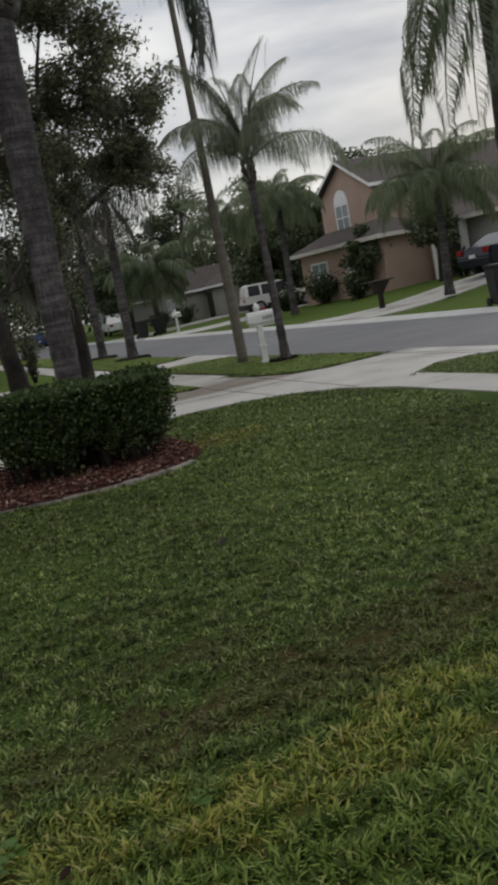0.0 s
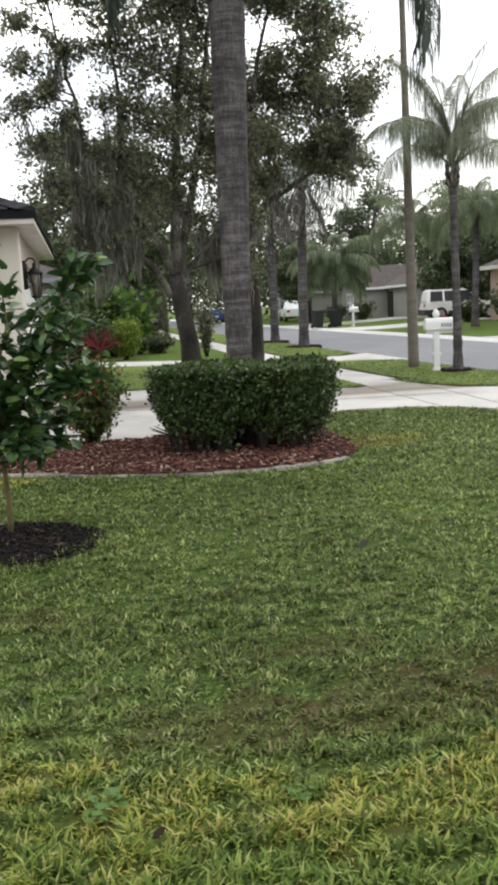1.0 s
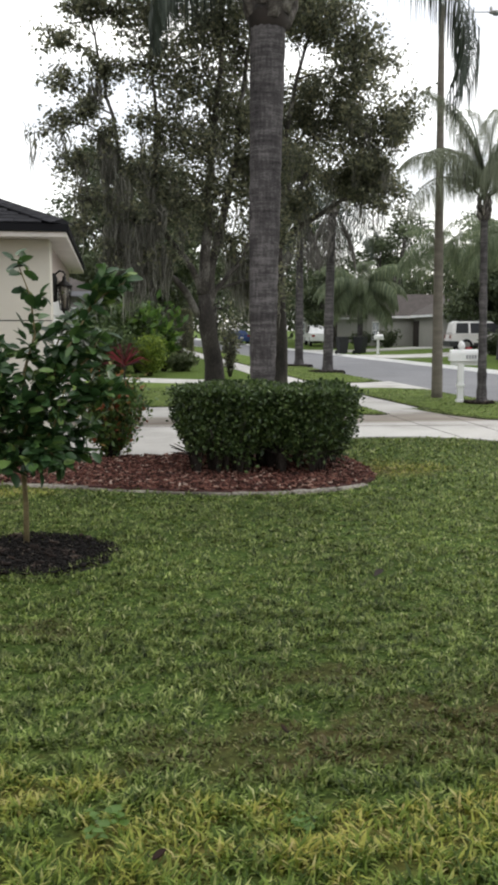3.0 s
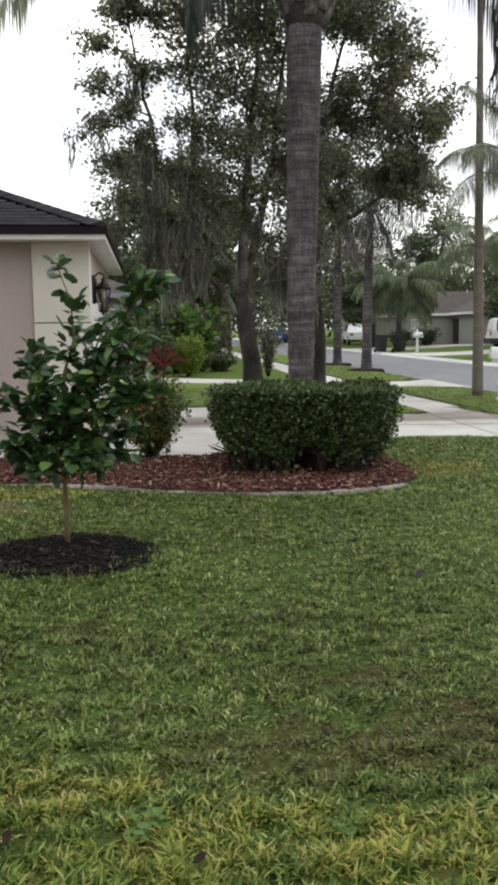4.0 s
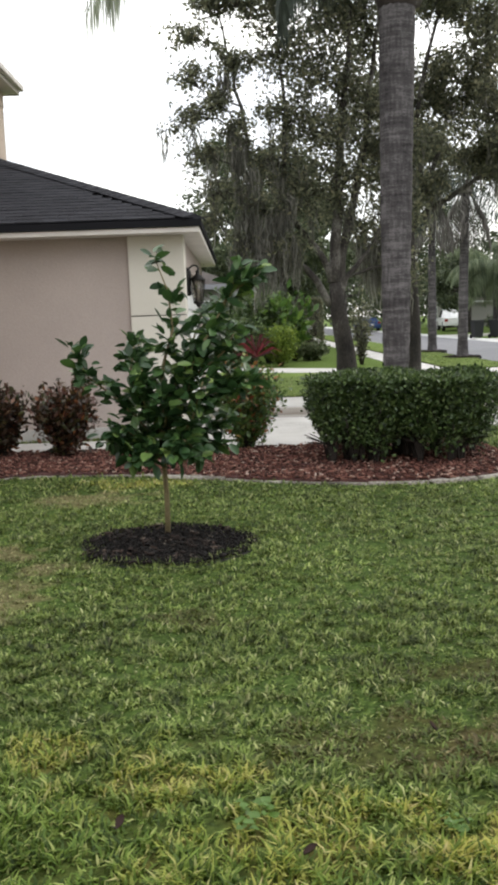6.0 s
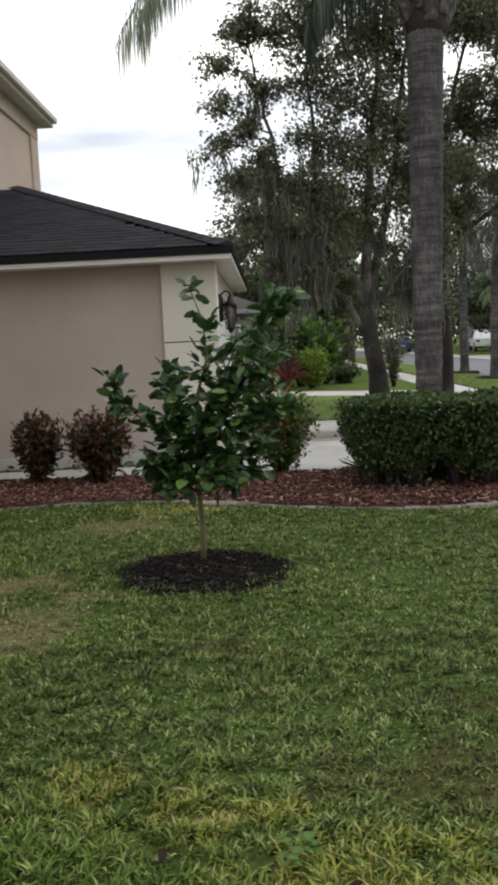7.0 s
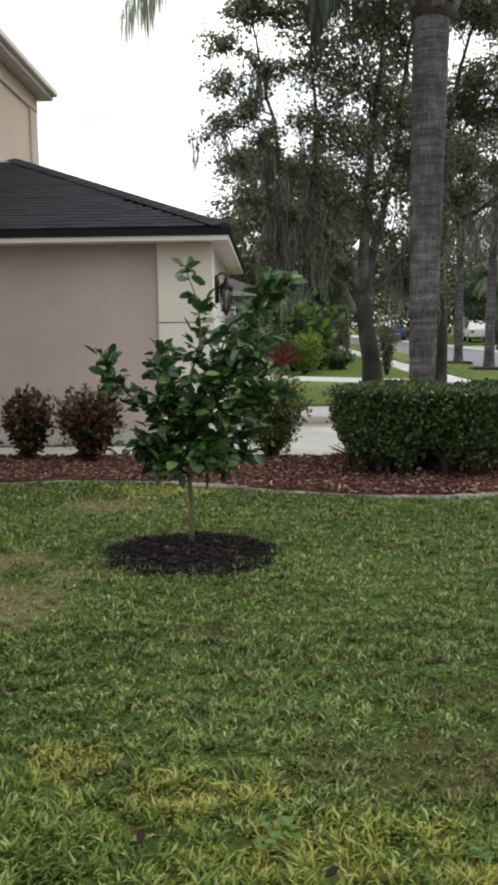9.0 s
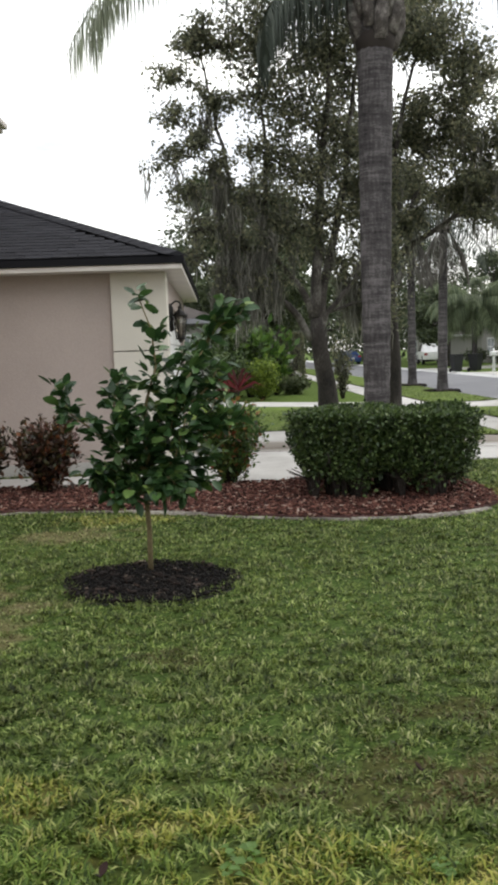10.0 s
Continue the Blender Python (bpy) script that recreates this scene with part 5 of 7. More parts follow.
    for k in range(5):
        L, w, c = (0.085, 0.095, 0.075, 0.105, 0.09)[k], (0.05, 0.054, 0.046, 0.06, 0.056)[k], (0.1, 0.25, 0.35, 0.2, -0.1)[k]
        lv, lf = [(0, 0, 0)], []
        xs = (0.12, 0.35, 0.65, 0.88)
        for s in xs:
            ww = w * 0.5 * math.sin(min(1, s * 1.05) * 3.0) ** 0.7
            zz = -c * L * s * s
            lv += [(s * L, -ww, zz + ww * 0.35), (s * L, 0, zz), (s * L, ww, zz + ww * 0.35)]
        lv.append((L, 0, -c * L))
        lf = [(0, 1, 2), (0, 2, 3)]
        for i in range(3):
            a = 1 + 3 * i
            lf += [(a, a + 3, a + 4, a + 1), (a + 1, a + 4, a + 5, a + 2)]
        lf += [(10, 13, 11), (11, 13, 12)]
        variants.append(mesh_of("leaf", lv, lf, LEAF_CITRUS, True))
    spots = []
    for li, pts in enumerate(limbs):
        n = len(pts)
        v, f = tube(pts, [0.013 - 0.009 * i / (n - 1) for i in range(n)], 6)
        child("limb", mesh_of("limb", v, f, STEM, True), o)
        for i in range(n - 1):
            a, c = Vector(pts[i]), Vector(pts[i + 1])
            for k in range((34 if li == 0 else 15 if li == 1 and i > 1 else 17 if li in (2, 22) else 28) if i else 12):
                spots.append((a.lerp(c, rng.random()), (c - a).normalized()))
        spots += [(Vector(pts[-1]), (Vector(pts[-1]) - Vector(pts[-2])).normalized())] * 6
    rng.shuffle(spots)
    spots = [s for s in spots if s[0].z > 0.58]
    rest = [], []
    for i, (p, d) in enumerate(spots):
        q = (d * 0.5 + Vector((rng.gauss(0, 0.8), rng.gauss(0, 0.8), rng.gauss(0.05, 0.5)))).normalized()
        rot = q.to_track_quat("X", "Z").to_matrix().to_4x4() @ pose(0, 0, 0, rng.uniform(-50, 50), 0, 0)
        m = Matrix.Translation(p + q * 0.012 + Vector((rng.gauss(0, 0.035), rng.gauss(0, 0.035), rng.gauss(0, 0.02)))) @ rot @ Matrix.Scale(rng.uniform(0.85, 1.35), 4)
        if i < 298:
            child("leaf", variants[i % 5], o, "", m)
        else:
            me = variants[i % 5]
            k = len(rest[0])
            rest[0].extend(m @ q.co for q in me.vertices)
            rest[1].extend(tuple(k + j for j in f.vertices) for f in me.polygons)
    child("inner_leaves", mesh_of("inner_leaves", rest[0], rest[1], LEAF_CITRUS_IN, True), o)["kind"] = "stuff"
    return o


citrus(-0.575, 6.05)


# ---------------------------------------------------------------- bed, soil ring, edging
BED = [(-4.4, 10.45), (-4.4, 7.6), (-3.6, 8.1), (-2.9, 8.55), (-2.1, 8.72), (-1.2, 8.6), (-0.2, 8.2), (0.6, 7.85), (1.3, 7.68), (1.9, 7.72), (2.35, 7.95), (2.6, 8.25), (2.68, 8.75), (2.66, 9.6), (2.45, 11.0), (1.6, 10.5), (0.5, 10.05), (-0.6, 10.1)]
bed = tagged(new("mulch_bed"), "planting bed of reddish brown bark mulch", "mulch bed", kind="structure")
part("soil", poly_bm(BED, -0.1, 0.03), MULCH_BASE, bed)


def inside(pts, x, y):
    hit = False
    for (x0, y0), (x1, y1) in zip(pts, pts[1:] + pts[:1]):
        if (y0 > y) != (y1 > y) and x < (x1 - x0) * (y - y0) / (y1 - y0) + x0:
            hit = not hit
    return hit


def chips(name, where, n, size, mat, parent, z, seed):
    """Loose flakes lying at all angles."""
    rng = np.random.default_rng(seed)
    xs, ys = rng.uniform(where[0], where[2], n * 3), rng.uniform(where[1], where[3], n * 3)
    P = np.array([(x, y) for x, y in zip(xs, ys) if where[4](x, y)])[:n]
    m = len(P)
    P = np.column_stack([P, z + rng.uniform(0.0, 0.025, m)])
    D = unit(np.column_stack([rng.normal(size=(m, 2)), rng.normal(0, 0.22, m)]))
    N = unit(np.column_stack([rng.normal(0, 0.3, (m, 2)), np.ones(m)]))
    S = np.cross(D, N)
    L, W = size * rng.uniform(0.5, 1.5, m)[:, None], size * rng.uniform(0.2, 0.5, m)[:, None]
    H = np.array([0, 0, 1.0])[None] * size * 0.16
    v = np.stack([P - D * L / 2 - S * W / 2, P + D * L / 2 - S * W * 0.35, P + D * L / 2 + S * W / 2, P - D * L / 2 + S * W * 0.4], 1)
    v = np.concatenate([v + H, v - H], 1)
    t = np.array([[0, 1, 2], [0, 2, 3], [4, 6, 5], [4, 7, 6], [0, 4, 5], [0, 5, 1], [1, 5, 6], [1, 6, 2], [2, 6, 7], [2, 7, 3], [3, 7, 4], [3, 4, 0]])[None] + np.arange(m)[:, None, None] * 8
    c = child(name, tri_mesh(name, v.reshape(-1, 3), t.reshape(-1, 3), mat), parent)
    c["kind"] = "stuff"


chips("bark_chips", (-4.4, 7.6, 2.95, 11, lambda x, y: inside(BED, x, y)), 15000, 0.038, MULCH, bed, 0.035, 3)

edge_pts = [Vector((x, y, 0)) for x, y in BED[1:12]]
edging = tagged(new("bed_edging"), "low curved concrete edging round the mulch bed", "edging", kind="structure")
dense = []
for i in range(len(edge_pts) - 1):
    p0, p1, p2, p3 = edge_pts[max(i - 1, 0)], edge_pts[i], edge_pts[i + 1], edge_pts[min(i + 2, len(edge_pts) - 1)]
    for k in range(6):
        t = k / 6
        dense.append(0.5 * ((2 * p1) + (p2 - p0) * t + (2 * p0 - 5 * p1 + 4 * p2 - p3) * t * t + (3 * p1 - p0 - 3 * p2 + p3) * t ** 3))
erng = random.Random(17)
for i in range(0, len(dense) - 6, 5):
    seg = dense[i:i + 6]
    v, f = [], []
    for j, p in enumerate(seg):
        d = (seg[min(j + 1, 5)] - seg[max(j - 1, 0)]).normalized()
        nrm = Vector((-d.y, d.x, 0))
        e = 0.008 if j == 0 else (-0.008 if j == 5 else 0)
        for off, z in ((-0.055, -0.08), (-0.05, 0.018), (-0.025, 0.03), (0.025, 0.03), (0.05, 0.018), (0.055, -0.08)):
            v.append(p + nrm * off + d * e + Vector((0, 0, z)))
    for j in range(5):
        for k in range(5):
            f.append((j * 6 + k, j * 6 + k + 1, (j + 1) * 6 + k + 1, (j + 1) * 6 + k))
    f += [(5, 4, 3, 2, 1, 0), (30, 31, 32, 33, 34, 35)]
    sink = erng.uniform(-0.016, 0.004)
    child("edging_block", mesh_of("edging_block", [q + Vector((erng.uniform(-0.006, 0.006), erng.uniform(-0.006, 0.006), sink + erng.uniform(-0.004, 0.004))) for q in v], f, EDGING, True), edging)

ring_r = [0.57 + 0.02 * math.sin(2 * i * 0.196 + 2.2) + 0.018 * math.sin(5 * i * 0.196 + 1.1) + 0.016 * math.sin(9 * i * 0.196) for i in range(32)]
RING = [(-0.55 + r * math.cos(i * 0.19635), 5.78 + r * 0.98 * math.sin(i * 0.19635)) for i, r in enumerate(ring_r)]
soil_ring = tagged(new("soil_ring"), "round patch of bare black soil at the young tree", "soil", kind="structure")
rv, rf = [(-0.55, 5.78, 0.012)], []
for k, (s, z) in enumerate(((0.25, 0.011), (0.6, 0.008), (0.9, 0.004), (1.03, 0.004))):
    for x, y in RING:
        rv.append((-0.55 + (x + 0.55) * s, 5.78 + (y - 5.78) * s, z))
for i in range(32):
    rf.append((0, 1 + i, 1 + (i + 1) % 32))
    for k in range(3):
        rf.append((1 + k * 32 + i, 1 + (k + 1) * 32 + i, 1 + (k + 1) * 32 + (i + 1) % 32, 1 + k * 32 + (i + 1) % 32))
child("soil", mesh_of("soil", rv, rf, SOIL, True), soil_ring)
chips("mulch_bits", (-1.3, 5.0, 0.2, 6.5, lambda x, y: inside(RING, x, y) and noise.noise(Vector((x * 5, y * 5, 1))) > 0.0), 260, 0.045, MULCH_DARK, soil_ring, 0.02, 6)
chips("clods", (-1.3, 5.0, 0.2, 6.5, lambda x, y: inside(RING, x, y)), 4200, 0.021, SOIL_BIT, soil_ring, 0.015, 4)


# ---------------------------------------------------------------- lawn blades
def blades(name, x0, y0, x1, y1, per_m2, length, width, seed, flat=0.0, lift=-0.008):
    rng = np.random.default_rng(seed)
    n = int((x1 - x0) * (y1 - y0) * per_m2)
    x, y = rng.uniform(x0, x1, n), rng.uniform(y0, y1, n)
    ok = np.ones(n, bool)
    thin_ring = [(-0.55 + (u + 0.55) * (0.82 + 0.16 * math.sin(i * 2.3)), 5.78 + (w - 5.78) * (0.82 + 0.16 * math.sin(i * 2.3))) for i, (u, w) in enumerate(RING)]
    for pts in (BED, DRIVE, thin_ring):
        px, py = np.array(pts).T
        inn = np.zeros(n, bool)
        for i in range(len(px)):
            j = (i + 1) % len(px)
            c = (py[i] > y) != (py[j] > y)
            with np.errstate(divide="ignore", invalid="ignore"):
                xi = (px[j] - px[i]) * (y - py[i]) / (py[j] - py[i]) + px[i]
            inn ^= c & (x < xi)
        ok &= ~inn
    walk_x = x - 0.5 * (1 - np.clip((y - 8) / 14, 0, 1) ** 2 * (3 - 2 * np.clip((y - 8) / 14, 0, 1)))
    ok &= ~((walk_x > 5.14) & (walk_x < 5.96) & (y < 9.8)) & ~((walk_x > 4.61) & (walk_x < 5.56) & (y > 15.5)) & (walk_x < 7.55)
    x, y = x[ok], y[ok]
    n = len(x)
    a = rng.uniform(0, 2 * np.pi, n)
    clump = np.array([noise.noise(Vector((u * 11, w * 11, 0))) for u, w in zip(x, y)])
    swell = np.array([noise.noise(Vector((u * 3.1, w * 3.1, 7))) for u, w in zip(x, y)])
    lean = np.array([noise.noise(Vector((u * 4.5, w * 4.5, 3))) for u, w in zip(x, y)]) * 6.0
    worn = np.zeros(n)
    for cx, cy, rx, ry, _ in PATCHES_BROWN + PATCHES_TAN:
        worn = np.maximum(worn, np.clip(1.5 - np.hypot((x - cx) / rx, (y - cy) / ry) + 1.2 * clump, 0, 1))
    lush = np.clip((FRESH_Y + FRESH_SLOPE * np.abs(x - FRESH_X) - y) * 2 + 0.5 + 1.5 * clump, 0, 1)
    a = np.where(rng.random(n) < 0.3, lean + rng.normal(0, 0.8, n), a)
    thick = rng.random(n) < np.clip(0.72 + 1.5 * clump + 0.6 * swell - 0.04 * worn, 0.24, 1.0)
    x, y, a, clump, swell, worn, lush = (q[thick] for q in (x, y, a, clump, swell, worn, lush))
    n = len(x)
    tilt = np.clip(rng.normal(0.66, 0.38, n) - 0.2 * lush + flat, 0.05, 1.4)
    L = length * rng.uniform(0.5, 1.4, n) * (1 + 0.7 * clump + 0.35 * swell) * (1 - 0.2 * worn) * (1 + 0.18 * lush)
    W = width * rng.uniform(0.7, 1.3, n)
    D = np.stack([np.cos(a) * np.sin(tilt), np.sin(a) * np.sin(tilt), np.cos(tilt)], 1)
    S = np.stack([-np.sin(a), np.cos(a), np.zeros(n)], 1) * W[:, None] * 0.5
    base = np.stack([x, y, np.full(n, lift)], 1)
    midp = base + D * L[:, None] * 0.55
    tip = midp + unit(D + np.stack([np.cos(a) * 0.5, np.sin(a) * 0.5, np.full(n, -0.55)], 1)) * L[:, None] * 0.5
    v = np.stack([base + S * 0.7, base - S * 0.7, midp + S, midp - S, tip], 1)
    t = np.array([[0, 1, 3], [0, 3, 2], [2, 3, 4]])[None] + np.arange(n)[:, None, None] * 5
    return tagged(new(name, tri_mesh(name, v.reshape(-1, 3), t.reshape(-1, 3), GRASS_BLADE)), "short broad-bladed lawn grass, partly yellowed", "grass", kind="stuff")



# ---------------------------------------------------------------- neighbours' planting
shrub(1.25, 28.2, 1.15, 1.32, LEAF_LIME, 61, "bright yellow-green rounded clipped shrub in the neighbour's yard", 3200, 0.085, "lime_shrub", mound=1.4)
shrub(3.2, 41.0, 1.15, 2.3, LEAF_OAK, 62, "dark dense upright clipped shrub in the neighbour's yard", 5000, 0.11, "dark_shrub", boxy=True)
shrub(0.95, 30.2, 2.0, 2.7, LEAF_GINGER, 63, "tall bright green broad-leaved plant behind the shrubs", 520, 0.36, "ginger_plant", 1.4)
shrub(1.9, 31.5, 1.4, 2.4, LEAF_GINGER, 67, "tall bright green broad-leaved plant behind the shrubs", 260, 0.36, "ginger_plant", 1.4)
shrub(-0.2, 27.6, 2.2, 1.7, LEAF_HEDGE, 64, "broad green bush in the neighbour's yard", 3600, 0.15, "green_bush")
shrub(0.2, 30.0, 2.8, 2.6, LEAF_HEDGE, 65, "broad green bush in the neighbour's yard", 3600, 0.2, "green_bush")
shrub(2.45, 31.2, 1.25, 0.5, LEAF_PALE, 66, "low tufted pale green border plant beside the lawn", 1800, 0.16, "border_plant", 1.4)
shrub(-2.2, 27.0, 2.2, 1.8, LEAF_HEDGE, 68, "broad green bush in the neighbour's yard", 3000, 0.17, "green_bush")
shrub(3.75, 27.5, 0.9, 2.2, LEAF_OAK, 69, "thin bush between the trunks", 900, 0.12, "thin_bush")


def cordyline(x, y, h):
    o = thing("cordyline", "dark red strap-leaved cordyline at the driveway", "plant", pose(x, y, 0))
    v, f = tube([(0, 0, -0.05), (0.02, 0, h * 0.5)], [0.025, 0.02], 6)
    child("stem", mesh_of("stem", v, f, TWIG, True), o)
    n = 18
    a, el = np.arange(n) * 2.4, np.linspace(1.3, 0.35, n)
    way = np.stack([np.cos(a) * np.cos(el), np.sin(a) * np.cos(el), np.sin(el)], 1)
    base = np.tile([0.02, 0, h * 0.5], (n, 1)) + [0, 0, 0.15] * np.linspace(1, 0, n)[:, None]
    vv, tt = leaflets(base, way, np.stack([-np.sin(a), np.cos(a), np.zeros(n)], 1), np.full(n, h * 0.75), np.full(n, 0.07), np.full(n, 0.5))
    child("leaves", tri_mesh("leaves", vv, tt, LEAF_RED), o)["kind"] = "stuff"


cordyline(0.32, 20.6, 1.25)


# ---------------------------------------------------------------- street furniture
def mailbox(x, y, z, turn, label, tall=0.86, long=0.62, ornament=True):
    """A white post with collars, a bracket and a round-topped box."""
    o = thing("mailbox", label, "mailbox", pose(x, y, z, 0, 0, turn), "mailboxes")
    part("post", box_bm([(-0.055, -0.055, -0.1, 0.055, 0.055, tall)], 0.006), WHITE_PAINT, o)
    part("base_collar", box_bm([(-0.085, -0.085, 0.0, 0.085, 0.085, 0.10)], 0.012), WHITE_PAINT, o)
    part("collar", box_bm([(-0.078, -0.078, 0.34, 0.078, 0.078, 0.42)], 0.02), WHITE_PAINT, o)
    part("arm", box_bm([(-0.2, -0.04, tall - 0.08, 0.42, 0.04, tall)], 0.006), WHITE_PAINT, o)
    bm = bmesh.new()
    ring = [(-0.1, 0.0), (-0.1, 0.13)] + [(0.1 * -math.cos(math.pi * k / 8), 0.13 + 0.1 * math.sin(math.pi * k / 8)) for k in range(1, 8)] + [(0.1, 0.13), (0.1, 0.0)]
    a = [bm.verts.new((-0.22, p, tall + q)) for p, q in ring]
    c = [bm.verts.new((-0.22 + long, p, tall + q)) for p, q in ring]
    for i in range(len(ring)):
        j = (i + 1) % len(ring)
        bm.faces.new((a[i], a[j], c[j], c[i]))
    bm.faces.new(a)
    bm.faces.new(c)
    bmesh.ops.recalc_face_normals(bm, faces=bm.faces[:])
    box = part("box", bm, WHITE_PAINT, o)
    part("door_rim", box_bm([(-0.235, -0.108, tall, -0.215, 0.108, tall + 0.02), (-0.235, -0.108, tall, -0.215, -0.095, tall + 0.15), (-0.235, 0.095, tall, -0.215, 0.108, tall + 0.15)]), WHITE_PAINT, box)
    for k in range(4):
        part("number_bar", box_bm([(0.08 + k * 0.055, -0.104, tall + 0.05, 0.115 + k * 0.055, -0.098, tall + 0.12)]), GREY_MARK, box)
    part("flag", box_bm([(0.1, 0.105, tall + 0.1, 0.13, 0.115, tall + 0.26), (0.1, 0.105, tall + 0.22, 0.22, 0.115, tall + 0.27)]), RED_LIGHT, box)
    if ornament:
        part("finial", lathe_bm([(0.03, tall + 0.22), (0.055, tall + 0.25), (0.075, tall + 0.31), (0.05, tall + 0.36), (0.015, tall + 0.40)], 12), WHITE_PAINT, o)
    return o


mailbox(6.9, 16.55, 0, -12, "white post mailbox with rounded box on the grass strip")
mailbox(15.9, 51.0, 0, 20, "white post mailbox across the street", 0.95, 0.55)


def bin_(x, y, z, turn, label):
    """A wheeled refuse bin: tapered body, lid, handle and wheels."""
    o = thing("wheelie_bin", label, "bin", pose(x, y, z, 0, 0, turn), "bins")
    bm = bmesh.new()
    lo = [bm.verts.new((sx * 0.23, sy * 0.26, 0.06)) for sx, sy in ((-1, -1), (1, -1), (1, 1), (-1, 1))]
    hi = [bm.verts.new((sx * 0.30, sy * 0.34, 0.98)) for sx, sy in ((-1, -1), (1, -1), (1, 1), (-1, 1))]
    for i in range(4):
        bm.faces.new((lo[i], lo[(i + 1) % 4], hi[(i + 1) % 4], hi[i]))
    bm.faces.new(lo[::-1])
    bm.faces.new(hi)
    bmesh.ops.bevel(bm, geom=bm.edges[:], offset=0.03, segments=2, affect="EDGES")
    part("body", bm, BIN_BLACK, o)
    part("lid", box_bm([(-0.32, -0.37, 0.985, 0.32, 0.36, 1.05)], 0.02), BIN_BLACK, o)
    part("handle", box_bm([(-0.25, 0.365, 0.95, 0.25, 0.43, 0.99)], 0.01), BIN_BLACK, o)
    for sx in (-1, 1):
        v, f = tube([(sx * 0.24, 0.27, 0.12), (sx * 0.30, 0.27, 0.12)], [0.12, 0.12], 14)
        child("wheel", mesh_of("wheel", v, f, RUBBER), o)
    return o


bin_(13.75, 51.2, 0.0, 10, "black wheeled refuse bin at the far kerb")
bin_(14.9, 51.3, 0.0, 40, "black wheeled refuse bin beside the white mailbox")
bin_(14.25, 18.2, 0.0, -15, "black wheeled refuse bin at the far kerb")


def car(x, y, z, turn, paint, profile, width, wheels, label, glass_lines, name="parked_car", r=0.33):
    """A car from its side outline: lower body, cabin, windows, wheels, lights. The nose points along +x."""
    o = thing(name, label, "car", pose(x, y, z, 0, 0, turn), "parked vehicles")
    w = width / 2

    def loft(pts, half_w):
        bm = bmesh.new()
        rows = [[bm.verts.new((px, s * half_w(pz), pz)) for px, pz in pts] for s in (-1, 1)]
        n = len(pts)
        for i in range(n):
            j = (i + 1) % n
            bm.faces.new((rows[0][i], rows[0][j], rows[1][j], rows[1][i]))
        bm.faces.new(rows[0][::-1])
        bm.faces.new(rows[1])
        bmesh.ops.recalc_face_normals(bm, faces=bm.faces[:])
        bmesh.ops.bevel(bm, geom=bm.edges[:], offset=0.045, segments=2, affect="EDGES", clamp_overlap=True)
        return bm

    body, cabin = profile
    belt = min(q[1] for q in cabin)
    top = max(q[1] for q in cabin)
    part("body", loft(body, lambda h: w - 0.06 * max(0, 0.5 - h)), paint, o)
    part("cabin", loft(cabin, lambda h: w - 0.04 - 0.2 * (h - belt) / max(0.1, top - belt)), paint, o)
    for k, (xa, xb, sa, sb) in enumerate(glass_lines):
        for s in (-1, 1):
            h0, h1 = belt + 0.07, top - 0.1
            y0, y1 = s * (w - 0.04 - 0.2 * 0.07 / (top - belt) + 0.006), s * (w - 0.04 - 0.2 * (h1 - belt) / (top - belt) + 0.006)
            v = [(xa, y0, h0), (xb, y0, h0), (xb + sb, y1, h1), (xa + sa, y1, h1)]
            v += [(q[0], q[1] - s * 0.02, q[2]) for q in v]
            child("side_window", mesh_of("side_window", v, [(0, 1, 2, 3), (4, 7, 6, 5), (0, 4, 5, 1), (1, 5, 6, 2), (2, 6, 7, 3), (3, 7, 4, 0)], CAR_GLASS), o)
    xs = [q[0] for q in cabin if q[1] == belt]
    xt = [q[0] for q in cabin if q[1] > top - 0.03]
    for nm, lo, hi, sg in (("rear_window", min(xs), min(xt), -1), ("windscreen", max(xs), max(xt), 1)):
        v = []
        for d in (0.012, -0.02):
            for px, pz, t in ((lo, belt + 0.06, 0.1), (hi, top - 0.07, 0.9)):
                q = lo + (hi - lo) * t
                for s in (-1, 1):
                    v.append((q + sg * d + sg * 0.01, s * (w - 0.22 - 0.12 * t), pz))
        child(nm, mesh_of(nm, v, [(0, 1, 3, 2), (4, 6, 7, 5), (0, 2, 6, 4), (1, 5, 7, 3), (0, 4, 5, 1), (2, 3, 7, 6)], CAR_GLASS), o)
    for px in wheels:
        for s in (-1, 1):
            v, f = tube([(px, s * (w - 0.21), r), (px, s * (w + 0.01), r)], [r, r], 20)
            ty = child("wheel", mesh_of("wheel", v, f, RUBBER), o)
            v, f = tube([(px, s * (w - 0.05), r), (px, s * (w + 0.018), r)], [r * 0.62, r * 0.6], 14)
            child("rim", mesh_of("rim", v, f, RIM), ty)
    x0, x1 = min(q[0] for q in body), max(q[0] for q in body)
    for s in (-1, 1):
        part("tail_light", box_bm([(x0 - 0.012, s * (w - 0.2) - 0.13, 0.75, x0 + 0.1, s * (w - 0.2) + 0.13, 0.93)], 0.01), RED_LIGHT, o)
        part("headlight", box_bm([(x1 - 0.12, s * (w - 0.25) - 0.15, 0.62, x1 + 0.012, s * (w - 0.25) + 0.15, 0.76)], 0.01), GLASS_PALE, o)
    part("number_plate", box_bm([(x0 - 0.015, -0.16, 0.6, x0 + 0.02, 0.16, 0.72)]), WHITE_PAINT, o)
    return o


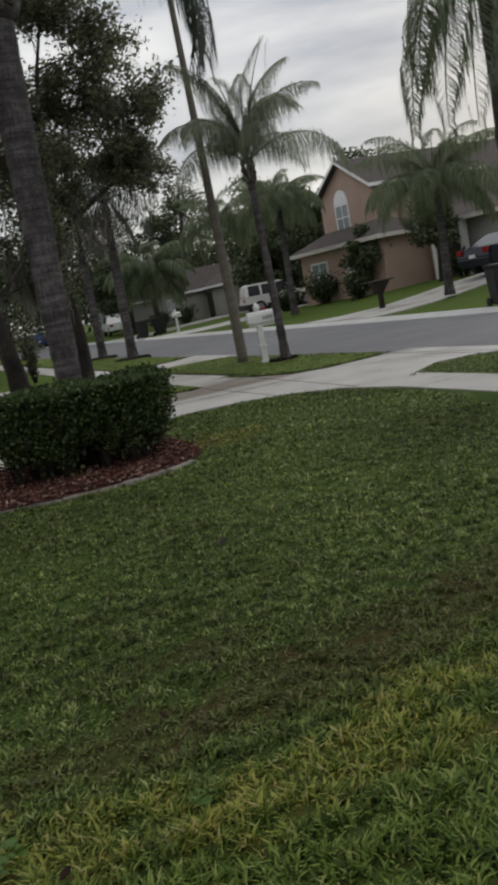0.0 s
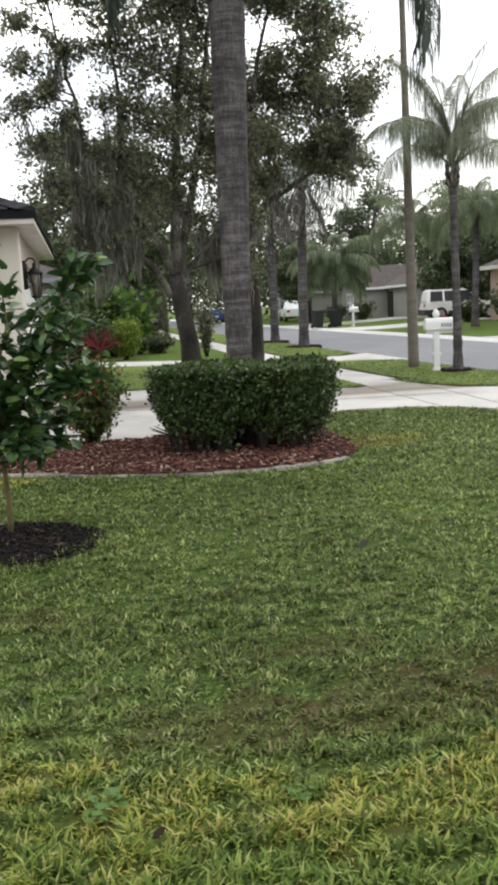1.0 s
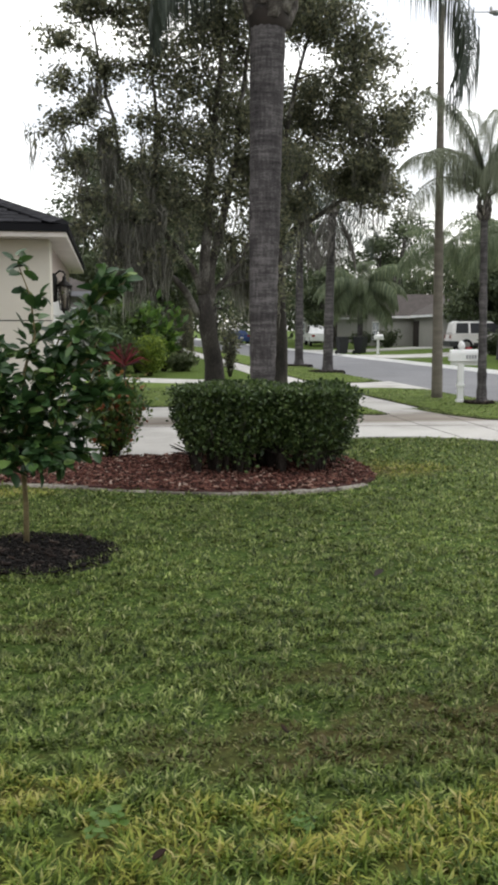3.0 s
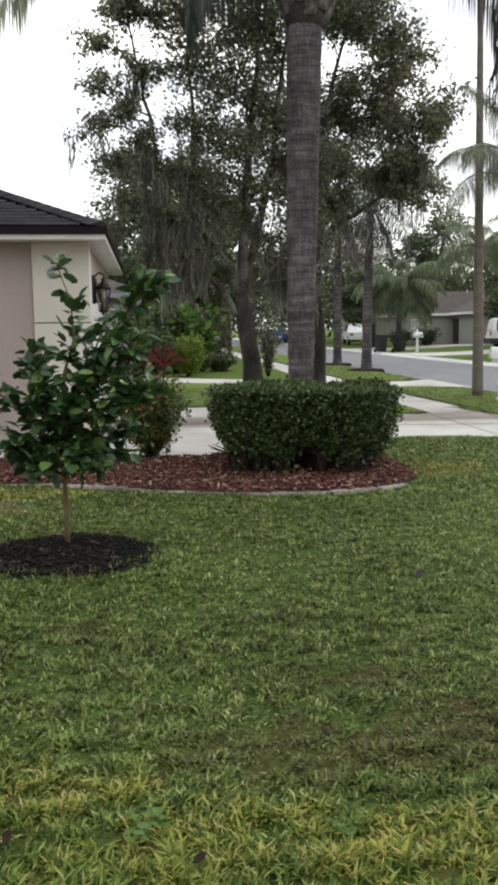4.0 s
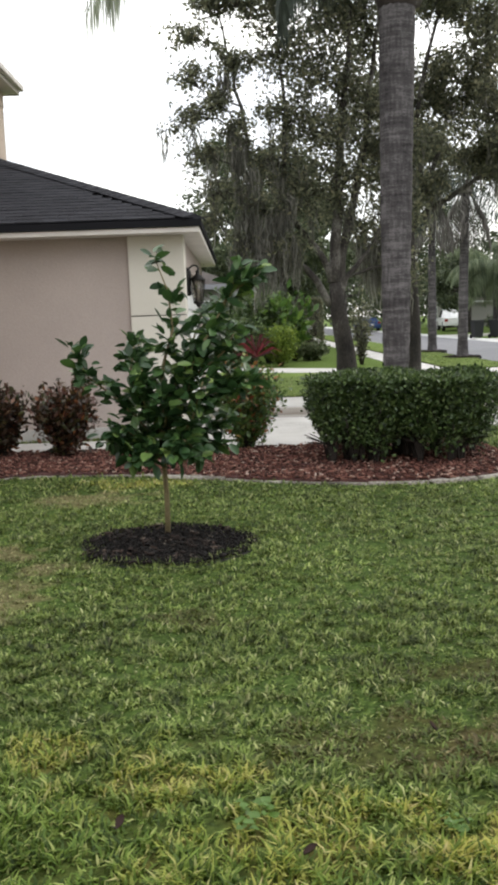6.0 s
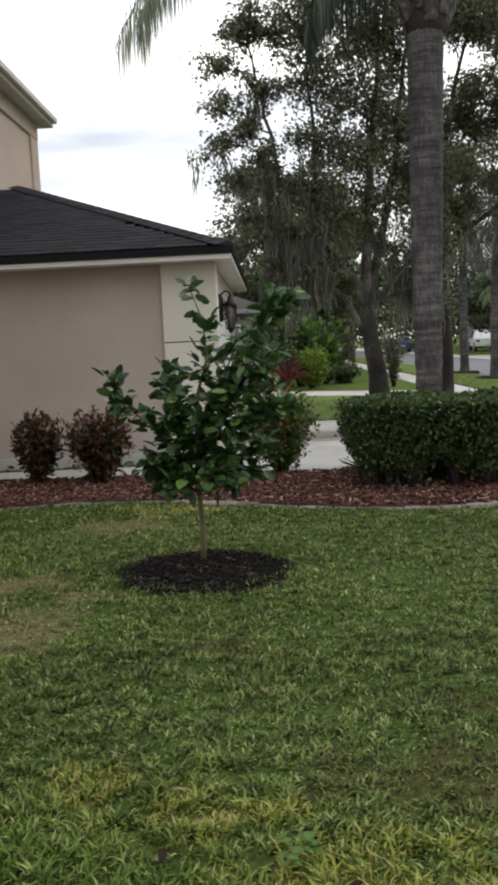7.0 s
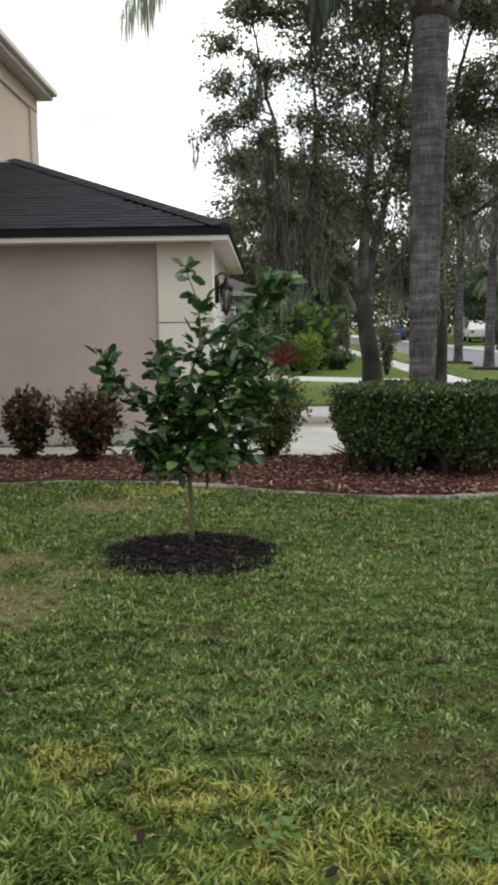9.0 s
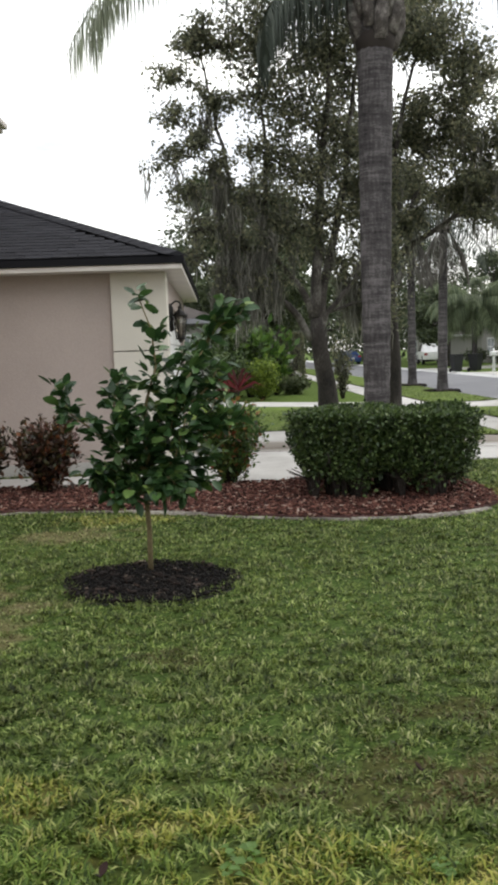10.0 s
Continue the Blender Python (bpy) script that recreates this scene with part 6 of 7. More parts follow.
SUV = ([(-2.15, 0.35), (-2.2, 0.95), (1.15, 0.98), (2.05, 0.9), (2.2, 0.7), (2.2, 0.35)], [(-2.12, 0.96), (-2.02, 1.58), (-1.85, 1.68), (-0.1, 1.68), (0.15, 1.61), (0.92, 0.96)])
SEDAN = ([(-2.3, 0.3), (-2.35, 0.6), (-2.25, 0.95), (1.1, 0.92), (2.15, 0.78), (2.3, 0.55), (2.3, 0.3)], [(-1.9, 0.92), (-1.0, 1.36), (-0.6, 1.42), (0.1, 1.40), (0.4, 1.33), (1.25, 0.92)])
PICKUP = ([(-2.7, 0.4), (-2.7, 1.05), (1.6, 1.05), (2.6, 0.98), (2.7, 0.7), (2.7, 0.4)], [(-0.6, 1.0), (-0.5, 1.75), (-0.3, 1.8), (0.7, 1.8), (0.9, 1.72), (1.5, 1.0)])
suv = car(20.6, 46.0, rise(20.6, 46) + 0.05, -10, CAR_SILVER, SUV, 1.82, (-1.35, 1.35), "silver utility car parked in the drive across the street", [(-1.92, -1.22, 0.06, 0.0), (-1.12, -0.36, 0.0, 0.0), (-0.26, 0.66, 0.0, -0.45)], "silver_car", 0.36)
part("lower_cladding", box_bm([(-2.24, -0.935, 0.32, -1.75, 0.935, 0.60), (-0.95, -0.935, 0.32, 0.95, 0.935, 0.52), (1.75, -0.935, 0.32, 2.24, 0.935, 0.60)], 0.02), BIN_BLACK, suv, "dark plastic lower cladding")
for sy in (-1, 1):
    part("roof_rail", box_bm([(-1.75, sy * 0.66 - 0.02, 1.70, -0.2, sy * 0.66 + 0.02, 1.74), (-1.75, sy * 0.66 - 0.02, 1.66, -1.68, sy * 0.66 + 0.02, 1.70), (-0.27, sy * 0.66 - 0.02, 1.66, -0.2, sy * 0.66 + 0.02, 1.70)], 0.006), BIN_BLACK, suv)
car(21.9, 26.6, rise(21.9, 26.6) + 0.05, 4, CAR_DARK, SEDAN, 1.8, (-1.4, 1.4), "dark blue saloon car parked in the drive across the street", [(-1.35, -0.35, 0.5, 0.0), (-0.25, 0.9, 0.0, -0.5)], "dark_car")
car(12.9, 90.0, 0, 95, CAR_BLUE, SEDAN, 1.8, (-1.4, 1.4), "blue saloon car parked far along the street", [(-1.35, -0.35, 0.5, 0.0), (-0.25, 0.9, 0.0, -0.5)], "blue_car")
car(17.7, 74.0, 0.1, 84, WHITE_PAINT, PICKUP, 1.9, (-1.7, 1.7), "white pickup parked far along the street", [(-0.45, 0.35, 0.05, 0.0), (0.42, 1.3, 0.0, -0.4)], "white_pickup", 0.38)


def vase_stump(x, y, z):
    o = thing("flared_planter", "dark flared planter post on the lawn edge", "planter", pose(x, y, z))
    part("post", lathe_bm([(0.14, -0.05), (0.11, 0.1), (0.10, 0.5), (0.14, 0.62), (0.36, 0.92), (0.40, 1.0)], 10), TWIG, o)
    part("cap", box_bm([(-0.42, -0.42, 1.0, 0.42, 0.42, 1.05)], 0.02), FAR_ROOF, o)


far_tree(21.0, 30.6, rise(21, 30), 3.6, 1.5, 151, 5000, 0.16, None, "small dense tree before the peach house")
far_tree(20.2, 34.6, rise(20, 34), 3.0, 1.3, 152, 4000, 0.16, None, "small dense tree before the peach house")
palm(22.6, 24.2, rise(22, 24), 3.2, 0.14, 0.12, (0, 0), 14, "palm with yellowing fronds beside the drive", BARK_PALM, 0.3, FROND, 2.4, 0.7, 0.03, 1.3, 18, nleaf=70, kinds=((60, 90), (30, 120), (5, 110)))
vase_stump(16.3, 27.9 - 3.2 + 2.9, rise(16.3, 27))


# ---------------------------------------------------------------- houses across the street
def window(parent, face, u, z, w, h, arched=False, depth=0.05):
    """A framed window on a wall. face: matrix whose x runs along the wall, z up, and -y outward."""
    o = child("window", None, parent, "", face @ pose(u, 0, z))
    part("frame", box_bm([(-w / 2 - 0.08, -depth, -0.1, -w / 2, 0.02, h), (w / 2, -depth, -0.1, w / 2 + 0.08, 0.02, h), (-w / 2 - 0.08, -depth, h, w / 2 + 0.08, 0.02, h + 0.09), (-w / 2 - 0.12, -depth - 0.04, -0.12, w / 2 + 0.12, 0.02, 0), (-0.025, -depth + 0.01, 0, 0.025, 0.02, h), (-w / 2, -depth + 0.01, h * 0.48, w / 2, 0.02, h * 0.53)]), WHITE_PAINT, o)
    part("pane", box_bm([(-w / 2, -0.02, 0, w / 2, -0.008, h)]), GLASS_PALE, o)
    if arched:
        bm = bmesh.new()
        n = 10
        for rr, yy in ((w / 2 + 0.08, -depth), (w / 2 - 0.03, -depth - 0.004)):
            vs = [bm.verts.new((rr * math.cos(math.pi * k / n), yy, h + 0.09 + rr * math.sin(math.pi * k / n))) for k in range(n + 1)]
            bk = [bm.verts.new((q.co.x, 0.02, q.co.z)) for q in vs]
            bm.faces.new(vs)
            for i in range(n):
                bm.faces.new((vs[i], bk[i], bk[i + 1], vs[i + 1]))
        part("arch", bm, WHITE_PAINT, o)
    return o


def gable_body(parent, x0, y0, x1, y1, z, eave, peak, wall_mat, roof_mat, over=0.35, axis="x"):
    """A block with a gable roof whose ridge runs along axis."""
    if axis == "x":
        m = (y0 + y1) / 2
        wall = [(x0, y0, z), (x1, y0, z), (x1, y1, z), (x0, y1, z), (x0, y0, eave), (x1, y0, eave), (x1, y1, eave), (x0, y1, eave), (x0, m, peak), (x1, m, peak)]
        k = (peak - eave) / (m - y0)
        ra = [(x0 - over, y0 - over, eave - over * k), (x1 + over, y0 - over, eave - over * k), (x1 + over, m, peak), (x0 - over, m, peak), (x0 - over, y1 + over, eave - over * k), (x1 + over, y1 + over, eave - over * k)]
    else:
        m = (x0 + x1) / 2
        wall = [(x0, y0, z), (x0, y1, z), (x1, y1, z), (x1, y0, z), (x0, y0, eave), (x0, y1, eave), (x1, y1, eave), (x1, y0, eave), (m, y0, peak), (m, y1, peak)]
        k = (peak - eave) / (m - x0)
        ra = [(x0 - over, y0 - over, eave - over * k), (x0 - over, y1 + over, eave - over * k), (m, y1 + over, peak), (m, y0 - over, peak), (x1 + over, y0 - over, eave - over * k), (x1 + over, y1 + over, eave - over * k)]
    child("wall", mesh_of("wall", wall, [(0, 1, 5, 4), (2, 3, 7, 6), (0, 4, 8, 7, 3), (1, 2, 6, 9, 5)], wall_mat), parent)
    t = 0.16
    v = [(a, c, d + 0.02) for a, c, d in ra] + [(a, c, d + 0.02 + t) for a, c, d in ra]
    f = [(6, 7, 8, 9), (9, 8, 11, 10), (0, 3, 2, 1), (3, 4, 5, 2)]
    roof_ = child("roof", mesh_of("roof", v, f, roof_mat), parent)
    f2 = [(0, 1, 7, 6), (4, 10, 11, 5), (0, 6, 9, 3), (3, 9, 10, 4), (1, 2, 8, 7), (2, 5, 11, 8)]
    child("fascia", mesh_of("fascia", v, f2, WHITE_PAINT), roof_)


def hip_body(parent, x0, y0, x1, y1, z, eave, rise_, wall_mat, roof_mat, over=0.4, edge=None):
    part("wall", box_bm([(x0, y0, z, x1, y1, eave)]), wall_mat, parent)
    a, c, d, e = x0 - over, y0 - over, x1 + over, y1 + over
    part("fascia", box_bm([(a, c, eave - 0.02, d, e, eave + 0.16)]), edge or TRIM, parent)
    hx, hy = (d - a) / 2, (e - c) / 2
    k = min(hx, hy)
    zt, zb = eave + 0.17 + rise_, eave + 0.165
    v = [(a, c, zb), (d, c, zb), (d, e, zb), (a, e, zb), (a + k, c + k, zt), (d - k, e - k, zt)]
    if hx >= hy:
        f = [(0, 1, 5, 4), (1, 2, 5), (2, 3, 4, 5), (3, 0, 4)]
    else:
        f = [(0, 1, 4), (1, 2, 5, 4), (2, 3, 5), (3, 0, 4, 5)]
    child("roof", mesh_of("roof", v, f, roof_mat), parent)


def to_street(x):
    """A wall that faces the street from across it: along -y, outward -x."""
    return Matrix(((0, 1, 0, x), (-1, 0, 0, 0), (0, 0, 1, 0), (0, 0, 0, 1)))


peach = thing("peach_house", "two-storey peach stucco house with brown gabled roof", "house")
gable_body(peach, 21.8, 36.2, 33, 41.5, 0.2, 5.35, 6.75, PEACH, FAR_ROOF)
hip_body(peach, 20.2, 33.4, 22.5, 41.6, 0.2, 2.75, 0.75, PEACH, FAR_ROOF)
hip_body(peach, 24.2, 29.2, 34, 36.2, 0.2, 3.1, 2.6, PEACH, FAR_ROOF)
hip_body(peach, 22.6, 28.8, 24.2, 32.9, 0.2, 2.8, 0.5, GREY_WALL, FAR_ROOF)
window(peach, to_street(21.8), -39.3, 3.65, 1.2, 1.15, True)
window(peach, to_street(20.2), -39.6, 0.9, 1.6, 1.3)
window(peach, to_street(20.2), -36.0, 0.9, 1.2, 1.3)
part("front_door", box_bm([(22.5, 31.2, 0.25, 22.6, 32.2, 2.4)], 0.01), TWIG, peach, "dark front door")
for yy in (30.6, 32.7):
    part("porch_column", box_bm([(22.25, yy - 0.14, 0.2, 22.5, yy + 0.14, 2.78)], 0.02), WHITE_PAINT, peach)
part("chimney", box_bm([(30, 30.5, 3.0, 30.9, 31.6, 7.2), (29.92, 30.42, 7.2, 30.98, 31.68, 7.4)], 0.02), PEACH, peach)

right_house = thing("gabled_house", "grey house with white rake boards and a garage door", "house")
gable_body(right_house, 25.2, 18.5, 38, 26.2, 0.3, 3.1, 5.3, GREY_WALL, FAR_ROOF)
hip_body(right_house, 28, 10, 38, 18.5, 0.3, 3.1, 1.6, GREY_WALL, FAR_ROOF)
gd = part("garage_door", box_bm([(25.12, 19.6, 0.5 + 0.55 * i, 25.2, 24.6, 0.5 + 0.55 * i + 0.53) for i in range(4)], 0.01), WHITE_PAINT, right_house, "white panelled garage door")
window(right_house, to_street(28), -14.5, 1.2, 1.8, 1.3)

grey_house = thing("grey_house", "small pale grey house with a white gable", "house")
gable_body(grey_house, 20.4, 63.5, 30, 68.5, 0, 2.5, 4.0, GREY_WALL, FAR_ROOF)
gable_body(grey_house, 22.5, 57.5, 30, 63.5, 0, 2.5, 4.3, GREY_WALL, FAR_ROOF, axis="y")
window(grey_house, to_street(20.4), -66, 0.8, 1.6, 1.2)
part("front_door", box_bm([(22.4, 62.2, 0.0, 22.5, 63.2, 2.1)], 0.01), TWIG, grey_house, "dark front door")

next_house = thing("neighbour_house", "neighbour's grey house half hidden by planting", "house")
hip_body(next_house, -11, 33, -0.4, 42, 0, 2.7, 1.9, GREY_WALL, FAR_ROOF, edge=GREY_MARK)
window(next_house, Matrix.Translation((0, 33, 0)), -2.0, 0.9, 1.6, 1.3)
far_house = thing("far_house", "low house at the end of the street behind trees", "house")
gable_body(far_house, 19.5, 84, 28, 92, 0, 2.6, 4.4, GREY_WALL, FAR_ROOF)
window(far_house, to_street(19.5), -88, 0.9, 1.6, 1.2)
far_house2 = thing("far_house", "low house beyond the neighbour's drive", "house")
gable_body(far_house2, -10, 56, -1.5, 64, 0, 2.6, 4.4, STUCCO_PALE, FAR_ROOF)
window(far_house2, Matrix.Translation((0, 56, 0)), -5, 0.9, 1.6, 1.2)

# unseen house added behind the walker, closing the place and blocking sky light
unseen_house = thing("unseen_house_block", "unseen plain stucco house added to block the sky behind the lawn", "house")
hip_body(unseen_house, -9, -14, 3.5, -4.5, 0, 5.2, 2.0, STUCCO_UP, SHINGLE)

for i, (x, y, w, h) in enumerate(((19.3, 34.5, 1.6, 1.1), (19.6, 38.5, 2.2, 1.5), (19.4, 42.4, 1.8, 1.2), (21.6, 29.9, 1.2, 1.0), (24.4, 17.0, 2.0, 1.2), (19.6, 60.5, 2.0, 1.3), (19.2, 66.0, 2.0, 1.2), (24, 50.5, 3.0, 2.4), (23.0, 53.5, 3.0, 2.0))):
    q = shrub(x, y, w, h, LEAF_FAR, 300 + i, "dark rounded shrub at the house front across the street", 1500, 0.17, "foundation_shrub")
    q.location.z = rise(x, y)


def woods(name, spots, seed, label, size=0.75):
    """A far belt of foliage: one joined mass of leaf clumps with gaps."""
    rng = np.random.default_rng(seed)
    P = []
    for x, y, h, r in spots:
        n = 700
        c = rng.normal(size=(12, 3)) * [r * 0.45, r * 0.45, h * 0.24] + [x, y, h * 0.5]
        k = rng.integers(12, size=n)
        q = c[k] + unit(rng.normal(size=(n, 3))) * rng.uniform(0.4, 1.0, (n, 1)) * r * 0.38
        P.append(q[q[:, 2] > 0.1])
    global RNG
    RNG = np.random.default_rng(seed)
    vv, tt = random_leaves(np.concatenate(P), size, size * 0.6, 0.3, 0.3)
    return tagged(new(name, tri_mesh(name, vv, tt, LEAF_FAR)), label, "woods", kind="stuff")


wr = random.Random(9)
belt = []
for i in range(64):
    az = radians(-32 + 100 * i / 63)
    d = wr.uniform(88, 120)
    belt.append((math.sin(az) * d, math.cos(az) * d, wr.uniform(6.5, 11), wr.uniform(4, 6)))
woods("far_woods", belt, 401, "belt of dark trees on the horizon")
under = [(wr.uniform(-16, 3.2), wr.uniform(42, 84), wr.uniform(2.5, 5), wr.uniform(1.8, 3)) for _ in range(16)]
under += [(wr.uniform(30, 48), wr.uniform(16, 70), wr.uniform(4, 8), wr.uniform(2.5, 4)) for _ in range(22)]
under += [(wr.uniform(-14, -1.5), wr.uniform(26, 31), wr.uniform(2.2, 3.6), wr.uniform(1.4, 2)) for _ in range(7)]
woods("undergrowth", under, 402, "dense green planting between the houses", 0.36)

# ---------------------------------------------------------------- verges: thick turf with a cut edge
TURF = surface("mown_turf", [(0.3, (0.050, 0.078, 0.014)), (0.5, (0.10, 0.145, 0.028)), (0.7, (0.16, 0.21, 0.05))], 2.5, 0.9, 0.7, 70, spec=0.1)
# soil colour kept dark to draw the shadow line along the cut edge
TURF_EDGE = plain("shaded_turf_soil", (0.022, 0.018, 0.010), 0.95)


def verge(name, outline, label):
    """A strip of turf that stands a little proud of the paving: a soil edge coloured dark for its shadow and a rounded
    green top.
    """
    o = tagged(new(name), label, "grass verge", kind="structure")
    part("cut_edge", poly_bm(outline, -0.1, 0.022), TURF_EDGE, o, "cut soil edge in the dark tone of its shadow")
    cx, cy = sum(q[0] for q in outline) / len(outline), sum(q[1] for q in outline) / len(outline)
    inner = [(x + (0.02 if x < cx else -0.02), y + (0.02 if y < cy else -0.02)) for x, y in outline]
    part("turf", poly_bm(inner, 0.0, 0.045, 0.018), TURF, o)
    return o


ys_ = [15.7, 17.0, 18.5, 20.0, 21.2]
verge("verge_near", [(6.62, 13.22), (6.12, 13.56), (5.84, 14.3)] + [(5.57 + bend(q), q) for q in ys_] + [(7.0, 20.95), (7.47 + bend(20.4), 20.4)] + [(7.47 + bend(q), q) for q in (18.5, 17.0, 15.5, 14.2)] + [(7.72, 13.34)], "bright mown grass strip between the pavement and the kerb")
verge("verge_far", [(5.6, 23.6), (5.57, 30), (5.57, 48), (5.57, 74), (7.47, 74), (7.47, 48), (7.47, 30), (7.47, 24.1), (7.0, 23.5)], "bright mown grass strip with palms along the street")
verge("verge_drive", [(-0.85, 16.66), (1.42, 16.66), (2.64, 15.86), (3.62, 15.06), (4.5, 14.54), (4.78, 14.66), (4.68, 15.9)] + [(4.6 + bend(q), q) for q in (16.5, 18.5, 20.5, 21.9)] + [(1.3, 23.9), (-0.85, 25.3)], "mown lawn between the two driveways")


def tree_well(x, y, r, seed):
    """A ragged round bed of dark mulch at a palm's foot."""
    rng = random.Random(seed)
    pts = [(x + r * rng.uniform(0.88, 1.08) * math.cos(k * 0.3142), y + r * rng.uniform(0.88, 1.08) * math.sin(k * 0.3142)) for k in range(20)]
    o = tagged(new("tree_well"), "round bed of dark mulch at a street palm's foot", "mulch", kind="structure")
    part("mulch", poly_bm(pts, 0.0, 0.062, 0.02), SOIL, o)
    chips("mulch_bits", (x - r, y - r, x + r, y + r, lambda a, c: inside(pts, a, c)), 300, 0.07, MULCH_DARK, o, 0.06, seed)


tree_well(7.36, 29.2, 0.62, 31)
tree_well(7.4, 34.3, 0.62, 32)
tree_well(7.15, 16.2, 0.3, 33)


def fallen_leaf(x, y, turn, size, mat, label):
    """A curled dead leaf lying on the grass."""
    o = thing("fallen_leaf", label, "leaf", pose(x, y, 0.035, 12, -8, turn), "fallen leaves")
    v, f = [], []
    for i in range(6):
        t = i / 5
        w = size * 0.3 * math.sin(0.15 + t * 2.9)
        for k in (-1, 0, 1):
            v.append((size * (t - 0.5), k * w, 0.02 * t * t + abs(k) * w * 0.7))
    v += [(a, c, d - 0.004) for a, c, d in v]
    for i in range(5):
        for k in range(2):
            q = i * 3 + k
            f += [(q, q + 3, q + 4, q + 1), (18 + q, 19 + q, 22 + q, 21 + q)]
    child("blade", mesh_of("blade", v, f, mat, True), o)
    v, f = tube([(-size * 0.5, 0, 0), (-size * 0.72, 0.01, 0.012)], [0.003, 0.002], 5)
    child("stalk", mesh_of("stalk", v, f, TWIG), o)
    return o


DEAD_LEAF = plain("dead_leaf", (0.032, 0.020, 0.017), 0.9, spec=0.1)
fallen_leaf(1.58, 4.88, 30, 0.075, TWIG, "dark curled dead leaf on the mown lawn")
fallen_leaf(-0.42, 2.42, 70, 0.042, DEAD_LEAF, "brown curled dead leaf in the grass")
fallen_leaf(0.13, 2.25, 10, 0.042, DEAD_LEAF, "brown curled dead leaf in the grass")
fallen_leaf(0.62, 2.95, 140, 0.035, DEAD_LEAF, "brown curled dead leaf in the grass")


def weed(x, y, size, seed):
    """A low broad-leaved weed: a rosette of rounded dark leaves."""
    rng = random.Random(seed)
    o = thing("lawn_weed", "low dark green broad-leaved weed in the lawn", "weed", pose(x, y, 0.0), "lawn weeds")
    for k in range(16):
        a, r = k * 2.4, size * (0.25 + 0.75 * rng.random())
        c = Vector((math.cos(a) * r, math.sin(a) * r, 0.035 + 0.035 * rng.random()))
        rad = size * rng.uniform(0.16, 0.26)
        v = [c] + [c + Vector((math.cos(q * 0.7854) * rad, math.sin(q * 0.7854) * rad * 0.8, rng.uniform(0.0, 0.012))) for q in range(8)]
        f = [(0, 1 + q, 1 + (q + 1) % 8) for q in range(8)]
        child("leaf", mesh_of("leaf", v, f, LEAF_GINGER, True), o)
    return o


weed(-0.03, 2.42, 0.075, 5)
weed(0.55, 2.32, 0.05, 6)

# ---------------------------------------------------------------- lawn
blades("lawn_grass", -3.0, -1.2, 3.4, 1.6, 1500, 0.045, 0.012, 50)
blades("lawn_grass", -2.2, 1.6, 3.0, 2.9, 13500, 0.043, 0.0084, 51)
blades("lawn_grass", -2.6, 2.9, 3.6, 4.4, 14000, 0.037, 0.0080, 58)
blades("lawn_grass", -3.8, 4.4, 5.2, 7.6, 9000, 0.037, 0.0088, 52, 0.08)
blades("lawn_grass", -4.4, 7.6, 5.5, 11.6, 3800, 0.043, 0.0130, 53, 0.25)
blades("lawn_grass", -0.5, 14.4, 4.75, 22, 2800, 0.036, 0.0150, 54, 0.45, 0.03)
blades("lawn_grass", 5.5, 13.1, 8.1, 20.5, 5600, 0.036, 0.0125, 55, 0.45, 0.03)
blades("lawn_grass", 5.5, 23.6, 7.6, 36, 2600, 0.04, 0.017, 56, 0.5, 0.03)
blades("lawn_grass", 5.9, 5.0, 8.4, 10.8, 4600, 0.038, 0.0120, 57, 0.4)


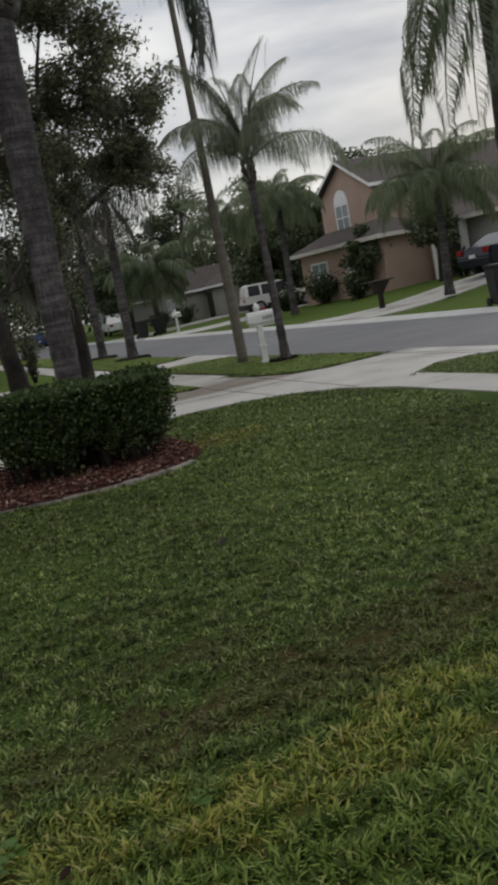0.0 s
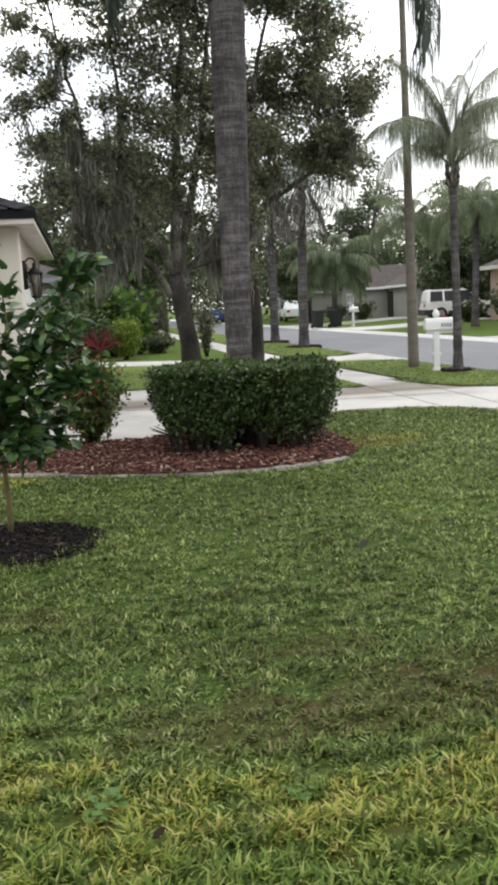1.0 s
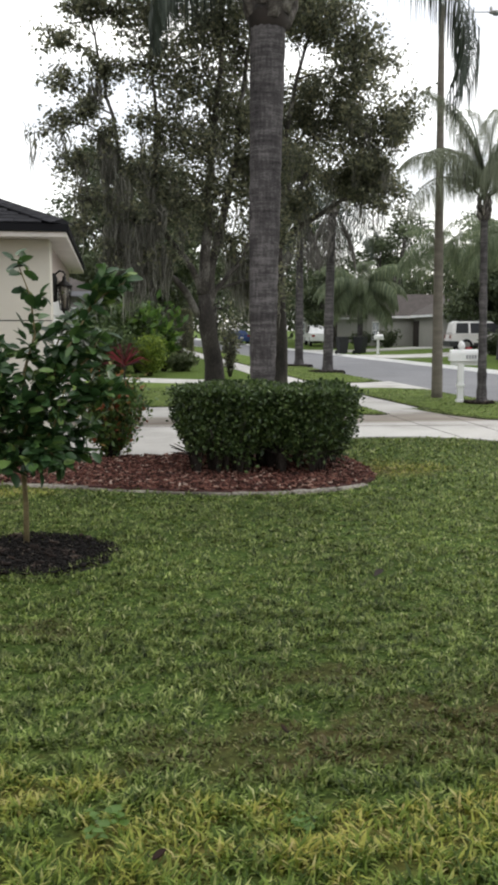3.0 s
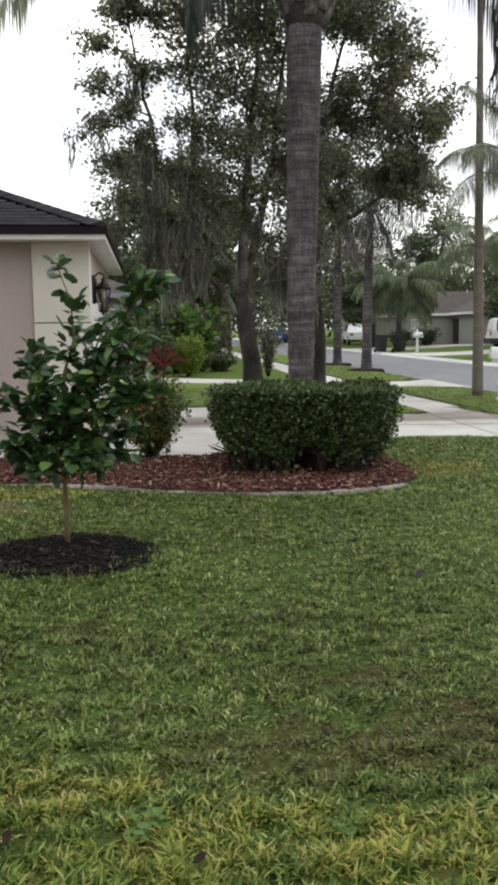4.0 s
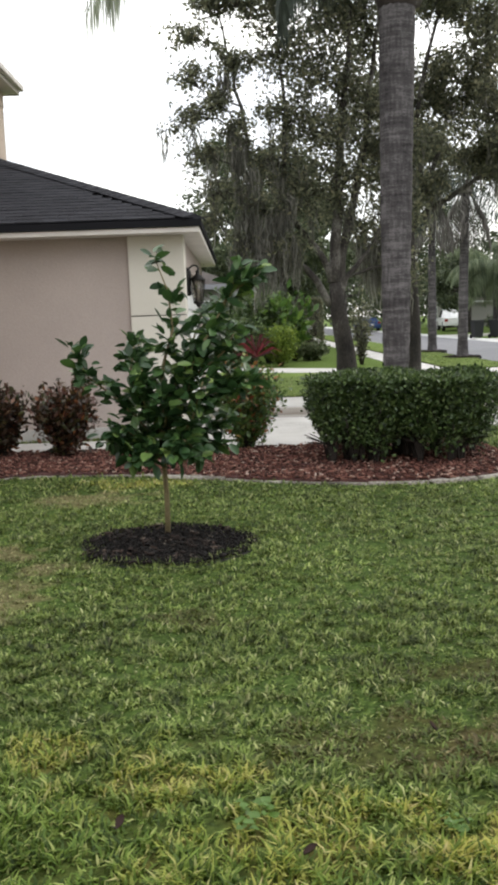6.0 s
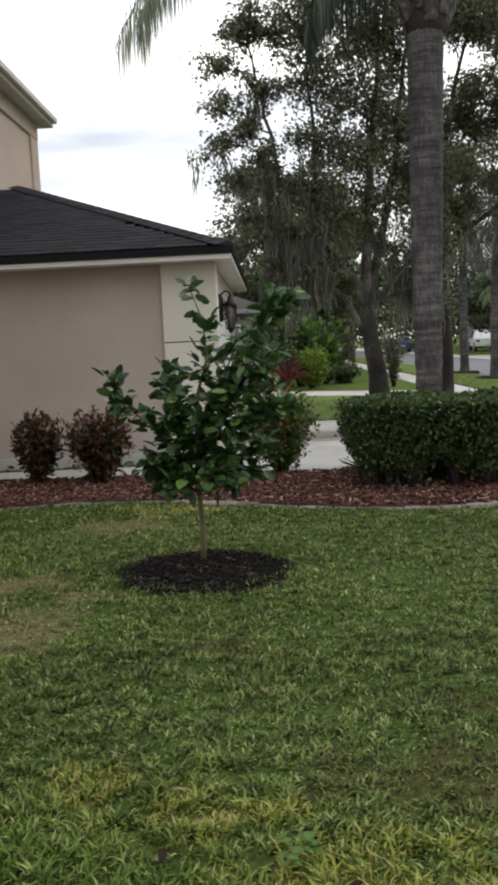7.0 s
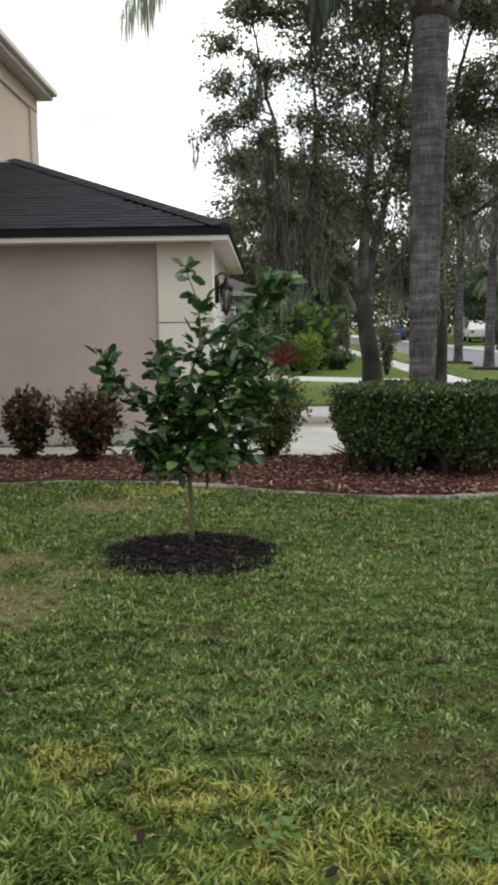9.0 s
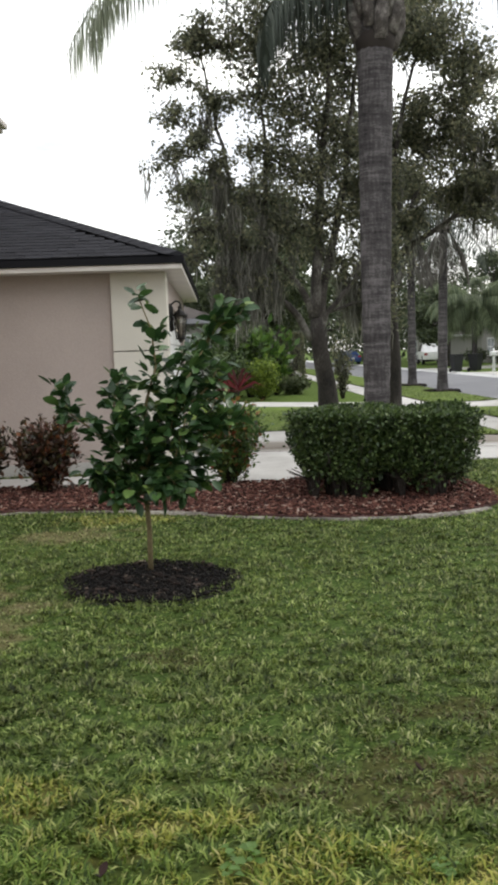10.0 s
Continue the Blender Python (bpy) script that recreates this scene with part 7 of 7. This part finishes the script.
def rim_tufts(name, ring, seed):
    """Long grass runners that lean in over the soil's rim."""
    rng = np.random.default_rng(seed)
    pts = np.array(ring)
    c = pts.mean(0)
    n = 900
    k = rng.integers(len(pts), size=n)
    t = rng.random(n)[:, None]
    p = pts[k] * (1 - t) + pts[(k + 1) % len(pts)] * t
    wave = np.array([noise.noise(Vector((q[0] * 6, q[1] * 6, 2))) for q in p])
    p = c + (p - c) * (1.0 - np.clip(0.10 * wave + 0.05 * rng.random(n), -0.03, 0.14))[:, None]
    way = unit(np.column_stack([(c - p) + rng.normal(0, 0.35, (n, 2)), rng.uniform(0.15, 0.8, n)]))
    P = np.column_stack([p, np.full(n, 0.0)])
    vv, tt = leaf_arrays(P, way, np.column_stack([rng.normal(0, 0.3, (n, 2)), np.ones(n)]), rng.uniform(0.03, 0.085, n), rng.uniform(0.006, 0.010, n))
    tagged(new(name, tri_mesh(name, vv, tt, GRASS_BLADE)), "grass runners leaning over the rim of bare soil", "grass", kind="stuff")


rim_tufts("rim_grass", RING, 71)

# ---------------------------------------------------------------- shingles on the slope that faces the lawn
slope = Vector((0, half, half * PITCH)).normalized()
normal = Vector((0, -slope.z, slope.y))
ROW, TAB = 0.145, 0.33
tab_bm = box_bm([(0.004, 0.0, 0.0, TAB - 0.004, ROW + 0.03, 0.013)])
tab = bpy.data.meshes.new("shingle")
tab_bm.to_mesh(tab)
tab_bm.free()
tab.materials.append(SHINGLE)
sr = random.Random(12)
lie = Matrix(((1, 0, 0, 0), (0, slope.y, normal.y, 0), (0, slope.z, normal.z, 0), (0, 0, 0, 1)))
for row in range(int(math.hypot(half, half * PITCH) / ROW) - 1):
    at_ = Vector((0, EY0 - 0.02, EZ + 0.006)) + slope * row * ROW + normal * 0.009
    end = EX1 - (at_.y - EY0) - 0.09
    x = GX0 + 0.02 - (row * 0.147) % TAB
    while x + TAB < end + 0.0:
        if x > GX0 - 0.3:
            child("shingle", tab, roof, "", Matrix.Translation((x, at_.y, at_.z + sr.uniform(0, 0.003))) @ lie @ pose(0, 0, 0, -2.5, 0, 0))
        x += TAB
cap = mesh_of("ridge_cap", [(-0.19, 0, -0.050), (0, 0, 0.006), (0.19, 0, -0.050), (-0.19, 0.24, -0.056), (0, 0.24, 0.0), (0.19, 0.24, -0.056)], [(0, 1, 4, 3), (1, 2, 5, 4), (0, 3, 5, 2), (0, 2, 1)], SHINGLE)
hip_a, hip_b = Vector((EX1, EY0, EZ)), Vector((RX, RY, RZ))
way = (hip_b - hip_a)
turn_ = way.to_track_quat("Y", "Z").to_matrix().to_4x4()
for k in range(int(way.length / 0.2)):
    child("ridge_cap", cap, roof, "", Matrix.Translation(hip_a + way.normalized() * (0.2 * k + 0.06) + Vector((0, 0, 0.05))) @ turn_)
